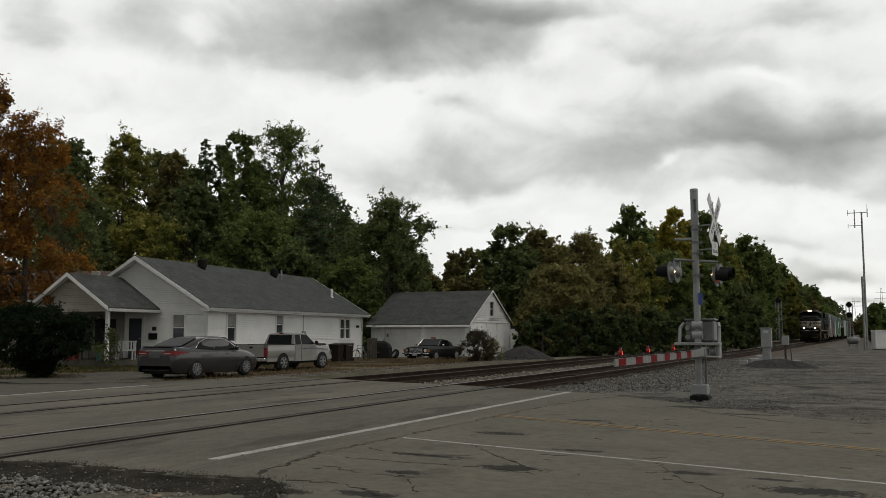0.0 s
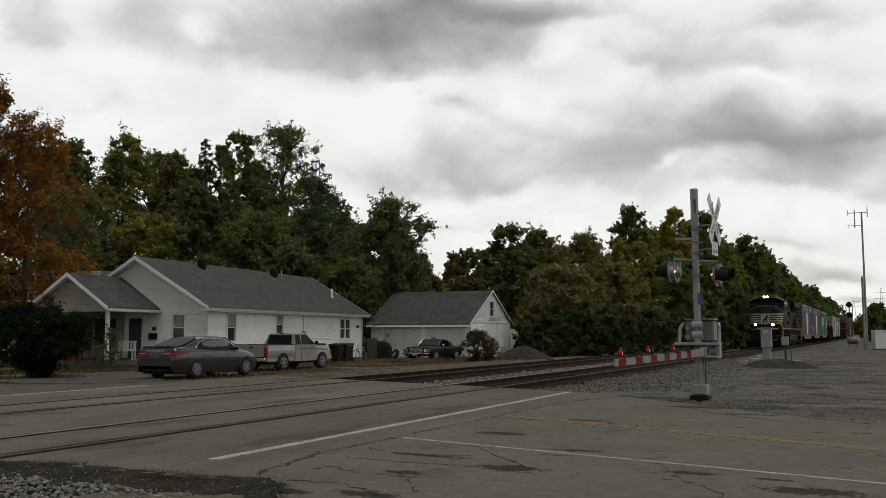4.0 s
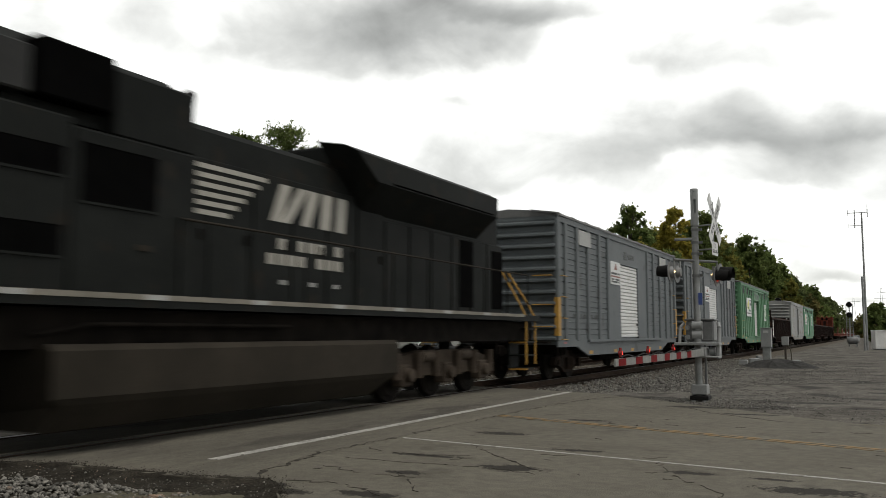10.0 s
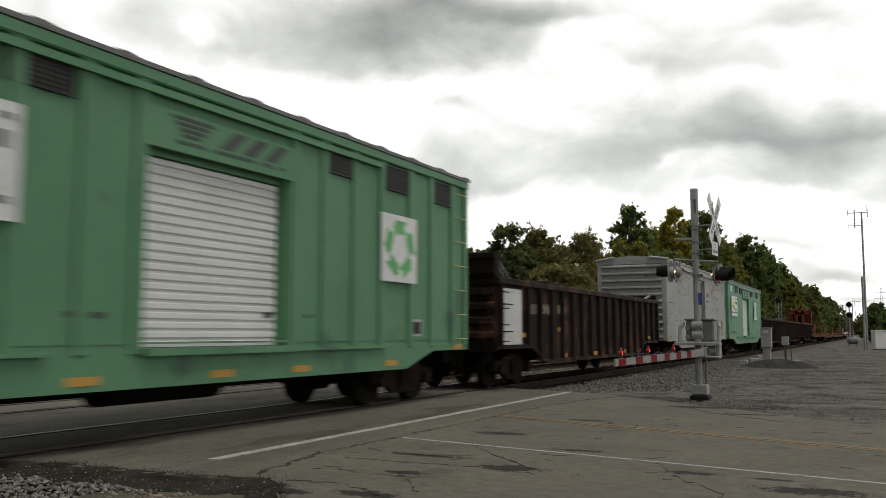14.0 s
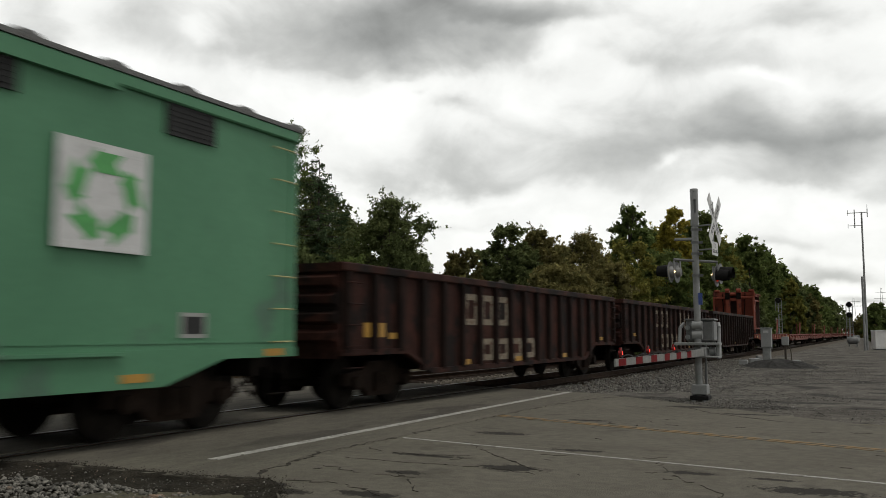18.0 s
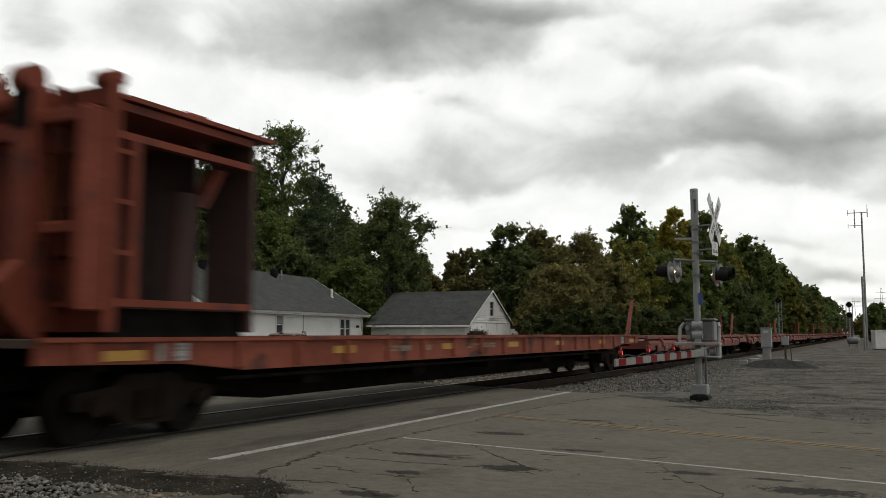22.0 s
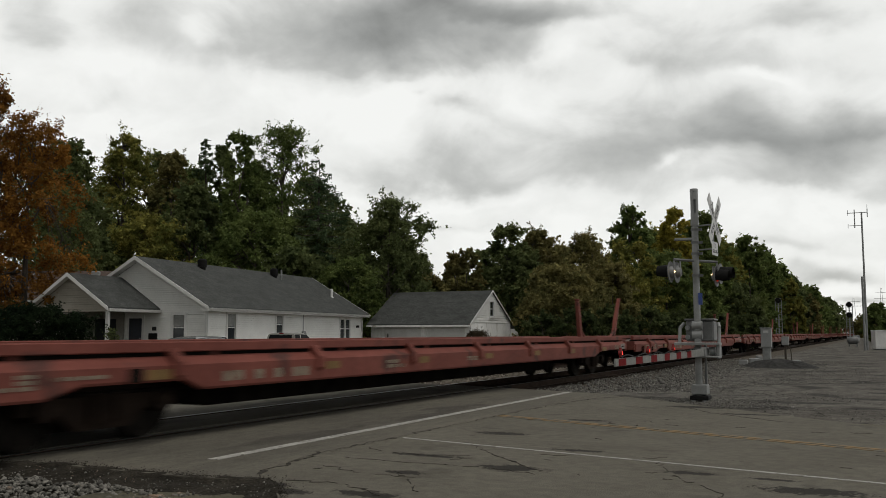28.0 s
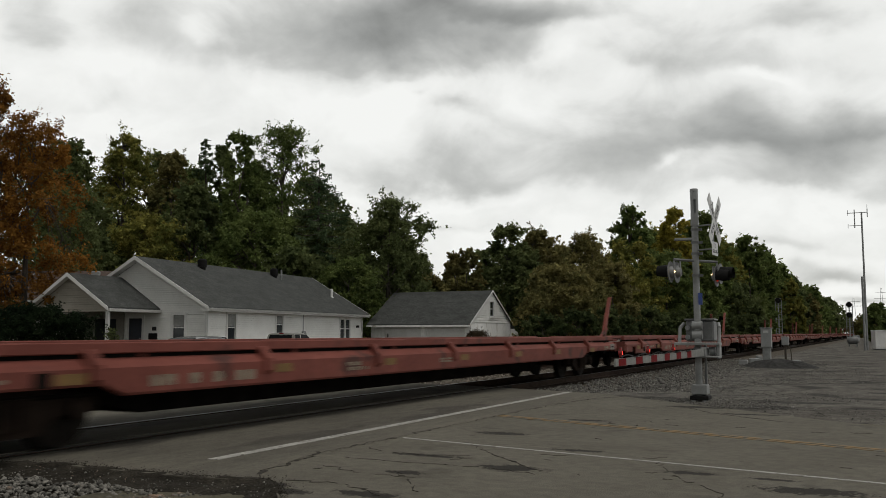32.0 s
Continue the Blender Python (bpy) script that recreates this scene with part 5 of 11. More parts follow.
def roadster():
    x, y = spot_at(764, 53.6)
    c = thing("roadster", pose(x, y + 0.3, gz(x, y) + 0.0, 0, 0, 180 - 3), "old black convertible with chrome bumper parked before the garage", "car")
    p = M["car_black"]
    bm = B()
    shell(bm, [(-2.15, 0.40, 0.62, 0.74, 0.70, 0.6), (-2.0, 0.30, 0.74, 0.84, 0.85, 0.72), (-1.2, 0.26, 0.78, 0.88, 0.88, 0.76), (-0.2, 0.25, 0.78, 0.88, 0.88, 0.76), (0.8, 0.25, 0.78, 0.89, 0.88, 0.74), (1.6, 0.28, 0.76, 0.86, 0.87, 0.72), (2.02, 0.32, 0.70, 0.82, 0.85, 0.70), (2.1, 0.36, 0.62, 0.74, 0.82, 0.68)], 0.88)
    part("body", bm, p, c, "black body")
    bm = B()
    loft(bm, [[(-w, yy, 0.86), (-w * 0.9, yy, 0.86 + (z - 0.86) * 0.8), (-w * 0.6, yy, z), (w * 0.6, yy, z), (w * 0.9, yy, 0.86 + (z - 0.86) * 0.8), (w, yy, 0.86)] for yy, z, w in ((-1.15, 0.9, 0.72), (-0.9, 1.2, 0.74), (-0.4, 1.31, 0.74), (0.15, 1.30, 0.74), (0.72, 0.9, 0.74))])
    part("soft_top", bm, M["tyre"], c, "black canvas soft top")
    pane(c, "windshield", [(-0.64, 0.72, 0.92), (0.64, 0.72, 0.92), (0.56, 0.22, 1.29), (-0.56, 0.22, 1.29)], (0, 0.02, 0.025), "windshield", M["plate_glass"])
    bm = B()
    tube(bm, [(-0.70, 0.76, 0.90), (-0.60, 0.22, 1.32), (0.60, 0.22, 1.32), (0.70, 0.76, 0.90)], 0.018, 6)
    part("windshield_frame", bm, M["chrome"], c, "chrome windshield frame")
    for s in (-1, 1):
        pane(c, "side_window", [(s * 0.75, -0.55, 0.93), (s * 0.75, 0.55, 0.93), (s * 0.68, 0.18, 1.24), (s * 0.68, -0.5, 1.24)], (s * 0.014, 0, 0))
        arches(c, 0.89, (-1.25, 1.28), 0.35, s)
        for yy in (-1.25, 1.28):
            wheel(c, s * 0.80, yy, 0.315, 0.2, 0, s)
        part("head_lamp", C1((s * 0.64, 2.08, 0.66), (s * 0.64, 2.13, 0.66), 0.10, 0.10, 16), M["chrome"], c)
        part("turn_lamp", B1(*sorted((s * 0.76, s * 0.86)), 2.0, 2.12, 0.58, 0.74), M["turn_amber"], c)
        part("door_mirror", B1(*sorted((s * 0.86, s * 1.0)), 0.45, 0.52, 0.92, 1.02, bev=0.02), M["chrome"], c)
        part("bumper_block", B1(*sorted((s * 0.42, s * 0.52)), 2.18, 2.30, 0.38, 0.52, bev=0.02), M["tyre"], c)
        part("fog_lamp", B1(*sorted((s * 0.40, s * 0.58)), 2.20, 2.22, 0.34, 0.38), M["chrome"], c)
    part("front_bumper", B1(-0.90, 0.90, 2.12, 2.24, 0.44, 0.53, bev=0.03), M["chrome"], c, "chrome front bumper")
    part("number_plate", B1(-0.16, 0.16, 2.24, 2.25, 0.36, 0.44), M["plate_pale_v"], c)
    g = part("grille", B1(-0.44, 0.44, 2.10, 2.13, 0.57, 0.76), M["tyre"], c, "dark grille with chrome frame")
    bm = B()
    for z in (0.56, 0.62, 0.67, 0.72, 0.77):
        box(bm, -0.46, 0.46, 2.13, 2.142, z - 0.008, z + 0.008)
    part("grille_bars", bm, M["chrome"], g)
    bm = B()
    for k in range(18):
        a, b = 2 * math.pi * k / 18, 2 * math.pi * (k + 1) / 18
        cyl(bm, (0.1 * math.cos(a), 2.15, 0.665 + 0.1 * math.sin(a)), (0.1 * math.cos(b), 2.15, 0.665 + 0.1 * math.sin(b)), 0.012, 0.012, 5)
    part("round_badge", bm, M["chrome"], g)


M["plate_dark"] = mat("plate_bar_dark", ((0.05, 0.05, 0.05), (0.07, 0.07, 0.07)), 4, 0.5)
M["plate_pale_v"] = mat("plate_bar_pale", ((0.35, 0.35, 0.35), (0.42, 0.42, 0.42)), 4, 0.5)
M["sign_grey_v"] = mat("tailgate_print", ((0.16, 0.155, 0.145), (0.19, 0.185, 0.175)), 5, 0.6)
M["plate_glass"] = glass_mat("clear_windshield", (0.022, 0.025, 0.025), 0.03, spec=0.2)
M["turn_amber"] = mat("amber_lens", ((0.25, 0.06, 0.015), (0.32, 0.09, 0.02)), 4, 0.25)
sedan()
pickup()
roadster()


def bins():
    for k, (xp, d, rot) in enumerate(((596, 51.0, 4), (612, 51.6, -6), (563, 50.0, 8))):
        x, y = spot_at(xp, d)
        b = thing("wheeled_bin", pose(x, y, gz(x, y), 0, 0, rot), "dark brown wheeled refuse bin against the house", "bin", "refuse bins")
        bm = B()
        loft(bm, [[(-w, -w * 1.1, z), (w, -w * 1.1, z), (w, w * 1.15, z), (-w, w * 1.15, z)] for z, w in ((0.05, 0.23), (0.95, 0.31))], smooth=False, closed=True)
        part("body", bm, M["plastic_brown"], b)
        bm = B()
        loft(bm, [[(-w, -w * 1.15, z), (w, -w * 1.15, z), (w, w * 1.2, z + 0.04), (-w, w * 1.2, z + 0.04)] for z, w in ((0.95, 0.33), (1.0, 0.33), (1.04, 0.27))], smooth=False, closed=True)
        part("lid", bm, M["plastic_brown"], b)
        for s in (-1, 1):
            part("wheel", C1((s * 0.22, 0.30, 0.12), (s * 0.29, 0.30, 0.12), 0.12, 0.12, 14), M["tyre"], b)


def clutter():
    # small things along house end and garage wall
    x, y = spot_at(640, 54.5)
    m = thing("bicycle", pose(x, y, gz(x, y), 0, 0, 75), "old bicycle leaning by the house corner", "bicycle")
    for q in (-0.45, 0.5):
        bm = B()
        for k in range(20):
            a, b = 2 * math.pi * k / 20, 2 * math.pi * (k + 1) / 20
            cyl(bm, (0, q + 0.31 * math.cos(a), 0.33 + 0.31 * math.sin(a)), (0, q + 0.31 * math.cos(b), 0.33 + 0.31 * math.sin(b)), 0.022, 0.022, 5)
        for k in range(6):
            a = math.pi * k / 6
            cyl(bm, (0, q + 0.3 * math.cos(a), 0.33 + 0.3 * math.sin(a)), (0, q - 0.3 * math.cos(a), 0.33 - 0.3 * math.sin(a)), 0.004, 0.004, 4)
        part("wheel", bm, M["tyre"], m)
    bm = B()
    tube(bm, [(0, -0.45, 0.33), (0, 0.0, 0.33), (0, 0.38, 0.72), (0, -0.15, 0.76), (0, -0.45, 0.33)], 0.02, 6)
    tube(bm, [(0, 0.5, 0.33), (0, 0.36, 0.9), (0.22, 0.34, 0.95)], 0.016, 6)
    tube(bm, [(0, 0.0, 0.33), (0, -0.18, 0.9)], 0.018, 6)
    part("frame", bm, M["galv"], m)
    part("saddle", B1(-0.07, 0.07, -0.3, -0.06, 0.9, 0.95, bev=0.02), M["tyre"], m)
    x, y = spot_at(676, 57.5)
    g = thing("covered_grill", pose(x, y, gz(x, y), 0, 0, 10), "black covered grill before the garage", "grill")
    bm = B()
    loft(bm, [[(-w, -d, z), (w, -d, z), (w, d, z), (-w, d, z)] for z, w, d in ((0.03, 0.62, 0.35), (0.75, 0.58, 0.33), (1.02, 0.42, 0.28), (1.12, 0.25, 0.15))], smooth=False, closed=True)
    part("cover", bm, M["tyre"], g, "black fabric cover")
    part("lid", B1(-0.2, 0.2, -0.12, 0.12, 1.1, 1.16, bev=0.02), M["tyre"], g)
    x, y = spot_at(699, 56.8)
    t = thing("spare_tyre", pose(x, y, gz(x, y) + 0.31, 0, -62, 60), "loose black tyre leaning by the garage", "tyre")
    bm = B()
    n = 22
    loft(bm, [[(rr * math.cos(2 * math.pi * i / n), rr * math.sin(2 * math.pi * i / n), z) for i in range(n)] for z, rr in ((-0.1, 0.22), (-0.1, 0.33), (-0.05, 0.36), (0.05, 0.36), (0.1, 0.33), (0.1, 0.22), (-0.1, 0.22))], closed=True, cap=False)
    part("tread", bm, M["tyre"], t)
    part("hub", C1((0, 0, -0.05), (0, 0, 0.05), 0.21, 0.21, 18), M["galv"], t)
    x, y = spot_at(686, 57.6)
    b = thing("bucket", pose(x, y, gz(x, y)), "pale grey bucket by the garage wall", "bucket")
    part("pail", C1((0, 0, 0.02), (0, 0, 0.62), 0.14, 0.19, 14), M["grey_paint"], b)
    part("rim", C1((0, 0, 0.60), (0, 0, 0.64), 0.20, 0.20, 14), M["grey_paint"], b)
    x, y = spot_at(767, 57.3)
    b = thing("red_can", pose(x, y, gz(x, y)), "tall rusty orange crate by the garage door", "crate")
    part("box", B1(-0.14, 0.14, -0.1, 0.1, 0, 1.38, bev=0.01), M["rust_orange"], b)
    part("top", B1(-0.16, 0.16, -0.12, 0.12, 1.38, 1.42), M["rust_orange"], b)
    # board lying in the grass
    x, y = spot_at(665, 49.5)
    b = thing("plank", pose(x, y, gz(x, y) + 0.02, 0, 0, -62), "long weathered board lying in the grass", "plank")
    part("board", B1(-0.14, 0.14, -1.6, 1.6, 0, 0.05), M["dry_board"], b)
    part("batten", B1(-0.16, 0.16, -1.2, -1.1, 0.05, 0.08), M["dry_board"], b)
    # post by the house corner
    x, y = spot_at(660, 57.0)
    b = thing("fence_post", pose(x, y, gz(x, y)), "grey wooden fence panel between house and garage", "fence")
    for k in range(5):
        part("board", B1(-0.42 + 0.15 * k, -0.29 + 0.15 * k, -0.02, 0.0, 0.05, 1.35 + 0.03 * (k % 2)), M["dry_board"], b)
    for z in (0.4, 1.1):
        part("rail", B1(-0.45, 0.45, 0.0, 0.04, z, z + 0.09), M["dry_board"], b)
    # porch pots
    for k, (xp, d, colr, r) in enumerate(((178, 42.0, "pot_teal", 0.2), (133, 42.2, "pot_red", 0.26), (120, 42.0, "pot_red", 0.22))):
        x, y = spot_at(xp, d)
        b = thing("flower_pot", pose(x, y, 0.04), "glazed flower pot with a green plant on the porch", "flower pot")
        part("pot", C1((0, 0, 0), (0, 0, 0.36), r * 0.7, r, 14), M[colr], b)
        rng = np.random.default_rng(70 + k)
        pp = rng.normal(size=(220, 3)) * np.array([0.16, 0.16, 0.14]) + np.array([0, 0, 0.52])
        nn = rng.normal(size=(220, 3))
        nn /= np.linalg.norm(nn, axis=1)[:, None]
        f = new("foliage", quads("foliage", pp, rng.uniform(0.04, 0.09, 220), nn, M["leaf_green"], rng))
        f.parent = b
    # gravel heap
    bm = B()
    x0, y0 = spot_at(925, 50.5)
    n, rr = 26, 9
    cen = bm.verts.new((0, 0, 0.78))
    rows = []
    for q in range(1, rr):
        f = q / (rr - 1)
        rows.append([bm.verts.new((1.9 * f * math.cos(a) * (1 + 0.1 * noise.noise((math.cos(a) * 2, math.sin(a) * 2, 1))), 1.6 * f * math.sin(a), 0.78 * (1 - f ** 1.35) + 0.08 * noise.noise((4 * f * math.cos(a), 4 * f * math.sin(a), 3)) - 0.05 * f)) for a in [2 * math.pi * k / n for k in range(n)]])
    for k in range(n):
        bm.faces.new((cen, rows[0][k], rows[0][(k + 1) % n]))
        for a, b in zip(rows[:-1], rows[1:]):
            bm.faces.new((a[k], b[k], b[(k + 1) % n], a[(k + 1) % n]))
    tagged(part("gravel_heap", bm, M["dark_gravel"], None, "", pose(x0, y0, gz(x0, y0), 0, 0, 20)), "heap of dark grey gravel beside the track", "gravel", kind="stuff")


M["rust_orange"] = mat("rust_orange", ((0.22, 0.09, 0.05), (0.30, 0.13, 0.07)), 5, 0.8)
M["dry_board"] = mat("dry_board", ((0.05, 0.043, 0.033), (0.09, 0.076, 0.058)), 4, 0.9, stretch=(8, 1, 8))
M["pot_teal"] = mat("pot_teal", ((0.04, 0.11, 0.12), (0.06, 0.15, 0.16)), 4, 0.35)
M["pot_red"] = mat("pot_red", ((0.16, 0.03, 0.025), (0.22, 0.045, 0.035)), 4, 0.5)
bins()
clutter()
# ---- crossing signal ----
def label_text(body, size, parent, m, material, name="lettering"):
    cu = bpy.data.curves.new(name, "FONT")
    cu.body, cu.size, cu.extrude, cu.align_x, cu.align_y = body, size, 0.001, "CENTER", "CENTER"
    tmp = bpy.data.objects.new(name, cu)
    scene.collection.objects.link(tmp)
    me = bpy.data.meshes.new_from_object(tmp.evaluated_get(bpy.context.evaluated_depsgraph_get()))
    bpy.data.objects.remove(tmp)
    me.materials.clear()
    me.materials.append(material)
    return piece(name, me, parent, m)


def crossing_signal():
    c = thing("crossing_signal", pose(-3.36, 18.6, -0.12), "grey railway crossing mast with crossbuck, flashing lamps and lowered gate", "crossing signal")
    g = M["galv"]
    part("pole", C1((0, 0, 0.15), (0, 0, 3.72), 0.070, 0.068, 18), g, c, "galvanized steel pole")
    bm = B()
    cyl(bm, (0, 0, 3.66), (0, 0, 3.76), 0.085, 0.085, 18)
    cyl(bm, (0, 0, 3.76), (0, 0, 3.92), 0.08, 0.08, 18)
    for a0, a1 in ((-150, -95), (-55, 20), (60, 165)):
        arc = [radians(a0 + (a1 - a0) * i / 8) for i in range(9)]
        prism(bm, [(0.081 * math.cos(r), 0.081 * math.sin(r), 3.92) for r in arc] + [(0.066 * math.cos(r), 0.066 * math.sin(r), 3.92) for r in arc[::-1]], (0, 0, 0.28))
    cyl(bm, (0, 0, 4.20), (0, 0, 4.38), 0.082, 0.082, 18)
    cyl(bm, (0, 0, 4.38), (0, 0, 4.43), 0.088, 0.080, 18)
    part("bell", bm, g, c, "slotted bell housing on the pole top")
    bm = B()
    for z in (3.55, 3.05, 2.60, 3.28):
        cyl(bm, (0, 0, z), (0, 0, z + 0.05), 0.086, 0.086, 18)
        box(bm, 0.07, 0.14, -0.03, 0.03, z, z + 0.05)
    part("clamp", bm, M["grey_dark"], c)
    # road heading: signs face along R, arms reach along A
    R, A = Vector((0.995, -0.1, 0)), Vector((0.1, 0.995, 0))
    face = Matrix(((A.x, 0, R.x, 0), (A.y, 0, R.y, 0), (0, 1, 0, 0), (0, 0, 0, 1)))

    def on_face(off, up, out, roll=0):
        return Matrix.Translation(R * out + A * off + Vector((0, 0, up))) @ face @ Matrix.Rotation(radians(roll), 4, "Z")
    for roll, txt in ((47, "RAIL  ROAD"), (-47, "CROSSING")):
        b = part("crossbuck_blade", B1(-0.61, 0.61, -0.115, 0.115, -0.004, 0.004), M["white_reflect"], c, "white crossbuck blade", on_face(0.02, 3.76, 0.40 + (0.012 if roll > 0 else 0), roll))
        label_text(txt, 0.16, b, pose(0, 0, 0.006), M["trim_dark"])
    part("sign_post", C1((0.38, -0.12, 3.1), (0.38, -0.12, 4.12), 0.02, 0.02, 8), g, c)
    for z in (3.15, 3.65):
        part("sign_bracket", C1((0, 0, z), (0.38, -0.12, z), 0.018, 0.018, 6), g, c)
    b = part("track_count_sign", B1(-0.22, 0.22, -0.14, 0.14, -0.004, 0.004), M["white_reflect"], c, "small white sign reading 2 tracks", on_face(0.0, 3.16, 0.40))
    label_text("2", 0.13, b, pose(0, 0.06, 0.006), M["trim_dark"])
    label_text("TRACKS", 0.095, b, pose(0, -0.06, 0.006), M["trim_dark"])
    # small bracket lamp
    bm = B()
    box(bm, -0.42, -0.05, -0.05, 0.05, 3.36, 3.41, bev=0.01)
    part("side_arm", bm, g, c)
    # flasher arms
    bm = B()
    W = Vector((0.55, 0.835, 0))
    cyl(bm, tuple(W * -0.62 + Vector((0, 0, 2.93))), tuple(W * 0.62 + Vector((0, 0, 2.93))), 0.028, 0.028, 10)
    part("crossarm", bm, M["grey_dark"], c)
    heads = ((-0.62, -1, False), (-0.45, -1, False), (0.62, 1, False), (0.50, 1, True))
    for off, d, lit in heads:
        base = W * off + Vector((0, 0, 2.68 - (0.06 if lit else 0)))
        h = part("flasher", C1(tuple(base + R * d * 0.06), tuple(base + R * d * 0.075), 0.215, 0.215, 24), M["grey_dark"], c, "round flasher background")
        part("lamp_housing", C1(tuple(base + R * d * -0.02), tuple(base + R * d * 0.06), 0.08, 0.13, 16), M["grey_dark"], h)
        part("lens", C1(tuple(base + R * d * 0.076), tuple(base + R * d * 0.10), 0.105, 0.10, 18), M["red_glow"] if lit else M["red_dull"], h, "lit red lens" if lit else "unlit red lens")
        if off != -0.45:
            bm = B()
            n = 18
            up, sd = Vector((0, 0, 1)), A
            rings = []
            for dist, rr in ((0.076, 0.15), (0.33, 0.13)):
                rings.append([tuple(base + R * d * dist + up * rr * math.sin(a) + sd * rr * math.cos(a)) for a in [math.pi * (-0.22 + 1.44 * i / n) for i in range(n + 1)]])
            loft(bm, rings, cap=False)
            loft(bm, [[tuple(base + R * d * dist + up * rr * math.sin(a) + sd * rr * math.cos(a)) for a in [math.pi * (-0.22 + 1.44 * i / n) for i in range(n + 1)]] for dist, rr in ((0.076, 0.14), (0.33, 0.12))], cap=False)
            part("hood", bm, M["black_metal"], h, "black lamp hood")
        part("drop_pipe", C1(tuple(base), tuple(base + Vector((0, 0, 0.22))), 0.022, 0.022, 8), g, h)
    for off, back, z in ((-0.62, 0.025, 2.68), (0.50, -0.025, 2.66)):
        q = W * off + R * back + Vector((0, -0.05, z))
        part("marker_lens", C1(tuple(q), tuple(q + Vector((0.012, -0.035, 0))), 0.016, 0.016, 12), M["lamp_white"], c, "small glowing side lens")
    part("notice", B1(0.05, 0.13, -0.10, -0.09, 2.02, 2.26), M["blue_sign"], c, "small blue notice plate")
    # gate mechanism and junction boxes
    part("mechanism", B1(-0.26, 0.30, 0.10, 0.55, 1.27, 1.70, bev=0.03), M["grey_dark"], c, "grey gate mechanism housing")
    part("mechanism_lid", B1(-0.28, 0.32, 0.08, 0.57, 1.70, 1.74, bev=0.01), M["grey_dark"], c)
    bm = B()
    for z in (1.36, 1.55):
        cyl(bm, (-0.22, 0.06, z), (-0.22, 0.12, z), 0.05, 0.05, 12)
        cyl(bm, (-0.10, -0.02, z + 0.05), (0.10, -0.02, z + 0.05), 0.09, 0.09, 12)
    part("housing_bolts", bm, M["galv"], c)
    for s in (-0.36, 0.42):
        bm = B()
        tube(bm, [(s, -0.05, 1.0 if s > 0 else 1.25), (s, 0.05, 1.55), (s * 0.9, 0.25, 1.64)], 0.035, 8)
        if s > 0:
            box(bm, s - 0.05, s + 0.03, -0.12, 0.10, 0.93, 1.22, bev=0.02)
        part("gate_lever", bm, M["grey_paint"], c)
    part("gate_bracket", B1(-0.44, 0.46, -0.22, 0.10, 1.195, 1.25, bev=0.01), g, c)
    part("gate_bracket", B1(-0.40, 0.44, -0.22, 0.10, 0.945, 0.98, bev=0.01), g, c)
    part("gate_motor", B1(-0.08, 0.20, -0.10, 0.12, 1.0, 1.17, bev=0.03), M["grey_dark"], c)
    part("counterweight", C1((0.24, 0.0, 1.08), (0.34, 0.0, 1.08), 0.09, 0.09, 18), M["grey_paint"], c)
    part("conduit", C1((0.13, 0.10, 0.3), (0.13, 0.10, 1.2), 0.025, 0.025, 8), M["grey_dark"], c)
    part("base_box", B1(-0.13, 0.18, -0.16, 0.16, 0.20, 0.40, bev=0.015), M["grey_paint"], c, "grey junction box at the foot")
    part("base_flange", B1(-0.16, 0.21, -0.19, 0.19, 0.10, 0.18, bev=0.01), M["black_metal"], c)
    bm = B()
    for x in (-0.1, 0.12):
        for y in (-0.12, 0.12):
            cyl(bm, (x, y, -0.05), (x, y, 0.11), 0.045, 0.045, 8)
    part("foot_bolts", bm, g, c)
    part("foundation", B1(-0.18, 0.22, -0.2, 0.2, -0.15, 0.03), M["concrete_panel"], c)
    # gate arm, lowered across the lane
    arm = thing("crossing_gate", pose(-3.21, 18.35, 0.935), "lowered crossing gate arm striped red and white with red lamps", "gate arm")
    L = 6.65
    bm = B()
    loft(bm, [[(-0.012, -y, -h), (0.012, -y, -h), (0.012, -y, h), (-0.012, -y, h)] for y, h in ((0, 0.070), (L, 0.050))], smooth=False, closed=True)
    body = part("arm", bm, M["gate_white"], arm, "white gate arm", pose(0, 0, 0, 0.1, 0, 0))
    k = 0
    y = 1.35
    while y < L - 0.2:
        h = 0.069 - 0.020 * (y + 0.4) / L
        for sx in (-1, 1):
            bm = B()
            prism(bm, [(sx * 0.0125, -y, -h), (sx * 0.0125, -y - 0.40, -h), (sx * 0.0125, -y - 0.40, h), (sx * 0.0125, -y, h)], (sx * 0.002, 0, 0))
            part("stripe", bm, M["gate_red"], body, "red reflective stripe")
        y += 0.95
    for y in (2.9, 4.75, 6.35):
        bm = B()
        cyl(bm, (0, -y, 0.06), (0, -y, 0.11), 0.02, 0.02, 8)
        cyl(bm, (-0.025, -y, 0.125), (0.025, -y, 0.125), 0.032, 0.032, 14)
        cyl(bm, (0, -y, 0.10), (0, -y, 0.20), 0.024, 0.020, 10)
        lp = part("gate_lamp", bm, M["red_dull"], body, "red gate lamp")
        part("lens", C1((0.026, -y, 0.125), (0.029, -y, 0.125), 0.026, 0.026, 12), M["red_glow"], lp)
    bm = B()
    pts = []
    for i in range(40):
        y = 1.0 + 5.4 * i / 39
        pts.append((0.016, -y, 0.075 + 0.018 * math.sin(i * 0.9)))
    tube(bm, pts, 0.01, 5)
    part("cable", bm, M["black_metal"], body)
    part("hub", B1(-0.06, 0.06, -0.05, 0.35, -0.10, 0.10, bev=0.02), M["galv"], arm)


M["grey_dark"] = mat("grey_weathered_metal", ((0.12, 0.122, 0.12), (0.19, 0.192, 0.19)), 3, 0.55, 0.3)
crossing_signal()


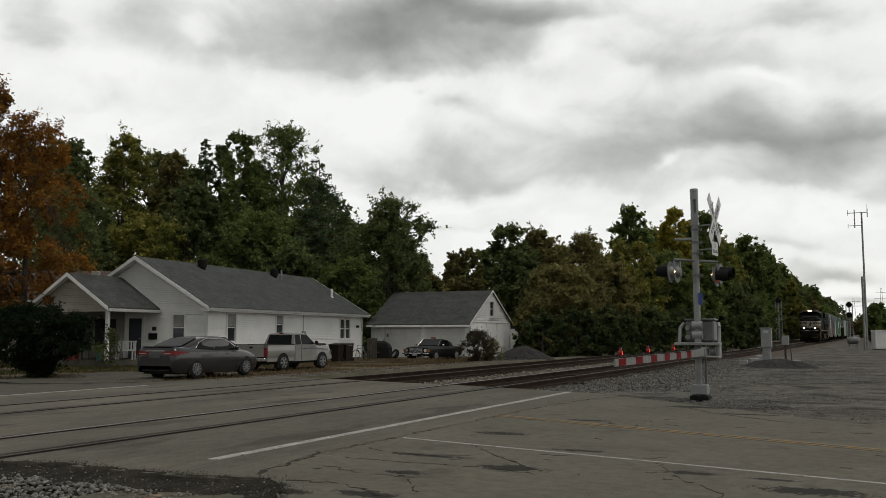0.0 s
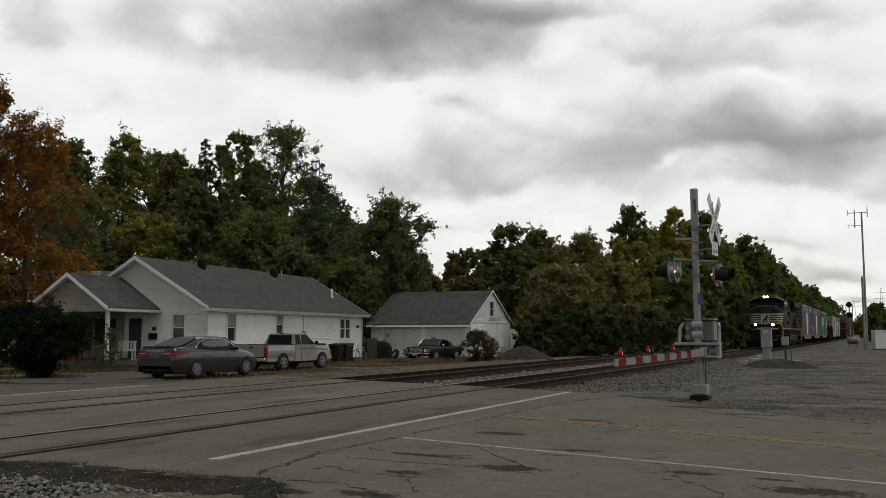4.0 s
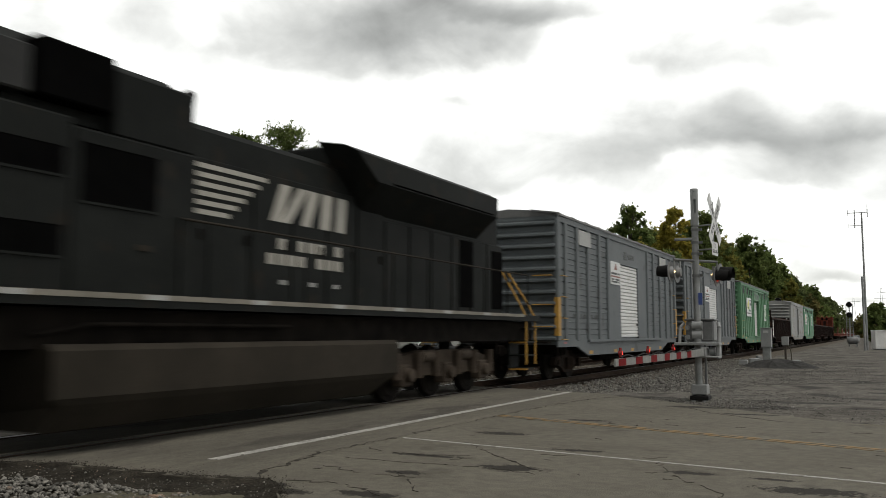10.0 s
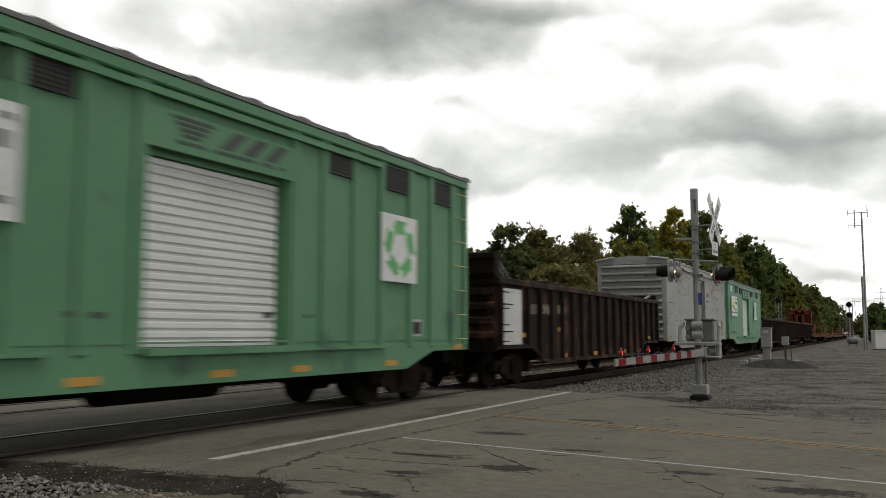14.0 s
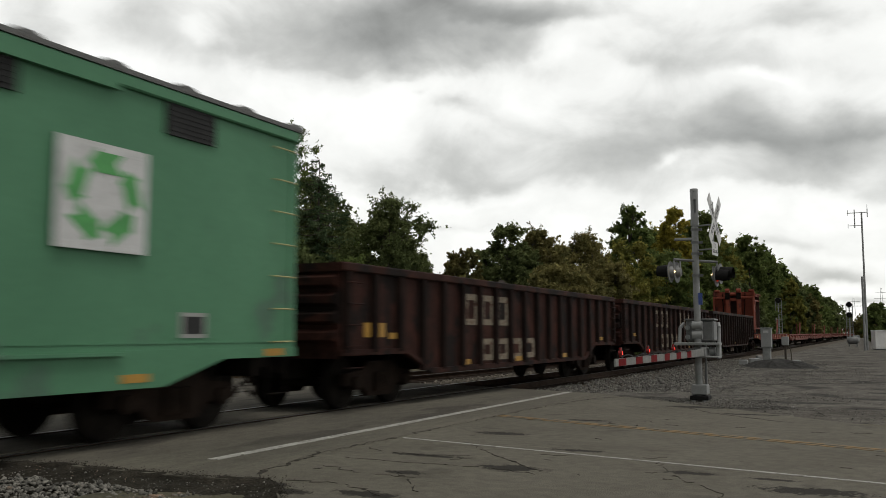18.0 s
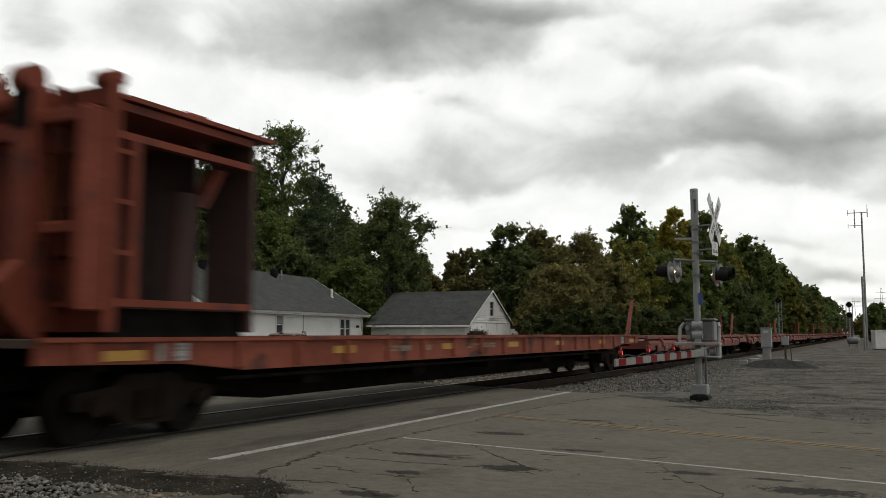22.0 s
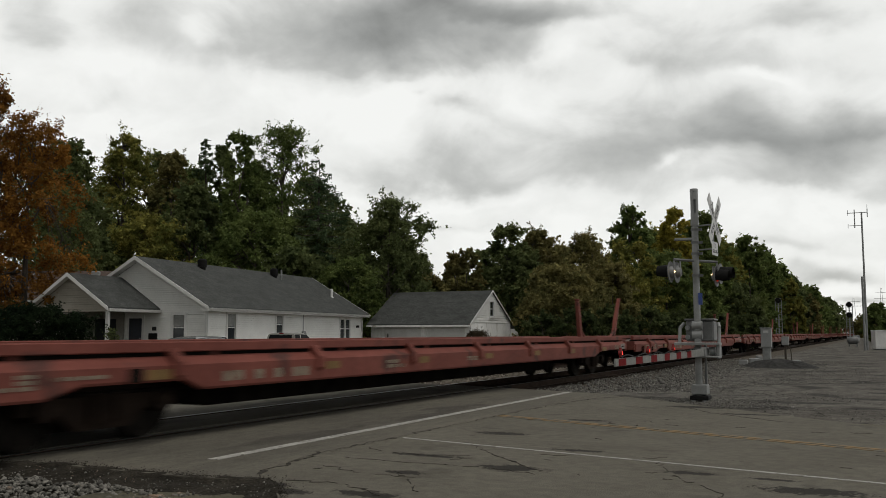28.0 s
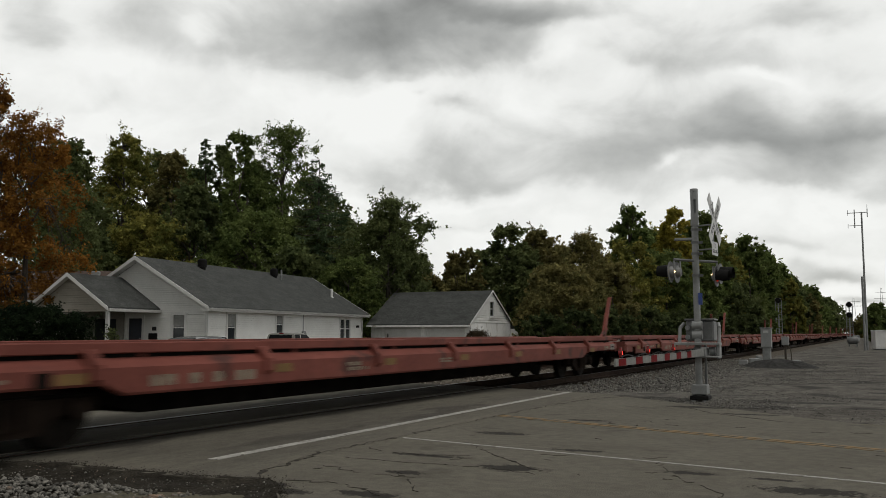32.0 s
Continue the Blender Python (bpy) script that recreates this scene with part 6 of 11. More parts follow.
def wayside():
    # relay cabinet on a post
    x, y = spot_at(1356, 43.0)
    c = thing("relay_cabinet", pose(x, y, gz(x, y)), "pale grey relay cabinet on a pedestal in dark gravel", "cabinet")
    part("cabinet", B1(-0.24, 0.24, -0.2, 0.2, 0.85, 1.75, bev=0.02), M["grey_paint"], c)
    part("lid", B1(-0.27, 0.27, -0.23, 0.23, 1.75, 1.80, bev=0.01), M["galv"], c)
    part("pedestal", B1(-0.18, 0.18, -0.15, 0.15, 0.0, 0.85, bev=0.02), M["grey_paint"], c)
    bm = B()
    loft(bm, [[(0.16 * math.cos(a) , d, 0.38 + 0.30 * math.sin(a)) for a in [2 * math.pi * i / 18 for i in range(18)]] for d in (-0.16, -0.24)], closed=True)
    part("meter_shell", bm, M["galv"], c, "oval meter cover")
    part("nameplate", B1(-0.12, 0.12, -0.206, -0.2, 1.55, 1.66), M["white_reflect"], c)
    part("bolt_rail", B1(-0.26, 0.26, -0.05, 0.05, 0.80, 0.86), M["grey_dark"], c)
    x, y = spot_at(1389, 45.0)
    c = thing("junction_box", pose(x, y, gz(x, y)), "grey junction box on a post beside the track", "cabinet")
    part("post", C1((0, 0, 0), (0, 0, 1.1), 0.06, 0.06, 10), M["bark"], c)
    part("box", B1(-0.17, 0.17, -0.1, 0.12, 0.92, 1.36, bev=0.02), M["grey_paint"], c)
    bm = B()
    tube(bm, [(0.1, 0, 0.92), (0.24, 0, 0.7), (0.28, 0, 0.3), (0.2, 0, 0.0)], 0.03, 6)
    part("cable", bm, M["dry_board"], c)
    for k, (xp, d, h, w) in enumerate(((1314, 42.0, 0.28, 0.2), (1334, 42.5, 0.34, 0.24), (1342, 43.0, 0.45, 0.12), (1404, 46, 0.15, 0.3))):
        x, y = spot_at(xp, d)
        c = thing("ground_box", pose(x, y, gz(x, y), 0, 0, 12 * k), "small grey track connection box in the ballast", "box", "track connection boxes")
        part("box", B1(-w, w, -0.15, 0.15, 0, h, bev=0.03), M["grey_paint"], c)
        part("cable", C1((w, 0, h * 0.5), (w + 0.25, 0.1, 0.02), 0.02, 0.02, 6), M["black_metal"], c)
    # block signals
    for side, (xq, yq, H, lamps) in enumerate(((-17.4, 181.0, 8.7, 1), (-5.2, 187.0, 7.9, 2))):
        c = thing("block_signal", pose(xq, yq, -0.4), "railway block signal with black heads on a galvanized lattice mast", "signal")
        part("mast", C1((0, 0, 0), (0, 0, H - 0.5), 0.12, 0.10, 10), M["galv"], c)
        for k in range(lamps):
            z = H - 0.7 - k * 2.0
            b = part("lamp_plate", C1((0, -0.12, z), (0, -0.16, z), 0.52, 0.52, 20), M["black_metal"], c, "round black signal head")
            part("hood", C1((0, -0.16, z), (0, -0.55, z), 0.18, 0.2, 12), M["black_metal"], b)
            part("lens", C1((0, -0.17, z), (0, -0.2, z), 0.14, 0.14, 12), M["red_dull"], b)
        bm = B()
        for s in (-0.55, 0.55):
            cyl(bm, (s, 0.25, 0.2), (s, 0.25, H - 0.6), 0.07, 0.07, 5)
        for k in range(int(H / 0.45)):
            cyl(bm, (-0.55, 0.25, 0.3 + k * 0.45), (0.55, 0.25, 0.3 + k * 0.45), 0.04, 0.04, 4)
        part("ladder", bm, M["galv"], c)
        for k in range(2):
            part("platform", B1(-0.7, 0.7, 0.1, 0.7, 1.6 + 2.4 * k, 1.66 + 2.4 * k), M["grey_dark"], c)
        part("base_case", B1(0.5, 1.6, -0.4, 0.4, 0, 1.3, bev=0.03), M["grey_paint"], c)
    # radio mast with antennas, and a shorter pole
    x, y = spot_at(1534, 78.0)
    c = thing("radio_mast", pose(x, y, gz(x, y)), "thin grey radio mast with branching antennas", "mast")
    part("pole", C1((0, 0, 0), (0, 0, 12.3), 0.10, 0.07, 10), M["galv"], c)
    part("antenna_arm", C1((-1.15, 0, 12.25), (0.5, 0, 12.25), 0.035, 0.035, 6), M["galv"], c)
    part("antenna_arm", C1((-1.15, 0, 11.1), (0.0, 0, 11.1), 0.03, 0.03, 6), M["galv"], c)
    for x_, za, zb_, r_ in ((-0.58, 10.9, 12.55, 0.045), (-1.12, 12.05, 12.5, 0.022), (-1.12, 10.9, 11.3, 0.022), (0.46, 11.8, 12.55, 0.04), (0.46, 12.55, 12.95, 0.02)):
        part("antenna_rod", C1((x_, 0, za), (x_, 0, zb_), r_, r_, 6), M["galv"], c)
    x, y = spot_at(1530, 76.5)
    c = thing("steel_pole", pose(x, y, gz(x, y)), "short plain grey steel pole beside the mast", "pole")
    part("shaft", C1((0, 0, 0), (0, 0, 6.4), 0.09, 0.09, 12), M["galv"], c)
    part("cap", C1((0, 0, 6.4), (0, 0, 6.45), 0.1, 0.06, 12), M["galv"], c)
    x, y = spot_at(1566, 80.0)
    c = thing("equipment_shed", pose(x, y, gz(x, y), 0, 0, 12), "white metal equipment cabinet on the gravel", "cabinet")
    part("body", B1(-1.0, 1.6, -0.8, 0.8, 0.12, 1.72, bev=0.03), M["white_paint"], c)
    part("roof", B1(-1.06, 1.66, -0.86, 0.86, 1.72, 1.80, bev=0.02), M["white_paint"], c)
    part("skid", B1(-0.9, 1.5, -0.7, 0.7, 0.0, 0.12), M["grey_dark"], c)
    for x_ in (-0.55, 0.5):
        part("door", B1(x_ - 0.42, x_ + 0.42, -0.82, -0.80, 0.25, 1.62), M["white_paint"], c)
    x, y = spot_at(1509, 100.0)
    c = thing("gas_tank", pose(x, y, gz(x, y)), "small round pale gas tank on the gravel", "tank")
    bm = B()
    n = 16
    loft(bm, [[(d, r * math.cos(2 * math.pi * i / n), 0.72 + r * math.sin(2 * math.pi * i / n)) for i in range(n)] for d, r in ((-0.62, 0.1), (-0.56, 0.32), (-0.42, 0.43), (0.42, 0.43), (0.56, 0.32), (0.62, 0.1))], closed=True)
    part("vessel", bm, M["grey_dark"], c)
    for s in (-0.4, 0.4):
        part("leg", B1(s - 0.08, s + 0.08, -0.3, 0.3, 0, 0.35), M["grey_dark"], c)
    # dark gravel round the cabinet
    bm = B()
    x, y = spot_at(1376, 39.5)
    cen = bm.verts.new((0, 0, 0.36))
    mid = [bm.verts.new((1.0 * math.cos(a), 1.1 * math.sin(a), 0.22 + 0.12 * noise.noise((3 * math.cos(a), 3 * math.sin(a), 4)))) for a in [2 * math.pi * k / 22 for k in range(22)]]
    ring = [bm.verts.new((1.75 * math.cos(a) * (1 + 0.2 * noise.noise((math.cos(a), math.sin(a), 0))), 2.0 * math.sin(a), -0.03)) for a in [2 * math.pi * k / 22 for k in range(22)]]
    for k in range(22):
        bm.faces.new((cen, mid[k], mid[(k + 1) % 22]))
        bm.faces.new((mid[k], ring[k], ring[(k + 1) % 22], mid[(k + 1) % 22]))
    tagged(part("gravel_patch", bm, M["dark_gravel"], None, "", pose(x, y, gz(x, y) + 0.05)), "patch of dark gravel round the cabinet", "gravel", kind="stuff")
    # distant pylons
    for xp, d, H in ((1513, 620, 26), (1563, 640, 34)):
        x, y = spot_at(xp, d)
        c = thing("pylon", pose(x, y, 0), "distant grey power pylon", "pylon")
        bm = B()
        for s in (-1, 1):
            cyl(bm, (s * 1.8, 0, 0), (s * 0.3, 0, H), 0.16, 0.12, 5)
        part("legs", bm, M["galv"], c)
        for z, w in ((H * 0.78, 5.0), (H * 0.9, 4.0)):
            part("crossarm", C1((-w, 0, z), (w, 0, z), 0.14, 0.14, 5), M["galv"], c)


wayside()


def verge():
    """Grass, weeds and fallen leaves on the far side."""
    rng = np.random.default_rng(21)

    def patch(name, label, n, xr, yr, hmin, hmax, material, cond=None, w=0.02):
        x = rng.uniform(*xr, n)
        y = rng.uniform(*yr, n)
        keep = np.array([noise.noise((a * 0.35, b * 0.35, 2.0)) > -0.12 for a, b in zip(x, y)])
        if cond:
            keep &= np.array([cond(a, b) for a, b in zip(x, y)])
        x, y = x[keep], y[keep]
        h = rng.uniform(hmin, hmax, len(x))
        z = np.array([gz(a, b) for a, b in zip(x, y)]) + h * 0.35
        nr = rng.normal(size=(len(x), 3)) * np.array([1, 1, 0.15])
        nr /= np.linalg.norm(nr, axis=1)[:, None]
        t = np.cross(nr, np.array([0, 0, 1.0]))
        t /= np.linalg.norm(t, axis=1)[:, None] + 1e-9
        c = np.stack([x, y, z], 1)
        up = np.stack([rng.normal(size=len(x)) * 0.25, rng.normal(size=len(x)) * 0.25, np.ones(len(x))], 1) * h[:, None]
        ww = t * w
        co = np.stack([c - ww - up * 0.4, c + ww - up * 0.4, c + up * 0.6 + ww * 0.3, c + up * 0.6 - ww * 0.3], 1).reshape(-1, 3)
        me = bpy.data.meshes.new(name)
        m = len(x)
        me.vertices.add(4 * m)
        me.vertices.foreach_set("co", co.ravel().astype(np.float32))
        me.loops.add(4 * m)
        me.loops.foreach_set("vertex_index", np.arange(4 * m, dtype=np.int32))
        me.polygons.add(m)
        me.polygons.foreach_set("loop_start", np.arange(0, 4 * m, 4, dtype=np.int32))
        me.update(calc_edges=True)
        me.materials.append(material)
        tagged(new(name, me), label, "grass", kind="stuff")
    lawn = lambda a, b: not (-30.5 < a < -21 and 19 < b < 26 + (a + 30) * 0.5) and b > 19.6 - 0.35 * (a + 26)
    patch("lawn_grass", "short green and tan lawn grass before the house", 42000, (-44, -26.5), (18, 36), 0.05, 0.13, M["grass"], lawn, 0.022)
    patch("verge_grass", "thin dry grass on the verge", 26000, (-29, -20.5), (21.5, 50), 0.03, 0.10, M["dry_grass"], None, 0.02)
    patch("verge_grass", "patchy green grass on the verge", 5000, (-31, -20.5), (34, 56), 0.04, 0.10, M["dry_grass"], None, 0.025)
    patch("weeds", "tangle of dry brown weeds by the track", 12000, (-25.5, -19.0), (43, 51.5), 0.08, 0.28, M["dry_grass"], lambda a, b: a > -24.5 or b < 46, 0.018)
    patch("weeds", "rank green weeds along the far track", 12000, (-22.5, -18.2), (56, 120), 0.12, 0.45, M["leaf_dark"], None, 0.05)
    patch("weeds", "rank olive weeds along the far track", 12000, (-24, -18.5), (60, 160), 0.3, 1.0, M["leaf_dark"], None, 0.08)
    # fallen leaves
    n = 5000
    x, y = rng.uniform(-40, -20, n), rng.uniform(19.5, 42, n)
    P = np.stack([x, y, np.array([gz(a, b) for a, b in zip(x, y)]) + 0.015], 1)
    nr = rng.normal(size=(n, 3)) * 0.25 + np.array([0, 0, 1.0])
    nr /= np.linalg.norm(nr, axis=1)[:, None]
    tagged(new("fallen_leaves", quads("fallen_leaves", P, rng.uniform(0.03, 0.07, n), nr, M["leaf_orange"], rng)), "scattered fallen brown leaves on the verge", "leaves", kind="stuff")


verge()
# ---- trees ----
VIEW_R, VIEW_F = Vector((math.cos(YAW), math.sin(YAW), 0)), Vector((-math.sin(YAW), math.cos(YAW), 0))


def spot(side, depth):
    """A place on the ground by its bearing (sideways per metre ahead) and distance ahead of the standpoint."""
    p = VIEW_F * depth + VIEW_R * (side * depth)
    return p.x, p.y


def limb(bm, a, b, r0, r1, rise, n=5, steps=3):
    """A limb that leaves a and bends up to b."""
    a, b = Vector(a), Vector(b)
    mid = (a + b) / 2 + Vector((0, 0, rise))
    pts = [a * (1 - t) ** 2 + mid * (2 * t * (1 - t)) + b * t * t for t in [i / steps for i in range(steps + 1)]]
    for i in range(steps):
        cyl(bm, pts[i], pts[i + 1], r0 + (r1 - r0) * i / steps, r0 + (r1 - r0) * (i + 1) / steps, n, caps=False)


def crown_limit(q, shape):
    """Half-width of a crown at the share q of its height."""
    if shape == "cone":
        return 1.0 - 0.88 * q
    if shape == "tall":
        return 0.88 * min(1.0, 0.45 + 2.2 * q) * (1.0 if q < 0.62 else 1.0 - 1.35 * (q - 0.62) ** 1.2)
    if shape == "egg":
        return 0.22 + 0.78 * smooth(0.0, 0.50, q) if q < 0.55 else math.sqrt(max(0.05, 1 - (1.9 * (q - 0.55)) ** 2))
    if shape == "broad":
        return min(1.0, 0.55 + 1.6 * q) * math.sqrt(max(0.05, 1 - 1.45 * max(0.0, q - 0.38) ** 2))
    return math.sqrt(max(0.04, 1 - (1.45 * q - 0.52) ** 2))


def tree(x, y, height, width, leaf, label, seed, base=0.15, leaves=5000, size=0.22, clumps=26, airy=0.0, shape="round", name="tree", trunk_r=None, category="tree", twigs=0):
    rng = np.random.default_rng(seed)
    z0 = gz(x, y) - 0.05
    far = y > 45
    t = thing(name, pose(x, y, z0, 0, 0, rng.uniform(0, 360)), label, category)
    H, R = height, width / 2
    r0 = trunk_r or 0.014 * H + 0.05
    bm = B()
    lean = rng.uniform(-0.035, 0.035, 2) * H
    top = 0.97 if shape in ("spruce", "cone") else 0.80

    def stem(k):
        return Vector((lean[0] * k * k, lean[1] * k * k, H * k))

    ks = [top * i / 6 for i in range(7)]
    for i in range(6):
        cyl(bm, stem(ks[i]), stem(ks[i + 1]), r0 * (1 - 0.155 * i), r0 * (1 - 0.155 * (i + 1)), 7, caps=False)
    n = int(leaves * 3.2)
    if shape == "spruce":
        # whorls of drooping branches, hung with needle sprays
        nb = 84
        q = np.sort(rng.random(nb)) ** 0.9
        zb = H * (base + (0.98 - base) * q)
        ln = (R * (1.02 - q) ** 0.85 + 0.35) * rng.uniform(0.62, 1.1, nb)
        az = np.arange(nb) * 2.399 + rng.uniform(-0.3, 0.3, nb)
        for k in range(nb):
            tip = Vector((math.cos(az[k]) * ln[k], math.sin(az[k]) * ln[k], zb[k] - 0.10 * ln[k]))
            limb(bm, stem(zb[k] / H), tip * 0.9 + stem(zb[k] / H) * 0.1, 0.035, 0.008, -0.12 * ln[k], 4)
        w = ln ** 1.1 + 0.25
        idx = rng.choice(nb, n, p=w / w.sum())
        s = rng.random(n) ** 0.65
        side = rng.normal(size=n) * 0.17 * (0.25 + ln[idx] * 0.5) * (1.15 - s)
        hang = rng.exponential(0.22, n) * (0.3 + 0.7 * s)
        ca, sa = np.cos(az[idx]), np.sin(az[idx])
        rad = ln[idx] * s * 1.03
        droop = -0.22 * ln[idx] * (s - s * s) * 2 - 0.10 * ln[idx] * s
        p = np.stack([ca * rad - sa * side, sa * rad + ca * side, zb[idx] + droop - hang], 1)
        p[:, :2] += np.array(lean) * (zb[idx] / H)[:, None] ** 2
        d = np.stack([ca, sa, np.full(n, 0.3)], 1)
        anchor = np.stack([ca * rad, sa * rad, zb[idx]], 1)
    else:
        # leafy clumps through the crown, most of them near its uneven outline
        nc = int(clumps * 6.5)
        # the clumps gather on a dozen boughs, with gaps between
        nb = 15
        bq, ba = (np.arange(nb) + rng.random(nb)) / nb, np.arange(nb) * 2.399 + rng.uniform(-0.5, 0.5, nb)
        bk = rng.integers(0, nb, nc)
        loose = rng.random(nc) < 0.30
        q = np.where(loose, rng.random(nc) ** 0.85, np.clip(bq[bk] ** 0.85 + rng.normal(size=nc) * 0.075, 0, 1))
        az = np.where(loose, rng.uniform(0, 6.283, nc), ba[bk] + rng.normal(size=nc) * 0.42)
        ph = rng.uniform(0, 6.283, 4)
        swell = 1 + 0.13 * np.sin(2 * az + ph[0] + 3 * q) + 0.11 * np.sin(3 * az - 6 * q + ph[1]) + 0.08 * np.sin(5 * az + 9 * q + ph[2])
        lim = R * np.array([crown_limit(v, shape) for v in q]) * swell
        rs = R * rng.uniform(0.07, 0.19, nc) * (0.75 if shape == "cone" else 1.0)
        rad = np.maximum(0.0, lim - rs * 1.1) * np.sqrt(rng.uniform(0.25 if not airy else 0.05, 1.0, nc))
        hz = H * (base + (1 - base) * q * (1 + 0.05 * np.sin(2 * az + ph[3])))
        cs = np.stack([rad * np.cos(az), rad * np.sin(az), np.minimum(hz, H - rs * 0.7)], 1)
        cs[:, :2] += np.outer((cs[:, 2] / H) ** 2, lean)
        # main limbs reach the middle of each bough; finer ones end in the clumps
        boughs = cs[rng.choice(nc, 11, replace=False)] * np.array([0.62, 0.62, 0.94])
        near = np.argmin(((cs[:, None, :] - boughs[None]) ** 2).sum(2), 1)
        for c in boughs:
            k0 = min(top * 0.94, max(0.05, (c[2] - 0.75 * math.hypot(c[0], c[1]) - 0.04 * H) / H))
            limb(bm, stem(k0), Vector(c), r0 * 0.45 * (1.15 - k0 * 0.7), r0 * 0.14, 0.05 * H * rng.uniform(-0.4, 0.4), 5)
        for k in range(0, nc, 2 if airy else 4):
            limb(bm, Vector(boughs[near[k]]), Vector(cs[k]), r0 * 0.10, r0 * 0.025, 0.03 * H * rng.uniform(-0.5, 0.5), 3, 2)
        w = rs ** 2
        idx = rng.choice(nc, n, p=w / w.sum())
        # each clump is a handful of leafy twigs that fan outwards
        out = cs - np.array([0, 0, H * (base + 0.38 * (1 - base))])
        out /= np.linalg.norm(out, axis=1)[:, None] + 1e-6
        T = 8
        tw = rng.normal(size=(nc, T, 3)) * 0.62 + out[:, None, :] * 0.7 + np.array([0, 0, 0.15])
        tw /= np.linalg.norm(tw, axis=2)[..., None]
        tl = rng.uniform(0.6, 1.6, (nc, T)) + (rng.random((nc, T)) < 0.16) * rng.uniform(0.5, 1.8, (nc, T))
        j = rng.integers(0, T, n)
        s = rng.random(n) ** 0.7
        fuzz = rng.normal(size=(n, 3)) * 0.30
        p = cs[idx] + (tw[idx, j] * (s * tl[idx, j])[:, None] + fuzz * (1.1 - 0.6 * s)[:, None]) * rs[idx][:, None]
        d = tw[idx, j]
        if airy:
            keep = rng.random(n) > airy * 0.30
            p, d = p[keep], d[keep]
        # the crown fills its height and width
        p[:, :2] *= R / np.quantile(np.hypot(p[:, 0], p[:, 1]), 0.965)
        zt = np.quantile(p[:, 2], 0.997)
        p[:, 2] += (H - zt) * np.clip(p[:, 2] / zt, 0, 1)
    for k in range(twigs):
        # bare dead twigs that rise out of the top
        a, e = rng.uniform(0, 6.283), rng.uniform(0.15, 0.65)
        b0 = Vector((math.cos(a) * R * e, math.sin(a) * R * e, H * rng.uniform(0.80, 0.93)))
        for q in range(3):
            b1 = b0 + Vector((math.cos(a) * rng.uniform(-0.2, 0.7), math.sin(a) * rng.uniform(-0.2, 0.7), rng.uniform(0.7, 1.7))) * (0.06 * H)
            limb(bm, b0, b1, 0.035, 0.010, 0.1, 3, 2)
    part("trunk", bm, M["bark"], t, "brown bark trunk and limbs")
    p[:, 2] = np.clip(p[:, 2], 0.12, None)
    nrm = d * 0.55 + rng.normal(size=p.shape) * 0.62 + np.array([0, 0, 0.42])
    nrm /= np.linalg.norm(nrm, axis=1)[:, None]
    sz = size * (0.53 if not far else 0.60) * rng.uniform(0.5, 1.3, len(p))
    me = quads("crown", p, sz, nrm, leaf, rng, 1.0, 3 if far else 4)
    cr = new("crown", me)
    cr.parent = t
    return t


def px(x):
    return (x - 784) / 1567.0


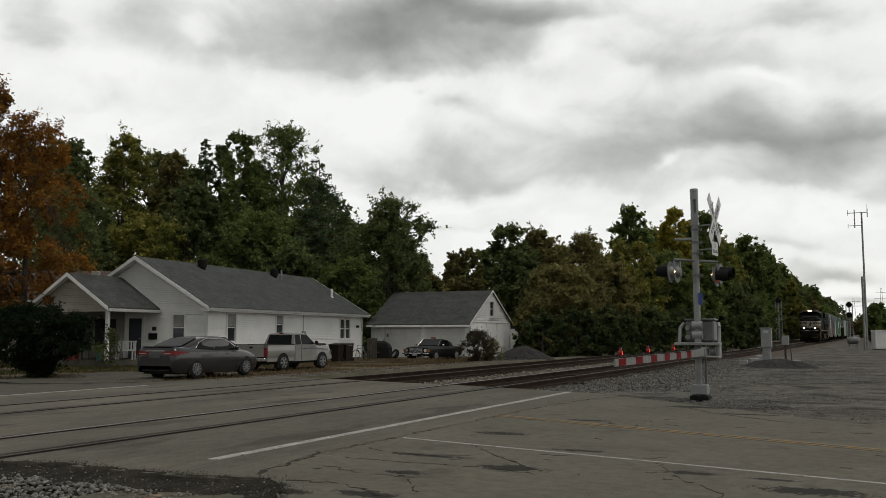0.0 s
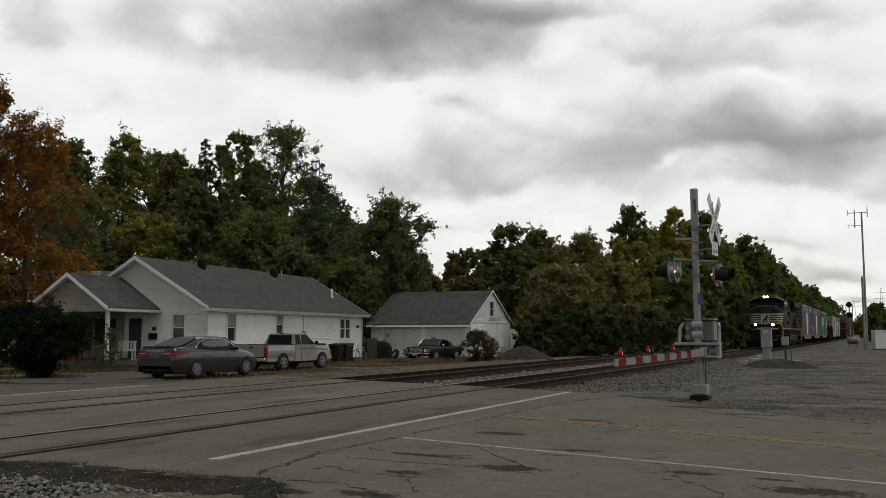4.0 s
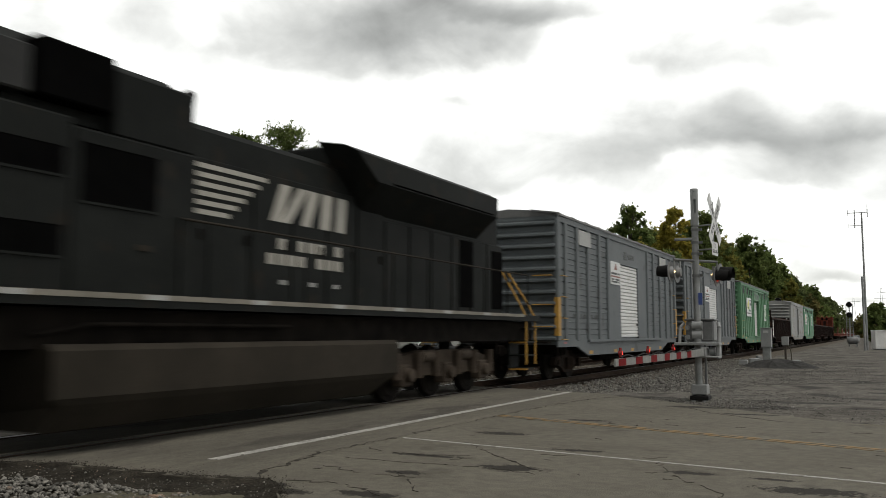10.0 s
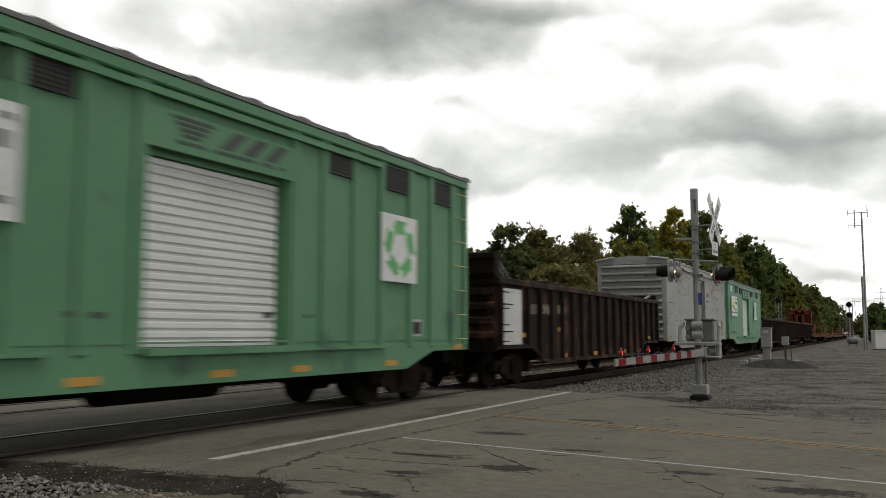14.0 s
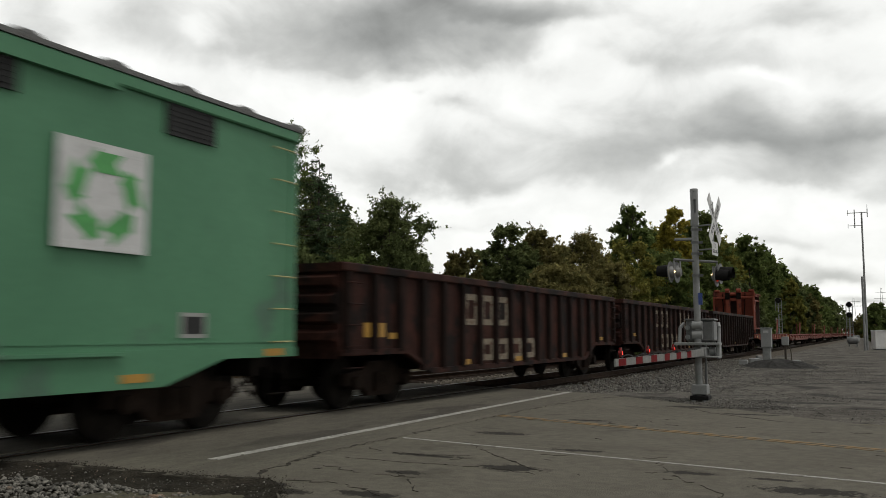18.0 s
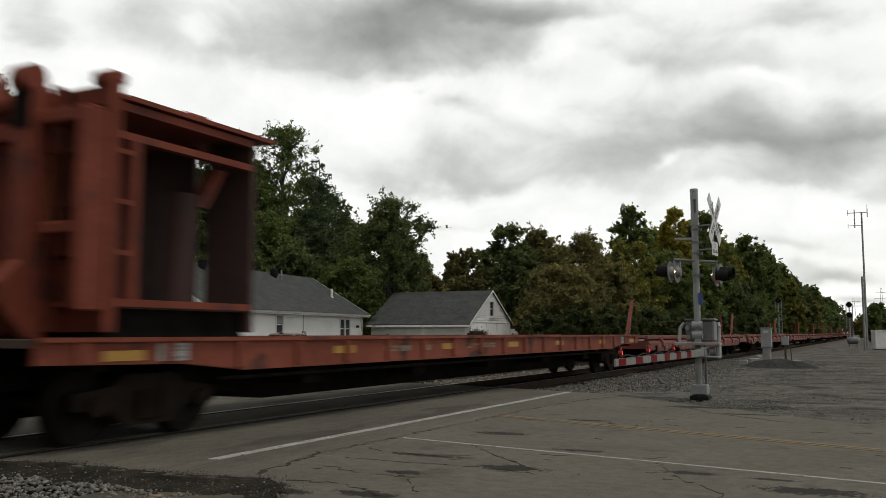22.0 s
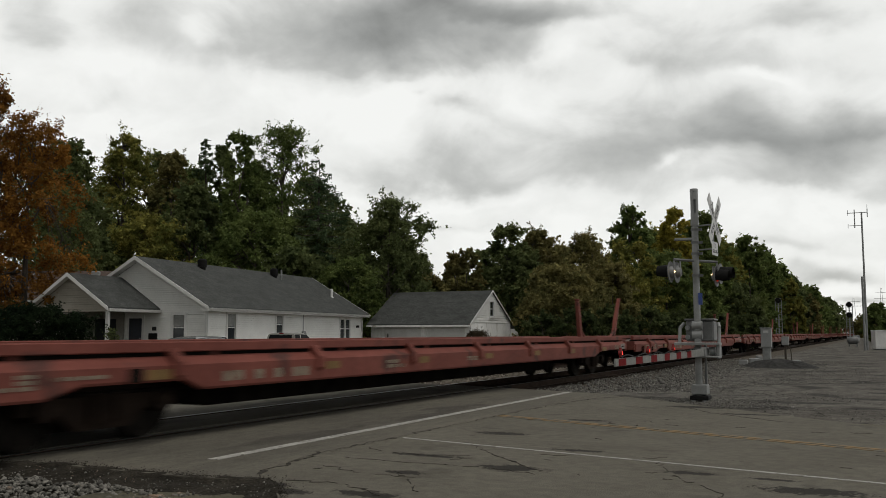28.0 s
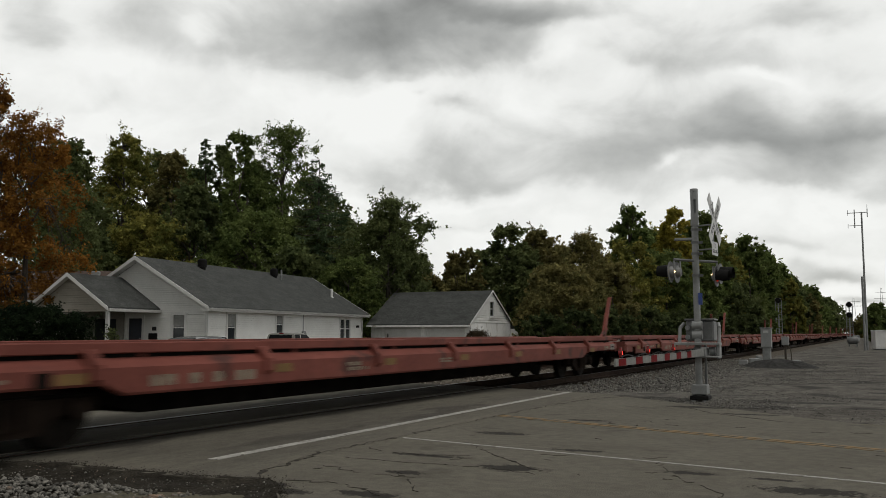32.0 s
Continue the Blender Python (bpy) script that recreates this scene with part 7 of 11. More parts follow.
def grove():
    G, D, Y, O, BR, ND = (M[k] for k in ("leaf_green", "leaf_dark", "leaf_yellow", "leaf_orange", "leaf_brown", "needle"))

    def at(xc, ytop, wpx, depth, leaf, label, seed, **k):
        x, y = spot(px(xc), depth)
        tree(x, y, 1.32 + (590 + (3 if depth < 110 else 0) - ytop) * depth / 1567 - gz(x, y), wpx * depth / 1567, leaf, label, seed, **k)

    at(40, 199, 196, 43.5, O, "orange autumn maple beside the porch", 1, base=0.16, leaves=10500, size=0.165, clumps=52, shape="broad", airy=0.4)
    at(-34, 128, 150, 43, O, "tall orange autumn maple beside the street", 2, base=0.25, leaves=8000, size=0.17, clumps=44, shape="broad", airy=0.4)
    at(118, 246, 130, 74, D, "tall green tree behind the house", 3, leaves=9000, size=0.26, clumps=34)
    at(204, 233, 132, 80, Y, "yellow-green hardwood behind the house", 4, base=0.42, leaves=10000, size=0.22, clumps=36, airy=0.7)
    at(298, 270, 96, 78, BR, "yellow-green hardwood behind the house", 5, base=0.42, leaves=8000, size=0.22, clumps=30, airy=0.7)
    at(250, 385, 190, 68, Y, "low bright green tree behind the house roof", 6, base=0.05, leaves=9000, size=0.23, clumps=34)
    at(364, 235, 120, 80, ND, "dark pointed conifer behind the house", 7, base=0.08, leaves=6000, size=0.2, clumps=30, shape="spruce")
    at(414, 233, 92, 74, G, "tall green tree behind the house", 8, base=0.15, leaves=10000, size=0.22, clumps=40)
    at(330, 330, 130, 74, D, "dark green tree behind the house", 28, base=0.1, leaves=8000, size=0.25, clumps=30)
    at(494, 214, 132, 78, G, "tall airy tree with bare limbs showing", 9, base=0.66, leaves=5200, size=0.2, clumps=24, airy=1.0)
    at(560, 268, 265, 74, ND, "dark drooping spruce behind the house", 10, base=0.12, leaves=8000, size=0.18, clumps=30, shape="spruce")
    at(450, 372, 190, 70, G, "round green tree behind the house roof", 11, base=0.05, leaves=10000, size=0.23, clumps=36)
    at(540, 375, 160, 76, D, "dark green tree behind the house", 12, base=0.05, leaves=9000, size=0.25, clumps=32)
    at(684, 352, 178, 70, D, "dark ragged tree behind the garage", 13, base=0.05, leaves=9500, size=0.22, clumps=40, airy=0.3)
    at(615, 460, 150, 66, G, "green bushes behind the house", 14, base=0.03, leaves=8000, size=0.21, clumps=30)
    at(724, 446, 84, 74, D, "dark low tree behind the garage", 15, base=0.02, leaves=7000, size=0.23, clumps=26)
    at(760, 490, 100, 80, BR, "olive brown scrub behind the garage", 16, base=0.03, leaves=5000, size=0.25, clumps=24)
    at(806, 452, 60, 88, BR, "olive green tree behind the garage", 29, base=0.02, leaves=9500, size=0.26, clumps=26)
    at(826, 444, 72, 84, BR, "olive brown tree behind the garage", 17, base=0.02, leaves=9500, size=0.26, clumps=28)
    at(898, 402, 92, 76, D, "dark green tree beside the garage", 18, base=0.03, leaves=9000, size=0.24, clumps=34, shape="tall")
    at(925, 446, 92, 74, D, "dark green tree beside the garage", 30, base=0.03, leaves=9000, size=0.22, clumps=32)
    at(955, 408, 105, 82, BR, "olive brown tree along the tracks", 19, base=0.03, leaves=9000, size=0.25, clumps=34)
    at(1030, 416, 120, 80, BR, "russet brown tree along the tracks", 20, base=0.02, leaves=10000, size=0.2, clumps=38, twigs=14)
    at(1000, 470, 160, 64, BR, "russet brown bushes along the tracks", 31, base=0.0, leaves=9000, size=0.2, clumps=34)
    at(1085, 468, 110, 70, BR, "olive brown tree along the tracks", 32, base=0.0, leaves=8000, size=0.21, clumps=30)
    at(1115, 368, 92, 92, G, "tall green tree along the tracks", 21, base=0.1, leaves=9000, size=0.24, clumps=34, twigs=8)
    at(1120, 430, 120, 84, Y, "yellow-green tree along the tracks", 33, base=0.0, leaves=8000, size=0.25, clumps=30)
    at(1190, 374, 88, 98, M["leaf_gold"], "yellow-topped tree along the tracks", 22, base=0.1, leaves=9000, size=0.3, clumps=34)
    at(1180, 450, 120, 90, G, "green tree along the tracks", 34, base=0.0, leaves=8000, size=0.26, clumps=30)
    at(1255, 380, 95, 108, G, "green tree along the tracks", 23, base=0.05, leaves=9000, size=0.32, clumps=34)
    at(1240, 470, 110, 98, G, "dark green tree along the tracks", 35, base=0.0, leaves=7000, size=0.3, clumps=28)
    at(1290, 430, 80, 118, Y, "olive green tree along the tracks", 36, base=0.0, leaves=7000, size=0.33, clumps=28)
    at(1330, 418, 86, 128, G, "green tree along the tracks", 24, base=0.05, leaves=7000, size=0.36, clumps=30)
    at(1310, 500, 90, 112, D, "dark green bushes along the tracks", 37, base=0.0, leaves=6000, size=0.3, clumps=26)
    at(1362, 480, 50, 190, G, "green tree along the tracks", 25, base=0.03, leaves=6000, size=0.42, clumps=26)
    at(1400, 498, 50, 185, Y, "yellow-green tree along the tracks", 26, base=0.03, leaves=5000, size=0.5, clumps=22)
    at(1432, 522, 50, 230, BR, "olive brown tree along the tracks", 27, base=0.03, leaves=5000, size=0.6, clumps=22)
    at(1472, 534, 55, 440, D, "dark distant tree by the tracks", 38, base=0.03, leaves=4000, size=0.8, clumps=20)
    at(1450, 540, 60, 370, G, "green distant tree by the tracks", 39, base=0.03, leaves=4000, size=0.7, clumps=20)
    at(1495, 556, 45, 620, D, "dark distant tree by the tracks", 40, base=0.03, leaves=3000, size=1.0, clumps=20)
    at(1552, 538, 50, 160, G, "green tree behind the white cabinet", 41, base=0.03, leaves=6000, size=0.4, clumps=26)
    at(1530, 560, 45, 300, BR, "olive brown distant trees", 42, base=0.03, leaves=4000, size=0.7, clumps=20)
    at(1590, 545, 70, 150, G, "green tree behind the white cabinet", 43, base=0.03, leaves=6000, size=0.4, clumps=26)
    fill = ((20, 235, 170, 62, D), (100, 330, 150, 62, D), (690, 385, 110, 78, D), (395, 258, 96, 84, D), (455, 288, 90, 86, G), (338, 300, 90, 84, G), (250, 268, 120, 90, D), (548, 318, 90, 88, D), (105, 300, 190, 88, D), (240, 300, 190, 92, Y), (330, 300, 150, 90, G), (440, 300, 180, 94, D), (570, 345, 150, 92, D), (640, 400, 140, 86, G), (700, 415, 100, 88, D),
            (858, 444, 80, 96, D), (930, 432, 130, 98, BR), (990, 436, 150, 100, BR), (1056, 440, 130, 100, BR), (1135, 402, 120, 112, G), (1165, 405, 120, 118, Y), (1222, 402, 120, 124, G),
            (1270, 418, 110, 130, Y), (1312, 436, 100, 140, G), (1342, 452, 60, 190, D), (1385, 498, 60, 190, G), (1415, 515, 50, 230, D), (60, 250, 180, 80, D), (165, 420, 140, 66, D), (520, 440, 160, 68, D),
            (595, 385, 150, 84, D), (120, 272, 170, 97, D), (140, 340, 200, 71, D), (335, 300, 130, 96, D), (480, 350, 150, 96, D), (735, 452, 80, 84, D), (1350, 445, 80, 185, G), (1376, 468, 80, 210, G), (1402, 488, 70, 240, D), (1428, 508, 70, 300, G), (1458, 528, 60, 380, D))
    for q, (xc, yt, w, dp, lf) in enumerate(fill):
        at(xc, yt, w, dp, lf, "broad leafy tree in the wood behind", 200 + q, base=0.02, leaves=3300, size=0.0040 * dp, clumps=28)
    # low dark green growth along the foot of the wood, its shade in the colour
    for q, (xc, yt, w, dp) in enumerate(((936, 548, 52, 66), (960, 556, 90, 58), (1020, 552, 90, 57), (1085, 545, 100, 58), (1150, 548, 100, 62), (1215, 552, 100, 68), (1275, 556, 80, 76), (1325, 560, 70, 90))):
        at(xc, yt, w, dp, M["leaf_shade"], "low dark green bushes at the foot of the wood, shade in their colour", 400 + q, base=0.0, leaves=2600, size=0.0036 * dp, clumps=16, name="bush", category="bush")
    # far woods closing the view
    rng = np.random.default_rng(99)
    n = 26000
    a = rng.uniform(-0.62, 0.62, n)
    dep = 130 + 90 * rng.random(n) + 240 * np.clip((a - 0.30) * 4, 0, 1)
    hh = (7 + 3 * np.sin(a * 23) + 2.5 * np.sin(a * 61 + 1)) * (1 + 0.35 * np.clip((a - 0.3) * 4, 0, 1)) * rng.random(n) ** 0.6
    P = np.array([VIEW_F * d_ + VIEW_R * (s_ * d_) for d_, s_ in zip(dep, a)])
    P[:, 2] = hh
    keep = ~((P[:, 0] > -19.5) & (P[:, 0] < 4.0))
    P = P[keep]
    nr = rng.normal(size=P.shape)
    nr /= np.linalg.norm(nr, axis=1)[:, None]
    tagged(new("distant_woods", quads("distant_woods", P, rng.uniform(0.6, 1.3, len(P)), nr, BR, rng)), "distant olive green woods behind the houses", "trees", kind="stuff")


def shrub(x, y, h, w, leaf, label, seed, leaves=5000, size=0.08, airy=0.0, shape="round"):
    return tree(x, y, h, w, leaf, label, seed, base=0.12, leaves=leaves, size=size, clumps=44 if shape == "egg" else 30, airy=airy, shape=shape, name="bush", trunk_r=0.06, category="bush")


M["leaf_twig"] = leaf_mat("leaf_twig_brown", (0.040, 0.034, 0.022), (0.085, 0.066, 0.043))
M["needle_black"] = leaf_mat("needle_black", (0.009, 0.017, 0.008), (0.022, 0.034, 0.015))
grove()
shrub(*spot(px(70), 32.0), 2.72, 3.5, M["needle_black"], "dense dark evergreen bush by the street", 51, leaves=15000, size=0.10, shape="egg")
shrub(*spot(px(846), 47.0), 1.75, 1.9, M["leaf_twig"], "bare brown twiggy bush by the garage", 52, leaves=9000, size=0.055, airy=0.5)
shrub(*spot(px(868), 48.5), 1.3, 1.4, M["leaf_brown"], "brown twiggy bush by the garage", 53, leaves=2500, size=0.06, airy=1.0)
shrub(*spot(px(196), 41.0), 1.9, 0.9, M["leaf_dark"], "thin green sapling beside the porch post", 54, leaves=700, size=0.10, airy=1.0)
# ---- the train ----
M["loco_black"] = mat("loco_black", ((0.0088, 0.0097, 0.0090), (0.0155, 0.0168, 0.0155)), 1.1, 0.6, fine=0.15, bscale=30, patch=((0.018, 0.016, 0.013), 0.03, 2.0), spec=0.05)
M["grille_black"] = mat("grille_black", ((0.0015, 0.0015, 0.0015), (0.003, 0.003, 0.003)), 4, 0.9, spec=0.02)
M["loco_door"] = mat("loco_dark_grey", ((0.020, 0.020, 0.0195), (0.032, 0.032, 0.031)), 1.4, 0.5, fine=0.15, spec=0.1)
M["brow_grey"] = mat("loco_brow_grey", ((0.13, 0.128, 0.115), (0.19, 0.186, 0.168)), 1.6, 0.6, fine=0.15)
M["loco_grey"] = mat("loco_grey_roof", ((0.06, 0.06, 0.057), (0.10, 0.10, 0.094)), 1.4, 0.6, fine=0.12)
M["loco_white"] = mat("loco_white", ((0.25, 0.235, 0.20), (0.34, 0.32, 0.275)), 2, 0.5, fine=0.12)
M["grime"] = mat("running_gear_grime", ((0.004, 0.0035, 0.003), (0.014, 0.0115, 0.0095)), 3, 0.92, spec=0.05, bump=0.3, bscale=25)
M["tank_brown"] = mat("fuel_tank_dusty", ((0.019, 0.0165, 0.0128), (0.036, 0.0305, 0.0235)), 0.8, 0.8, spec=0.08)
M["truck_dust"] = mat("dusty_truck_frame", ((0.036, 0.028, 0.0215), (0.076, 0.060, 0.046)), 2.2, 0.9, spec=0.1, bump=0.3, bscale=25)
M["safety_yellow"] = mat("safety_yellow", ((0.36, 0.19, 0.025), (0.45, 0.25, 0.04)), 3, 0.6)
M["old_yellow"] = mat("grimy_yellow_patch", ((0.13, 0.072, 0.018), (0.20, 0.115, 0.028)), 4, 0.7, fine=0.3)
M["dull_patch"] = mat("dull_paint_patch", ((0.072, 0.058, 0.048), (0.13, 0.108, 0.092)), 6, 0.8, fine=0.3, patch=((0.05, 0.03, 0.022), 0.08, 5))
M["old_plate"] = mat("grimy_pale_plate", ((0.15, 0.125, 0.11), (0.22, 0.19, 0.17)), 4, 0.7, fine=0.3)
M["sill_cream"] = mat("sill_cream", ((0.13, 0.118, 0.092), (0.20, 0.18, 0.145)), 2, 0.6)
M["wheel"] = mat("wheel_steel", ((0.007, 0.006, 0.005), (0.018, 0.015, 0.0125)), 3, 0.8, 0.0, spec=0.06)
M["car_grey"] = mat("boxcar_grey", ((0.093, 0.104, 0.108), (0.119, 0.131, 0.135)), 0.7, 0.6, spec=0.2, fine=0.06, bscale=14, patch=((0.07, 0.073, 0.073), 0.0, 1.2))
M["car_green"] = mat("boxcar_green", ((0.076, 0.184, 0.097), (0.097, 0.218, 0.119)), 0.6, 0.6, spec=0.25, fine=0.07, bscale=14, patch=((0.062, 0.13, 0.082), 0.0, 1.0))
M["car_white"] = mat("boxcar_weathered_white", ((0.215, 0.218, 0.208), (0.285, 0.288, 0.276)), 0.6, 0.65, fine=0.12, bscale=12, patch=((0.17, 0.135, 0.10), 0.0, 2.4), stretch=(1, 1, 1.4))
M["truck_rust"] = mat("rusty_truck_frame", ((0.013, 0.0095, 0.0075), (0.030, 0.020, 0.015)), 2.5, 0.9, spec=0.08, bump=0.3, bscale=25)
M["rust_stain"] = mat("rust_stain", ((0.140, 0.092, 0.050), (0.200, 0.148, 0.092)), 9, 0.85, fine=0.2)
M["emblem_brown"] = mat("emblem_red_brown", ((0.16, 0.05, 0.035), (0.22, 0.075, 0.05)), 4, 0.6)
M["hill_green"] = mat("sign_dark_green", ((0.035, 0.10, 0.068), (0.05, 0.125, 0.085)), 2, 0.6)
M["iron_yellow"] = mat("pale_yellow_iron", ((0.36, 0.33, 0.14), (0.46, 0.42, 0.2)), 4, 0.6)
M["roof_galv"] = mat("boxcar_roof", ((0.09, 0.09, 0.087), (0.15, 0.15, 0.144)), 0.8, 0.6, 0.2)
M["rollup_white"] = mat("rollup_door_white", ((0.50, 0.50, 0.485), (0.60, 0.60, 0.585)), 1, 0.5, fine=0.05)
M["rollup_grey"] = mat("rollup_door_grey", ((0.115, 0.122, 0.125), (0.165, 0.172, 0.175)), 1, 0.5, 0.2, fine=0.08)
M["plate_pale"] = mat("pale_plate", ((0.27, 0.27, 0.255), (0.34, 0.34, 0.325)), 2, 0.6)
M["sign_white"] = mat("sign_white", ((0.50, 0.50, 0.495), (0.60, 0.60, 0.595)), 3, 0.5)
M["sign_grey"] = mat("sign_print_grey", ((0.12, 0.125, 0.13), (0.18, 0.185, 0.19)), 5, 0.6)
M["sign_yellow"] = mat("sign_yellow", ((0.55, 0.5, 0.08), (0.68, 0.62, 0.14)), 2, 0.5)
M["sign_green"] = mat("sign_green", ((0.05, 0.26, 0.06), (0.08, 0.36, 0.09)), 2, 0.5)
M["sign_red"] = mat("sign_red", ((0.35, 0.06, 0.03), (0.42, 0.08, 0.04)), 2, 0.5)
M["gon_brown"] = mat("gondola_dark_brown", ((0.008, 0.0058, 0.005), (0.024, 0.0155, 0.012)), 1.6, 0.75, fine=0.28, bscale=16, patch=((0.070, 0.029, 0.020), 0.10, 1.9), spec=0.1)
M["gon_red"] = mat("gondola_red_brown", ((0.0172, 0.0077, 0.0060), (0.0602, 0.0232, 0.0168)), 1.6, 0.75, fine=0.34, bscale=16, patch=((0.013, 0.009, 0.008), 0.12, 1.5), spec=0.1)
M["gon_rib"] = mat("gondola_dark_rib", ((0.008, 0.0055, 0.0048), (0.022, 0.0125, 0.0100)), 1.8, 0.8, fine=0.3, spec=0.08)
M["flat_red"] = mat("flatcar_red", ((0.165, 0.045, 0.027), (0.245, 0.072, 0.044)), 1.0, 0.7, fine=0.14, bscale=14, spec=0.12, patch=((0.075, 0.034, 0.028), 0.03, 1.6))
M["flat_rose"] = mat("flatcar_faded_red", ((0.132, 0.040, 0.030), (0.198, 0.064, 0.049)), 1.0, 0.7, fine=0.16, bscale=14, spec=0.15, patch=((0.078, 0.036, 0.030), 0.03, 1.6))
M["frame_red"] = mat("load_frame_red", ((0.140, 0.036, 0.022), (0.208, 0.054, 0.033)), 1.2, 0.7, fine=0.14, bscale=14, spec=0.12, patch=((0.10, 0.035, 0.027), 0.03, 1.6))
M["deck"] = mat("flatcar_deck", ((0.07, 0.045, 0.036), (0.13, 0.08, 0.062)), 2, 0.85, bump=0.2)
M["faded_letter"] = mat("faded_lettering", ((0.175, 0.148, 0.11), (0.30, 0.255, 0.195)), 7, 0.85, fine=0.3, patch=((0.10, 0.05, 0.035), 0.07, 7), spec=0.15)
M["cab_glass"] = glass_mat("cab_glass", (0.010, 0.012, 0.012), 0.05, spec=0.035)
M["windshield_glass"] = glass_mat("windshield_glass", (0.010, 0.012, 0.013), 0.05, spec=0.4)
M["head_glow"] = mat("headlamp_glow", ((0.9, 0.8, 0.6), (1, 0.9, 0.7)), 3, 0.3, emit=((1.0, 0.60, 0.27), 9.0))
# red darkened to carry the shade inside the gantry
M["shaded_red"] = mat("shaded_red_plate", ((0.026, 0.011, 0.008), (0.055, 0.021, 0.015)), 2, 0.8, fine=0.3)
M["print_dark"] = mat("dark_print", ((0.020, 0.026, 0.024), (0.034, 0.040, 0.037)), 5, 0.6)
M["scrap"] = mat("scrap_load", ((0.025, 0.02, 0.017), (0.07, 0.052, 0.042)), 5, 0.9, bump=0.8, bscale=18)

WHEELS = {}
SHARED = {}


def wheelset_mesh(r):
    bm = B()
    for s in (-1, 1):
        cyl(bm, (s * 0.66, 0, 0), (s * 0.70, 0, 0), r + 0.028, r + 0.026, 24)
        cyl(bm, (s * 0.70, 0, 0), (s * 0.80, 0, 0), r, r - 0.01, 24)
        cyl(bm, (s * 0.80, 0, 0), (s * 0.815, 0, 0), r * 0.80, r * 0.78, 20)
        cyl(bm, (s * 0.80, 0, 0), (s * 0.86, 0, 0), 0.15, 0.13, 12)
        for k in range(6):
            a = k * math.pi / 3
            c = (0.819 * s, r * 0.5 * math.cos(a), r * 0.5 * math.sin(a))
            cyl(bm, (s * 0.80, c[1], c[2]), (s * 0.822, c[1], c[2]), 0.045, 0.045, 6)
    cyl(bm, (-0.95, 0, 0), (0.95, 0, 0), 0.08, 0.08, 10)
    return mesh_of("wheelset", bm, M["wheel"])


def bogie(car, y, axles=2):
    """A truck under a car; wheelsets hang in it."""
    if axles not in SHARED:
        if axles == 2:
            fr = B()
            x0, x1 = 0.93, 1.07
            prism(fr, [(x0, -1.18, 0.42), (x0, -1.18, 0.62), (x0, -0.62, 0.68), (x0, -0.42, 0.82), (x0, 0.42, 0.82), (x0, 0.62, 0.68), (x0, 1.18, 0.62), (x0, 1.18, 0.42), (x0, 0.66, 0.40), (x0, 0.40, 0.20), (x0, -0.40, 0.20), (x0, -0.66, 0.40)], (x1 - x0, 0, 0))
            for yy in (-0.88, 0.88):
                cyl(fr, (x0 - 0.02, yy, 0.46), (x1 + 0.08, yy, 0.46), 0.13, 0.12, 12)
            for k in (-0.18, 0, 0.18):
                cyl(fr, (1.10, k, 0.28), (1.10, k, 0.62), 0.075, 0.075, 8)
            bo = B()
            box(bo, -0.93, 0.93, -0.22, 0.22, 0.42, 0.82, bev=0.04)
            box(bo, -0.25, 0.25, -0.25, 0.25, 0.82, 0.98)
            SHARED[axles] = (mesh_of("side_frame", fr, M["truck_rust"]), mesh_of("bolster", bo, M["grime"]), wheelset_mesh(0.457), (-0.88, 0.88), 0.457)
        else:
            fr = B()
            x0, x1 = 0.95, 1.10
            prism(fr, [(x0, -2.35, 0.55), (x0, -2.35, 0.78), (x0, -1.2, 0.98), (x0, 1.2, 0.98), (x0, 2.35, 0.78), (x0, 2.35, 0.55), (x0, 1.1, 0.48), (x0, -1.1, 0.48)], (x1 - x0, 0, 0))
            for yy in (-1.80, 0, 1.80):
                box(fr, x0, x1 + 0.10, yy - 0.20, yy + 0.20, 0.30, 0.72, bev=0.03)
                cyl(fr, (x1 + 0.05, yy, 0.52), (x1 + 0.22, yy, 0.52), 0.15, 0.12, 12)
            for yy in (-2.2, -1.3, -0.5, 0.5, 1.3, 2.2):
                cyl(fr, (x1 + 0.06, yy, 0.45), (x1 + 0.06, yy, 0.95), 0.10, 0.10, 10)
            for yy in (-0.9, 0.9):
                cyl(fr, (x1 + 0.02, yy - 0.25, 0.86), (x1 + 0.02, yy + 0.25, 0.86), 0.12, 0.12, 10)
            bo = B()
            box(bo, -0.95, 0.95, -2.2, 2.2, 0.55, 0.95, bev=0.05)
            SHARED[axles] = (mesh_of("side_frame", fr, M["truck_dust"]), mesh_of("bolster", bo, M["grime"]), wheelset_mesh(0.53), (-1.80, 0, 1.80), 0.53)
    sf, bo, ws, ys, r = SHARED[axles]
    b = piece("truck", bo, car, pose(0, y, 0), "dark greasy railway truck")
    piece("side_frame", sf, b, pose(0, 0, 0))
    piece("side_frame", sf, b, pose(0, 0, 0, 0, 0, 180))
    for yy in ys:
        w = piece("wheelset", ws, b, pose(0, yy, r))
        WHEELS.setdefault((yy, r), []).append(w)


def coupler(car, y, d, mate=0.85):
    if "coupler" not in SHARED:
        bm = B()
        box(bm, -0.08, 0.08, 0, 0.62, 0.76, 0.92)
        box(bm, -0.16, 0.16, 0.58, 0.86, 0.70, 1.0, bev=0.04)
        box(bm, -0.30, 0.30, -0.05, 0.06, 0.66, 1.06)
        tube(bm, [(0.35, 0.0, 0.80), (0.38, 0.25, 0.45), (0.25, 0.55, 0.32), (0.12, 0.80, 0.45)], 0.025)
        SHARED["coupler"] = mesh_of("coupler", bm, M["grime"])
    piece("coupler", SHARED["coupler"], car, pose(0, y, 0, 0, 0, 0 if d > 0 else 180))


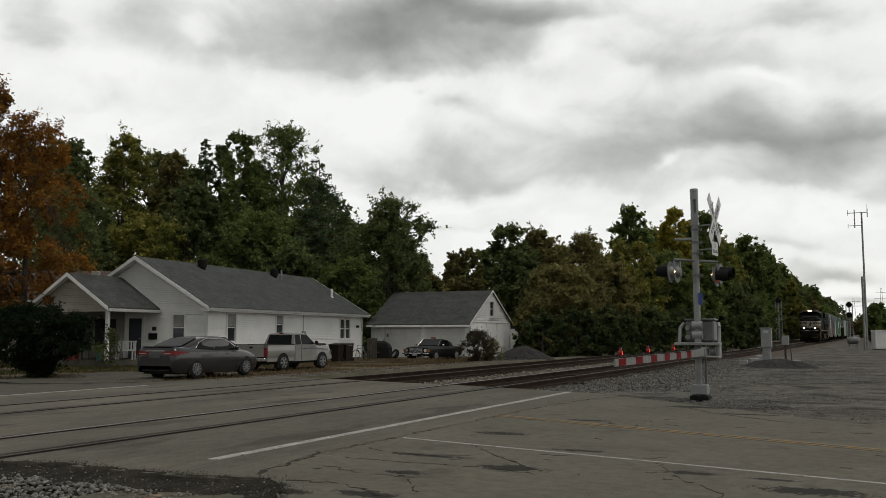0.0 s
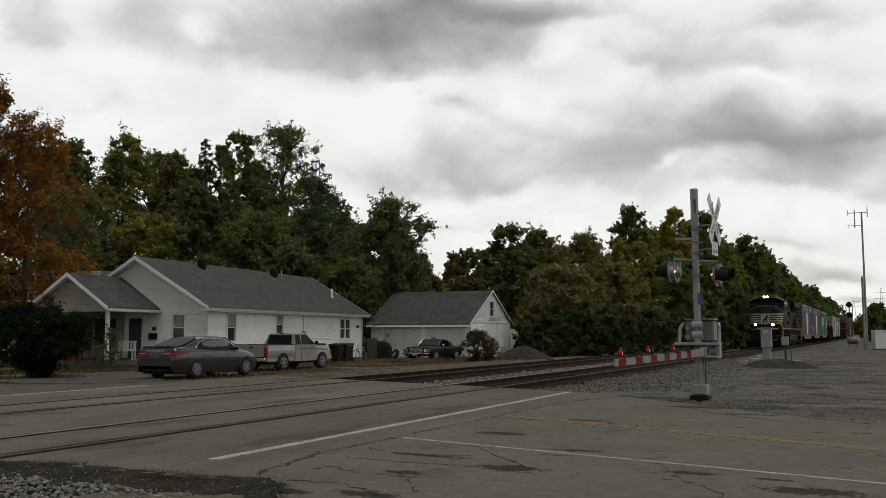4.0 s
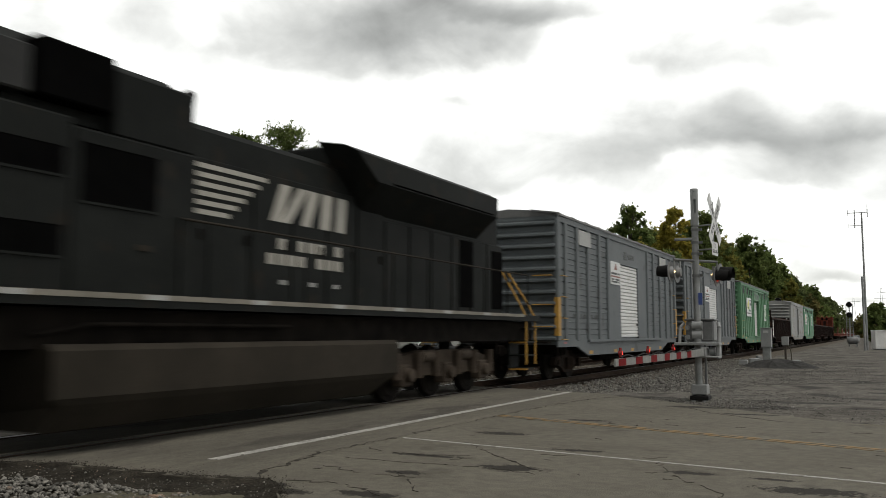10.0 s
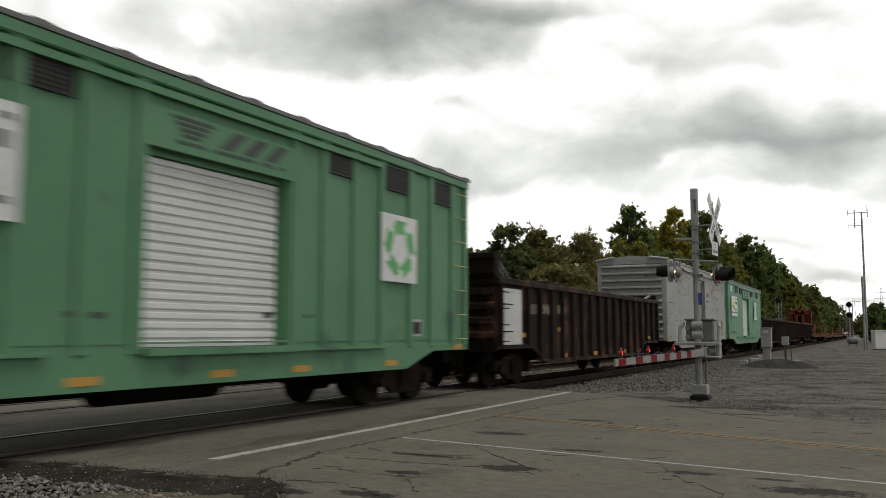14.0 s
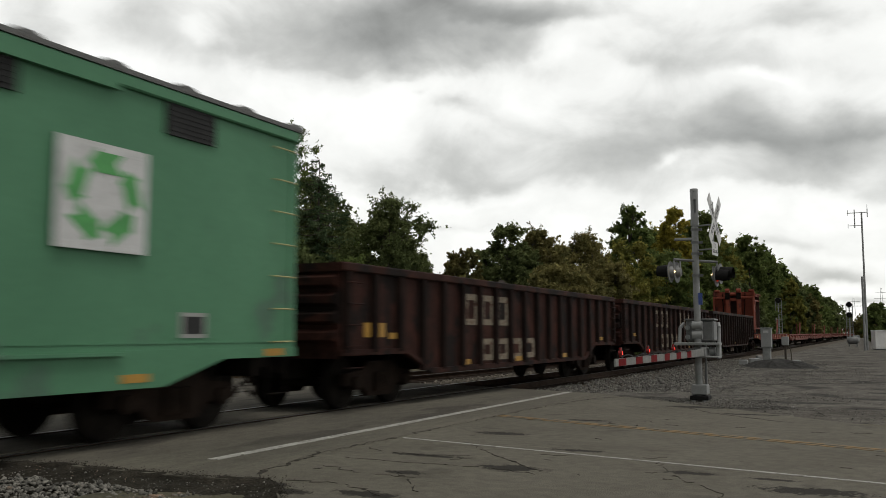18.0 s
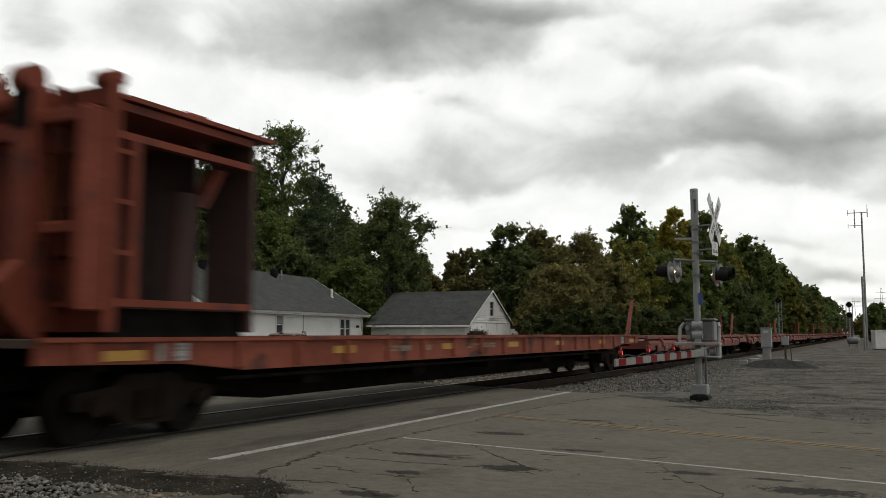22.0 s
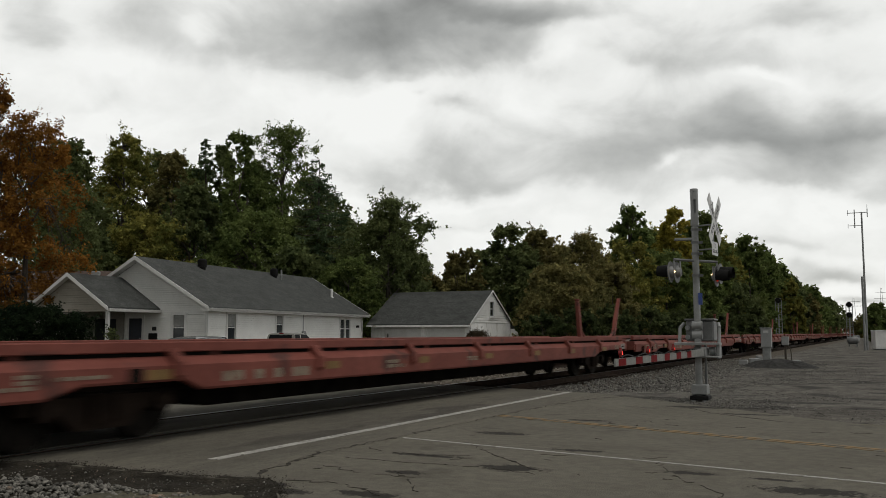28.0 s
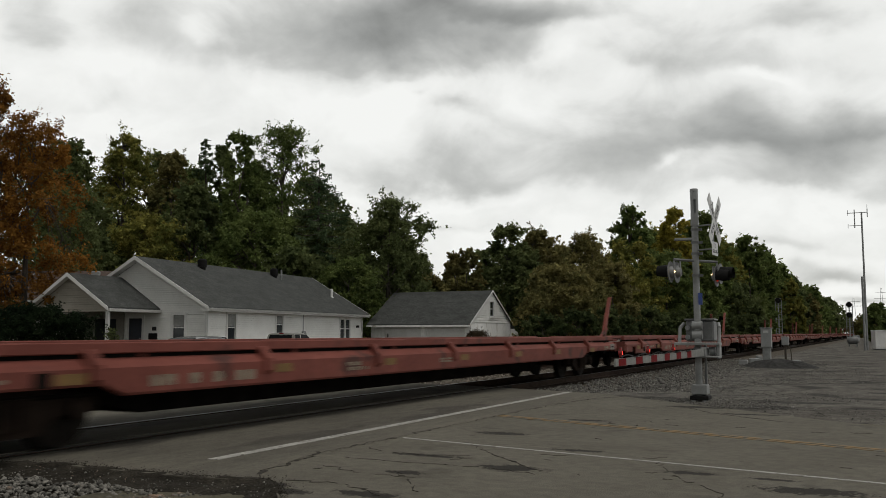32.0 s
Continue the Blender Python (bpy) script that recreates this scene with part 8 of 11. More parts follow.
def sidebox(bm, s, x0, x1, y0, y1, z0, z1, **k):
    a, b = sorted((s * x0, s * x1))
    box(bm, a, b, y0, y1, z0, z1, **k)


CARS = []      # (thing, distance of its front behind the start line)


def ladder(car, s, y, x, z0, z1, n, material, w=0.42):
    for k in range(n):
        bm = B()
        z = z0 + (z1 - z0) * k / (n - 1)
        tube(bm, [(s * x, y - w / 2, z), (s * (x + 0.07), y - w / 2, z), (s * (x + 0.07), y + w / 2, z), (s * x, y + w / 2, z)], 0.012, 5)
        part("ladder_rung", bm, material, car)


def roof(car, L, z, peak, material, x=1.53, swell=0.055):
    bm = B()
    prism(bm, [(-x, -0.03, z), (x, -0.03, z), (x, -0.03, z + 0.06), (0.75, -0.03, z + 0.06 + (peak - z) * 0.56), (0, -0.03, peak + 0.04), (-0.75, -0.03, z + 0.06 + (peak - z) * 0.56), (-x, -0.03, z + 0.06)], (0, L + 0.06, 0))
    r = part("roof", bm, material, car, "boxcar roof")
    bm = B()
    prism(bm, [(-x - 0.008, -0.05, z + 0.02), (-x - 0.008, -0.05, z + 0.075), (-0.75, -0.05, z + 0.075 + (peak - z) * 0.56), (0, -0.05, peak + 0.055), (0.75, -0.05, z + 0.075 + (peak - z) * 0.56), (x + 0.008, -0.05, z + 0.075), (x + 0.008, -0.05, z + 0.02), (0, -0.05, peak + 0.03)], (0, 0.10, 0))
    for e in (-1, 1):
        loft(bm, [[(e * u, y, v + h) for u, v in ((x - 0.02, z + 0.03), (x - 0.02, z + 0.07), (0.75, z + 0.07 + (peak - z) * 0.56), (0.75, z + 0.02 + (peak - z) * 0.56))] for y, h in ((-0.22, 0.0), (-0.12, swell * 0.72), (0.0, swell), (0.12, swell * 0.72), (0.22, 0.0))], smooth=False)
    me = mesh_of("roof_seam", bm, material)
    n = int(L / 1.2)
    for k in range(n + 1):
        piece("roof_seam", me, r, pose(0, 0.1 + (L - 0.2) * k / n, 0))


def ribbed_end(car, y, d, z0, z1, material, n=9, x=1.44):
    bm = B()
    pts = []
    h = (z1 - z0) / n
    for k in range(n):
        z = z0 + k * h
        pts += [(-x, y, z), (-x, y - d * 0.0, z + h * 0.30), (-x, y + d * 0.17, z + h * 0.44), (-x, y + d * 0.17, z + h * 0.62), (-x, y, z + h * 0.90)]
    pts.append((-x, y, z1))
    ring = pts + [(-x, y - d * 0.12, z1), (-x, y - d * 0.12, z0)]
    prism(bm, ring, (2 * x, 0, 0))
    part("end_wall", bm, material, car, "corrugated end wall")


def sill_shape(L, z_end, z_mid, a, b):
    return [(0.0, z_end), (a, z_end), (b, z_mid), (L - b, z_mid), (L - a, z_end), (L, z_end)]


def rollup(car, s, y0, y1, z0, z1, material, x=1.49, course=0.115):
    bm = B()
    n = int((z1 - z0) / course)
    pts, e = [], course * 0.26

    h = (z1 - z0) / n
    for k in range(n):
        z = z0 + k * h
        pts += [(s * x, y0, z + 0.01), (s * (x + e * 0.95), y0, z + e), (s * (x + e * 0.95), y0, z + h - e), (s * x, y0, z + h - 0.01)]
    ring = pts + [(s * (x - 0.05), y0, z1), (s * (x - 0.05), y0, z0)]
    prism(bm, ring, (0, y1 - y0, 0))
    d = part("rollup_door", bm, material, car, "slatted roll-up door")
    for ya, yb, za, e in ((y0 - 0.07, y0, z0 - 0.05, 0.05), (y1, y1 + 0.07, z0 - 0.05, 0.05), (y0, y1, z1, 0.055)):
        bm = B()
        sidebox(bm, s, x - 0.02, x + e, ya, yb, za, z1 + 0.10)
        part("door_track", bm, M["galv"] if material is M["rollup_grey"] else SHARED["door_frame"], d)
    bm = B()
    sidebox(bm, s, x + 0.03, x + 0.06, y1 - 0.25, y1 - 0.12, z0 + 0.42, z0 + 0.5)
    part("door_handle", bm, M["black_metal"], d)


def lettering(car, s, y0, z0, y1, z1, n, rows, material, x=1.505, name="lettering"):
    """Unreadable writing as plain bars."""
    bm = B()
    rng = random.Random(int(y0 * 100))
    h = (z1 - z0) / rows
    for r in range(rows):
        y = y0
        w = (y1 - y0) / n
        for k in range(n):
            if rng.random() < 0.12:
                continue
            sidebox(bm, s, x, x + 0.006, y + k * w + 0.12 * w, y + (k + 1) * w - 0.1 * w, z0 + r * h + 0.15 * h, z0 + (r + 0.85) * h)
    ob = part(name, bm, material, car)
    ob["kind"] = "stuff"
    return ob


def underframe(car, L, z_end, z_mid, a, b, material, x=1.47, top=1.0):
    for s in (-1, 1):
        bm = B()
        prof = sill_shape(L, z_end, z_mid, a, b)
        ring = [(s * (x - 0.05), y, z) for y, z in prof] + [(s * (x - 0.05), L, top), (s * (x - 0.05), 0, top)]
        prism(bm, ring, (s * 0.06, 0, 0))
        part("side_sill", bm, material, car)
    bm = B()
    box(bm, -0.42, 0.42, 0.1, L - 0.1, 0.52, 1.0)
    part("centre_sill", bm, M["grime"], car)
    for k in range(9):
        y = L * (k + 0.5) / 9
        part("cross_bearer", B1(-x + 0.06, x - 0.06, y - 0.06, y + 0.06, 0.72, top), M["grime"], car)
    part("air_reservoir", C1((0.55, L * 0.42, 0.62), (0.55, L * 0.56, 0.62), 0.22, 0.22, 12), M["grime"], car)
    part("brake_pipe", C1((0.3, 3, 0.55), (0.3, L - 3, 0.55), 0.03, 0.03, 6), M["grime"], car)


def waffle_boxcar(s0, L, label):
    c = thing("boxcar", pose(NEAR, s0, 0), label, "boxcar", "cars of the freight train")
    g = M["car_grey"]
    SHARED["door_frame"] = g
    underframe(c, L, 0.94, 0.66, 1.7, 2.75, g, top=1.14)
    part("body_core", B1(-1.37, 1.37, 0.1, L - 0.1, 1.0, 4.55), g, c)
    posts = [0.0, 0.62, 1.68, 2.75, 3.95, 4.95]
    posts2 = [10.35, 11.35, 12.45, 13.55, 14.5, L - 0.16]
    for s in (-1, 1):
        for ps in (posts, posts2):
            for a, b in zip(ps[:-1], ps[1:]):
                bm = B()
                n = 10
                z0, z1 = 1.14, 4.42
                h = (z1 - z0) / n
                pts = []
                for k in range(n):
                    z = z0 + k * h
                    pts += [(s * 1.455, a, z), (s * 1.458, a, z + h - 0.052), (s * 1.424, a, z + h - 0.044), (s * 1.424, a, z + h - 0.020), (s * 1.460, a, z + h - 0.012)]
                ring = pts + [(s * 1.455, a, z1), (s * 1.36, a, z1), (s * 1.36, a, z0)]
                prism(bm, ring, (0, b - a, 0))
                pn = part("side_panel", bm, g, c)
                if b - a > 0.7:
                    # pressed beads, short of the posts
                    key = ("bead", s, round(b - a, 2))
                    if key not in SHARED:
                        bm = B()
                        prism(bm, [(s * 1.45, 0, -0.03), (s * 1.468, 0, -0.014), (s * 1.472, 0, 0.008), (s * 1.45, 0, 0.03)], (0, b - a - 0.40, 0))
                        SHARED[key] = mesh_of("bead", bm, g)
                    for k in range(n):
                        piece("bead", SHARED[key], pn, pose(0, a + 0.29, z0 + (k + 0.5) * h))
            for p in ps:
                bm = B()
                sidebox(bm, s, 1.40, 1.515, p - 0.04, p + 0.21, 1.10, 4.46, bev=0.03)
                part("post", bm, g, c)
        for y0, y1, z0 in ((5.12, 6.60, 1.14), (9.05, 10.35, 1.14), (6.60, 9.05, 3.68)):
            bm = B()
            sidebox(bm, s, 1.38, 1.465, y0, y1, z0, 4.42)
            part("door_wall", bm, g, c, "smooth grey side plate")
        rollup(c, s, 6.62, 9.0, 1.17, 3.66, M["rollup_white"], x=1.41)
        bm = B()
        sidebox(bm, s, 1.40, 1.50, 0, L, 4.40, 4.56)
        part("side_plate", bm, g, c)
        bm = B()
        sidebox(bm, s, 1.42, 1.56, 2.7, L - 2.7, 1.06, 1.13)
        part("sill_flange", bm, g, c)
        bm = B()
        sidebox(bm, s, 1.51, 1.53, 1.80, 3.0, 3.90, 4.34)
        part("plate", bm, M["plate_pale"], c, "pale blank plate")
        bm = B()
        sidebox(bm, s, 1.51, 1.53, 12.4, 13.5, 3.90, 4.34)
        part("plate", bm, M["plate_pale"], c, "pale blank plate")
        bm = B()
        sidebox(bm, s, 1.468, 1.49, 5.33, 6.52, 2.93, 3.69)
        sg = part("sign", bm, M["sign_white"], c, "white notice board with emblem")
        bm = B()
        sidebox(bm, s, 1.49, 1.494, 5.36, 6.49, 3.17, 3.22)
        part("emblem", bm, M["emblem_brown"], sg)
        bm = B()
        prism(bm, [(s * 1.49, 5.74, 3.42), (s * 1.49, 6.14, 3.42), (s * 1.49, 5.94, 3.64)], (s * 0.004, 0, 0))
        part("emblem", bm, M["emblem_brown"], sg)
        lettering(sg, s, 5.42, 2.98, 6.42, 3.14, 9, 2, M["print_dark"], 1.49)
        lettering(sg, s, 5.42, 3.25, 6.42, 3.34, 10, 1, M["print_dark"], 1.49)
        lettering(c, s, 7.0, 3.84, 7.55, 4.14, 1, 4, M["print_dark"], 1.4665)
        lettering(c, s, 7.62, 3.86, 8.5, 4.12, 3, 1, M["print_dark"], 1.4665)
        for y in (1.35, 2.05, 3.0, 3.6):
            lettering(c, s, y, 1.72, y + 0.55, 1.90, 4, 1, M["print_dark"], 1.470)
        for y in (2.85, 5.6, 7.8, 10.4, 12.2):
            bm = B()
            sidebox(bm, s, 1.475, 1.485, y, y + 0.36, 0.70, 0.80)
            part("reflector", bm, M["safety_yellow"], c, "yellow reflector patch")
        bm = B()
        sidebox(bm, s, 1.475, 1.483, 0.5, 0.72, 1.02, 1.08)
        part("reflector", bm, M["red_reflect"], c)
        for y in (0.36, L - 0.36):
            ladder(c, s, y, 1.50, 1.15, 2.9, 4, M["safety_yellow"])
        for y in (-0.03, L - 0.09):
            bm = B()
            sidebox(bm, s, 1.40, 1.524, y - 0.03, y + 0.15, 1.25, 2.3)
            part("corner_strip", bm, M["safety_yellow"], c)
            bm = B()
            tube(bm, [(s * 1.44, y + 0.06, 1.0), (s * 1.44, y + 0.06, 0.45), (s * 1.44, y + 0.45, 0.45), (s * 1.44, y + 0.45, 1.0)], 0.016, 5)
            part("step", bm, M["grime"], c)
    ribbed_end(c, 0.06, -1, 1.0, 4.5, g, n=11)
    ribbed_end(c, L - 0.06, 1, 1.0, 4.5, g, n=11)
    bm = B()
    prism(bm, [(-1.46, -0.02, 4.45), (1.46, -0.02, 4.45), (1.46, -0.02, 4.57), (0, -0.02, 4.76), (-1.46, -0.02, 4.57)], (0, L + 0.04, 0))
    part("end_cap", bm, g, c)
    roof(c, L, 4.56, 4.76, M["roof_galv"], swell=0.022)
    bm = B()
    for d, y in ((-1, -0.06), (1, L + 0.06)):
        for z in (1.5, 2.1, 2.9):
            tube(bm, [(0.8, y, z), (0.8, y + 0.08 * d, z), (1.35, y + 0.08 * d, z), (1.35, y, z)], 0.014, 5)
        part("end_platform", B1(-1.3, 1.3, min(y, y + 0.35 * d), max(y, y + 0.35 * d), 1.05, 1.10), M["grime"], c)
    fit = part("grab_iron", bm, M["safety_yellow"], c, "yellow grab irons")
    fit["kind"] = "stuff"
    for y in (2.05, L - 2.05):
        bogie(c, y)
    coupler(c, 0, -1)
    coupler(c, L, 1)
    CARS.append((c, s0))


def rust_marks(car, s, y0, y1, z0, z1, n, seed, x=1.456):
    """Small sideways-smeared rust blisters along a band of worn writing."""
    bm = B()
    rng = random.Random(seed)
    for k in range(n):
        y, z = rng.uniform(y0, y1), rng.uniform(z0, z1)
        w, h = rng.uniform(0.02, 0.11), rng.uniform(0.012, 0.05)
        prism(bm, [(s * x, y + w * math.cos(t) * rng.uniform(0.6, 1.2), z + h * math.sin(t) * rng.uniform(0.6, 1.2)) for t in [i * math.pi / 3.5 for i in range(7)]], (s * 0.002, 0, 0))
    part("rust_stain", bm, M["rust_stain"], car)["kind"] = "stuff"


def sun_sign(c, s, sun, z0, z1):
    bm = B()
    sidebox(bm, s, 1.508, 1.53, sun, sun + 2.32, z0, z1)
    sg = part("sign", bm, M["sign_white"], c, "white sign with sun and green hill emblem")
    cy, cz = sun + 0.83, z0 + 0.62
    ring = [(s * 1.532, cy + (0.47 if i % 2 else 0.40) * math.cos(t), cz + (0.47 if i % 2 else 0.40) * math.sin(t)) for i, t in enumerate([j * math.pi / 22 - 0.45 for j in range(29)])]
    bm = B()
    prism(bm, ring, (s * 0.004, 0, 0))
    part("sun_shape", bm, M["sign_yellow"], sg)
    line = [(i / 14, 0.50 + 0.13 * math.cos(i / 14 * 5.4 - 0.9) - 0.02) for i in range(15)]
    ring = [(s * 1.532, sun + 0.24 + 1.80 * u, z0 + v + 0.055 * math.sin(math.pi * u) ** 0.7) for u, v in line]
    ring += [(s * 1.532, sun + 0.24 + 1.80 * u, z0 + v - 0.055 * math.sin(math.pi * u) ** 0.7 - 0.004) for u, v in line[::-1]]
    bm = B()
    prism(bm, ring, (s * 0.006, 0, 0))
    part("hill_shape", bm, M["hill_green"], sg)
    lettering(sg, s, sun + 1.42, z1 - 0.20, sun + 2.22, z1 - 0.10, 9, 1, M["sign_grey"], 1.532)
    lettering(sg, s, sun + 1.45, z1 - 0.52, sun + 2.20, z1 - 0.26, 4, 1, M["sign_grey"], 1.532)
    lettering(sg, s, sun + 0.10, z0 + 0.15, sun + 2.22, z0 + 0.27, 26, 1, M["sign_grey"], 1.532)


def arrow_sign(c, s, y, z0, z1):
    bm = B()
    sidebox(bm, s, 1.508, 1.53, y, y + 1.30, z0, z1)
    sg = part("sign", bm, M["sign_white"], c, "white sign with green recycling arrows")
    for q in range(5):
        a = math.pi / 2 + q * 2 * math.pi / 5
        cy, cz = y + 0.65 + 0.41 * math.cos(a), (z0 + z1) / 2 + 0.39 * math.sin(a)
        t = a + math.pi / 2
        u, w = (math.cos(t), math.sin(t)), (math.cos(a), math.sin(a))
        pts = [(-0.25, -0.12), (0.10, -0.12), (0.10, -0.17), (0.25, 0.0), (0.10, 0.17), (0.10, 0.12), (-0.25, 0.12), (-0.15, 0.0)]
        bm = B()
        prism(bm, [(s * 1.532, cy + p * u[0] + r * w[0], cz + p * u[1] + r * w[1]) for p, r in pts], (s * 0.004, 0, 0))
        part("arrow", bm, M["sign_green"], sg)


def post_boxcar(s0, L, label, colour, door, rusty=False, vents=(0.83, 2.63, 4.51, 10.37, 12.22, 14.05), sun=2.36, arrows=12.0, ribs=True, dz=0.0, door_at=(6.5, 9.3), door_top=3.62):
    c = thing("boxcar", pose(NEAR, s0, 0), label, "boxcar", "cars of the freight train")
    g = colour
    SHARED["door_frame"] = g
    underframe(c, L, 0.98, 0.67, 1.6, 2.7, g, top=1.12)
    part("body_core", B1(-1.22, 1.22, 0.1, L - 0.1, 1.0, 4.52 + dz), g, c)
    d0, d1 = door_at
    for s in (-1, 1):
        for y0, y1, z0 in ((0.02, d0, 1.06), (d1, L - 0.02, 1.06), (d0, d1, door_top)):
            bm = B()
            sidebox(bm, s, 1.20, 1.455, y0, y1, z0, 4.45 + dz)
            part("side_wall", bm, g, c)
        # the door is set back behind the side
        rollup(c, s, d0 + 0.07, d1 - 0.07, 1.12, door_top - 0.1, door, x=1.30, course=0.062 if rusty else 0.115)
        if ribs:
            for y in [0.02, 0.82, 1.75, 2.62, 3.68, 4.58, 5.49, 6.30, 9.40, 10.21, 11.12, 12.02, 13.08, 13.95, 14.9, L - 0.18]:
                bm = B()
                sidebox(bm, s, 1.44, 1.505, y - 0.02, y + 0.16, 1.06, 4.44 + dz, bev=0.02)
                part("post", bm, g, c)
        else:
            for y in (0.02, L - 0.18):
                bm = B()
                sidebox(bm, s, 1.44, 1.475, y, y + 0.16, 1.06, 4.44 + dz, bev=0.012)
                part("post", bm, g, c)
        bm = B()
        sidebox(bm, s, 1.40, 1.52, 0, L, 4.38 + dz, 4.54 + dz, bev=0.02)
        part("side_plate", bm, g, c)
        bm = B()
        sidebox(bm, s, 1.45, 1.54, L - 12.0, 12.0, 4.24 + dz * 0.6, 4.33 + dz * 0.6)
        part("door_rail", bm, g, c)
        # the seam over the sill, the door ledge and the walkway ledges beside it
        bm = B()
        sidebox(bm, s, 1.44, 1.466, 0.02, L - 0.02, 1.19, 1.215)
        part("side_seam", bm, g, c)
        lz = 1.0 if rusty else 1.08
        for y0, y1, za, e in ((d0 - 0.05, d1 + 0.2, lz - 0.03, 1.60), (d1 + 0.2, 12.2, lz - 0.02, 1.56), (2.9, 5.1, lz - 0.01, 1.56)):
            bm = B()
            sidebox(bm, s, 1.42, e, y0, y1, za, za + (0.09 if e > 1.58 else 0.04))
            part("ledge", bm, g, c)
        for y, z in ((0.25, 1.07), (1.87, 0.98), (2.86, 0.74), (5.4, 0.74), (7.7, 0.74), (9.48, 0.74), (12.21, 0.74), (L - 0.75, 1.0)):
            bm = B()
            sidebox(bm, s, 1.478, 1.488, y, y + 0.44, z, z + 0.1)
            part("reflector", bm, M["safety_yellow"], c, "yellow reflector patch")
        if not rusty:
            if not ribs:
                bm = B()
                sidebox(bm, s, 1.456, 1.475, 1.0, 1.55, 3.80, 4.18)
                part("plate", bm, M["sign_white"], c, "pale blank plate")
            for y in vents:
                za, zb = 3.93 + dz * 0.6, 4.31 + dz * 0.3
                bm = B()
                sidebox(bm, s, 1.458, 1.475, y, y + 0.84, za, zb)
                vent = part("vent", bm, M["trim_dark"], c, "black louvred vent")
                bm = B()
                for q in range(6):
                    sidebox(bm, s, 1.475, 1.484, y + 0.04, y + 0.80, za + 0.03 + q * (zb - za - 0.05) / 6, za + 0.05 + q * (zb - za - 0.05) / 6)
                part("louvres", bm, M["trim_dark"], vent)
                for ya, yb, zc, zd in ((y - 0.03, y, za - 0.03, zb + 0.03), (y + 0.84, y + 0.87, za - 0.03, zb + 0.03), (y, y + 0.84, zb, zb + 0.03), (y, y + 0.84, za - 0.03, za)):
                    bm = B()
                    sidebox(bm, s, 1.456, 1.492, ya, yb, zc, zd)
                    part("frame", bm, M["trim_dark"], vent)
            sun_sign(c, s, sun, 2.44 + dz * 0.5, 3.66 + dz * 0.7)
            arrow_sign(c, s, arrows, 2.24, 3.46)
            # door header with its emblem
            bm = B()
            sidebox(bm, s, 1.456, 1.50, d0 - 0.08, d1 + 0.25, door_top - 0.02, 4.10 + dz * 0.3)
            em = part("door_header", bm, g, c)
            for a, b in ((d0 + 1.30, d0 + 1.72), (d0 + 1.78, d0 + 2.20), (d0 + 2.26, d0 + 2.68)):
                bm = B()
                prism(bm, [(s * 1.502, a - 0.06, door_top + 0.17), (s * 1.502, a + 0.20, door_top + 0.17), (s * 1.502, b + 0.08, door_top + 0.43), (s * 1.502, b - 0.18, door_top + 0.43)], (s * 0.004, 0, 0))
                part("emblem", bm, M["print_dark"], em)
            for q in range(4):
                bm = B()
                sidebox(bm, s, 1.502, 1.506, d0 + 0.34 + q * 0.06, d0 + 1.12 - q * 0.08, door_top + 0.395 - q * 0.072, door_top + 0.44 - q * 0.072)
                part("emblem", bm, M["print_dark"], em)
            lettering(em, s, d0 + 0.4, door_top + 0.08, d0 + 2.7, door_top + 0.14, 16, 1, M["print_dark"], 1.502)
            for y, w, n in ((0.98, 0.36, 3), (1.5, 0.9, 6), (2.56, 0.34, 3)):
                lettering(c, s, y, 1.30, y + w, 1.46, n, 1, M["print_dark"], 1.456)
            lettering(c, s, 5.35, 1.48, 5.95, 1.57, 5, 1, M["print_dark"], 1.456)
            lettering(c, s, 9.77, 1.54, 10.05, 1.62, 3, 1, M["print_dark"], 1.456)
            bm = B()
            sidebox(bm, s, 1.456, 1.468, 13.17, 13.64, 1.26, 1.58)
            ch = part("card_holder", bm, M["plate_pale"], c)
            bm = B()
            sidebox(bm, s, 1.468, 1.472, 13.22, 13.59, 1.31, 1.53)
            part("card", bm, M["trim_dark"], ch)
        else:
            for y0, y1, z0, z1, n in ((10.9, 12.2, 3.72, 3.92, 12), (11.0, 13.6, 3.58, 3.80, 46), (10.7, 11.5, 3.42, 3.62, 14), (11.3, 13.2, 3.08, 3.26, 26), (11.0, 13.4, 2.46, 2.62, 20), (10.45, 10.97, 1.28, 1.60, 18), (13.1, 13.5, 1.26, 1.48, 16), (2.2, 5.2, 3.0, 3.9, 60), (1.2, 3.5, 1.4, 2.6, 30)):
                rust_marks(c, s, y0, y1, z0, z1, n, int(y0 * 10 + z0 * 100))
            lettering(c, s, 9.25, 3.15, 10.12, 3.36, 5, 1, M["faded_dark"], 1.456)
            lettering(c, s, 9.31, 2.88, 10.1, 2.98, 7, 1, M["faded_dark"], 1.456)
            lettering(c, s, 13.78, 1.20, 14.25, 2.05, 3, 8, M["faded_dark"], 1.456)
            bm = B()
            sidebox(bm, s, 1.456, 1.462, 14.36, 14.62, 1.42, 1.94)
            part("placard", bm, M["safety_yellow"], c)
            bm = B()
            sidebox(bm, s, 1.456, 1.466, 14.21, 14.42, 3.52, 3.92)
            part("plate", bm, M["rust_stain"], c, "rusted plate")
            lettering(c, s, 6.9, 0.78, 7.85, 0.84, 8, 1, M["trim_dark"], 1.478)
        lm = M["iron_yellow"] if not rusty else g
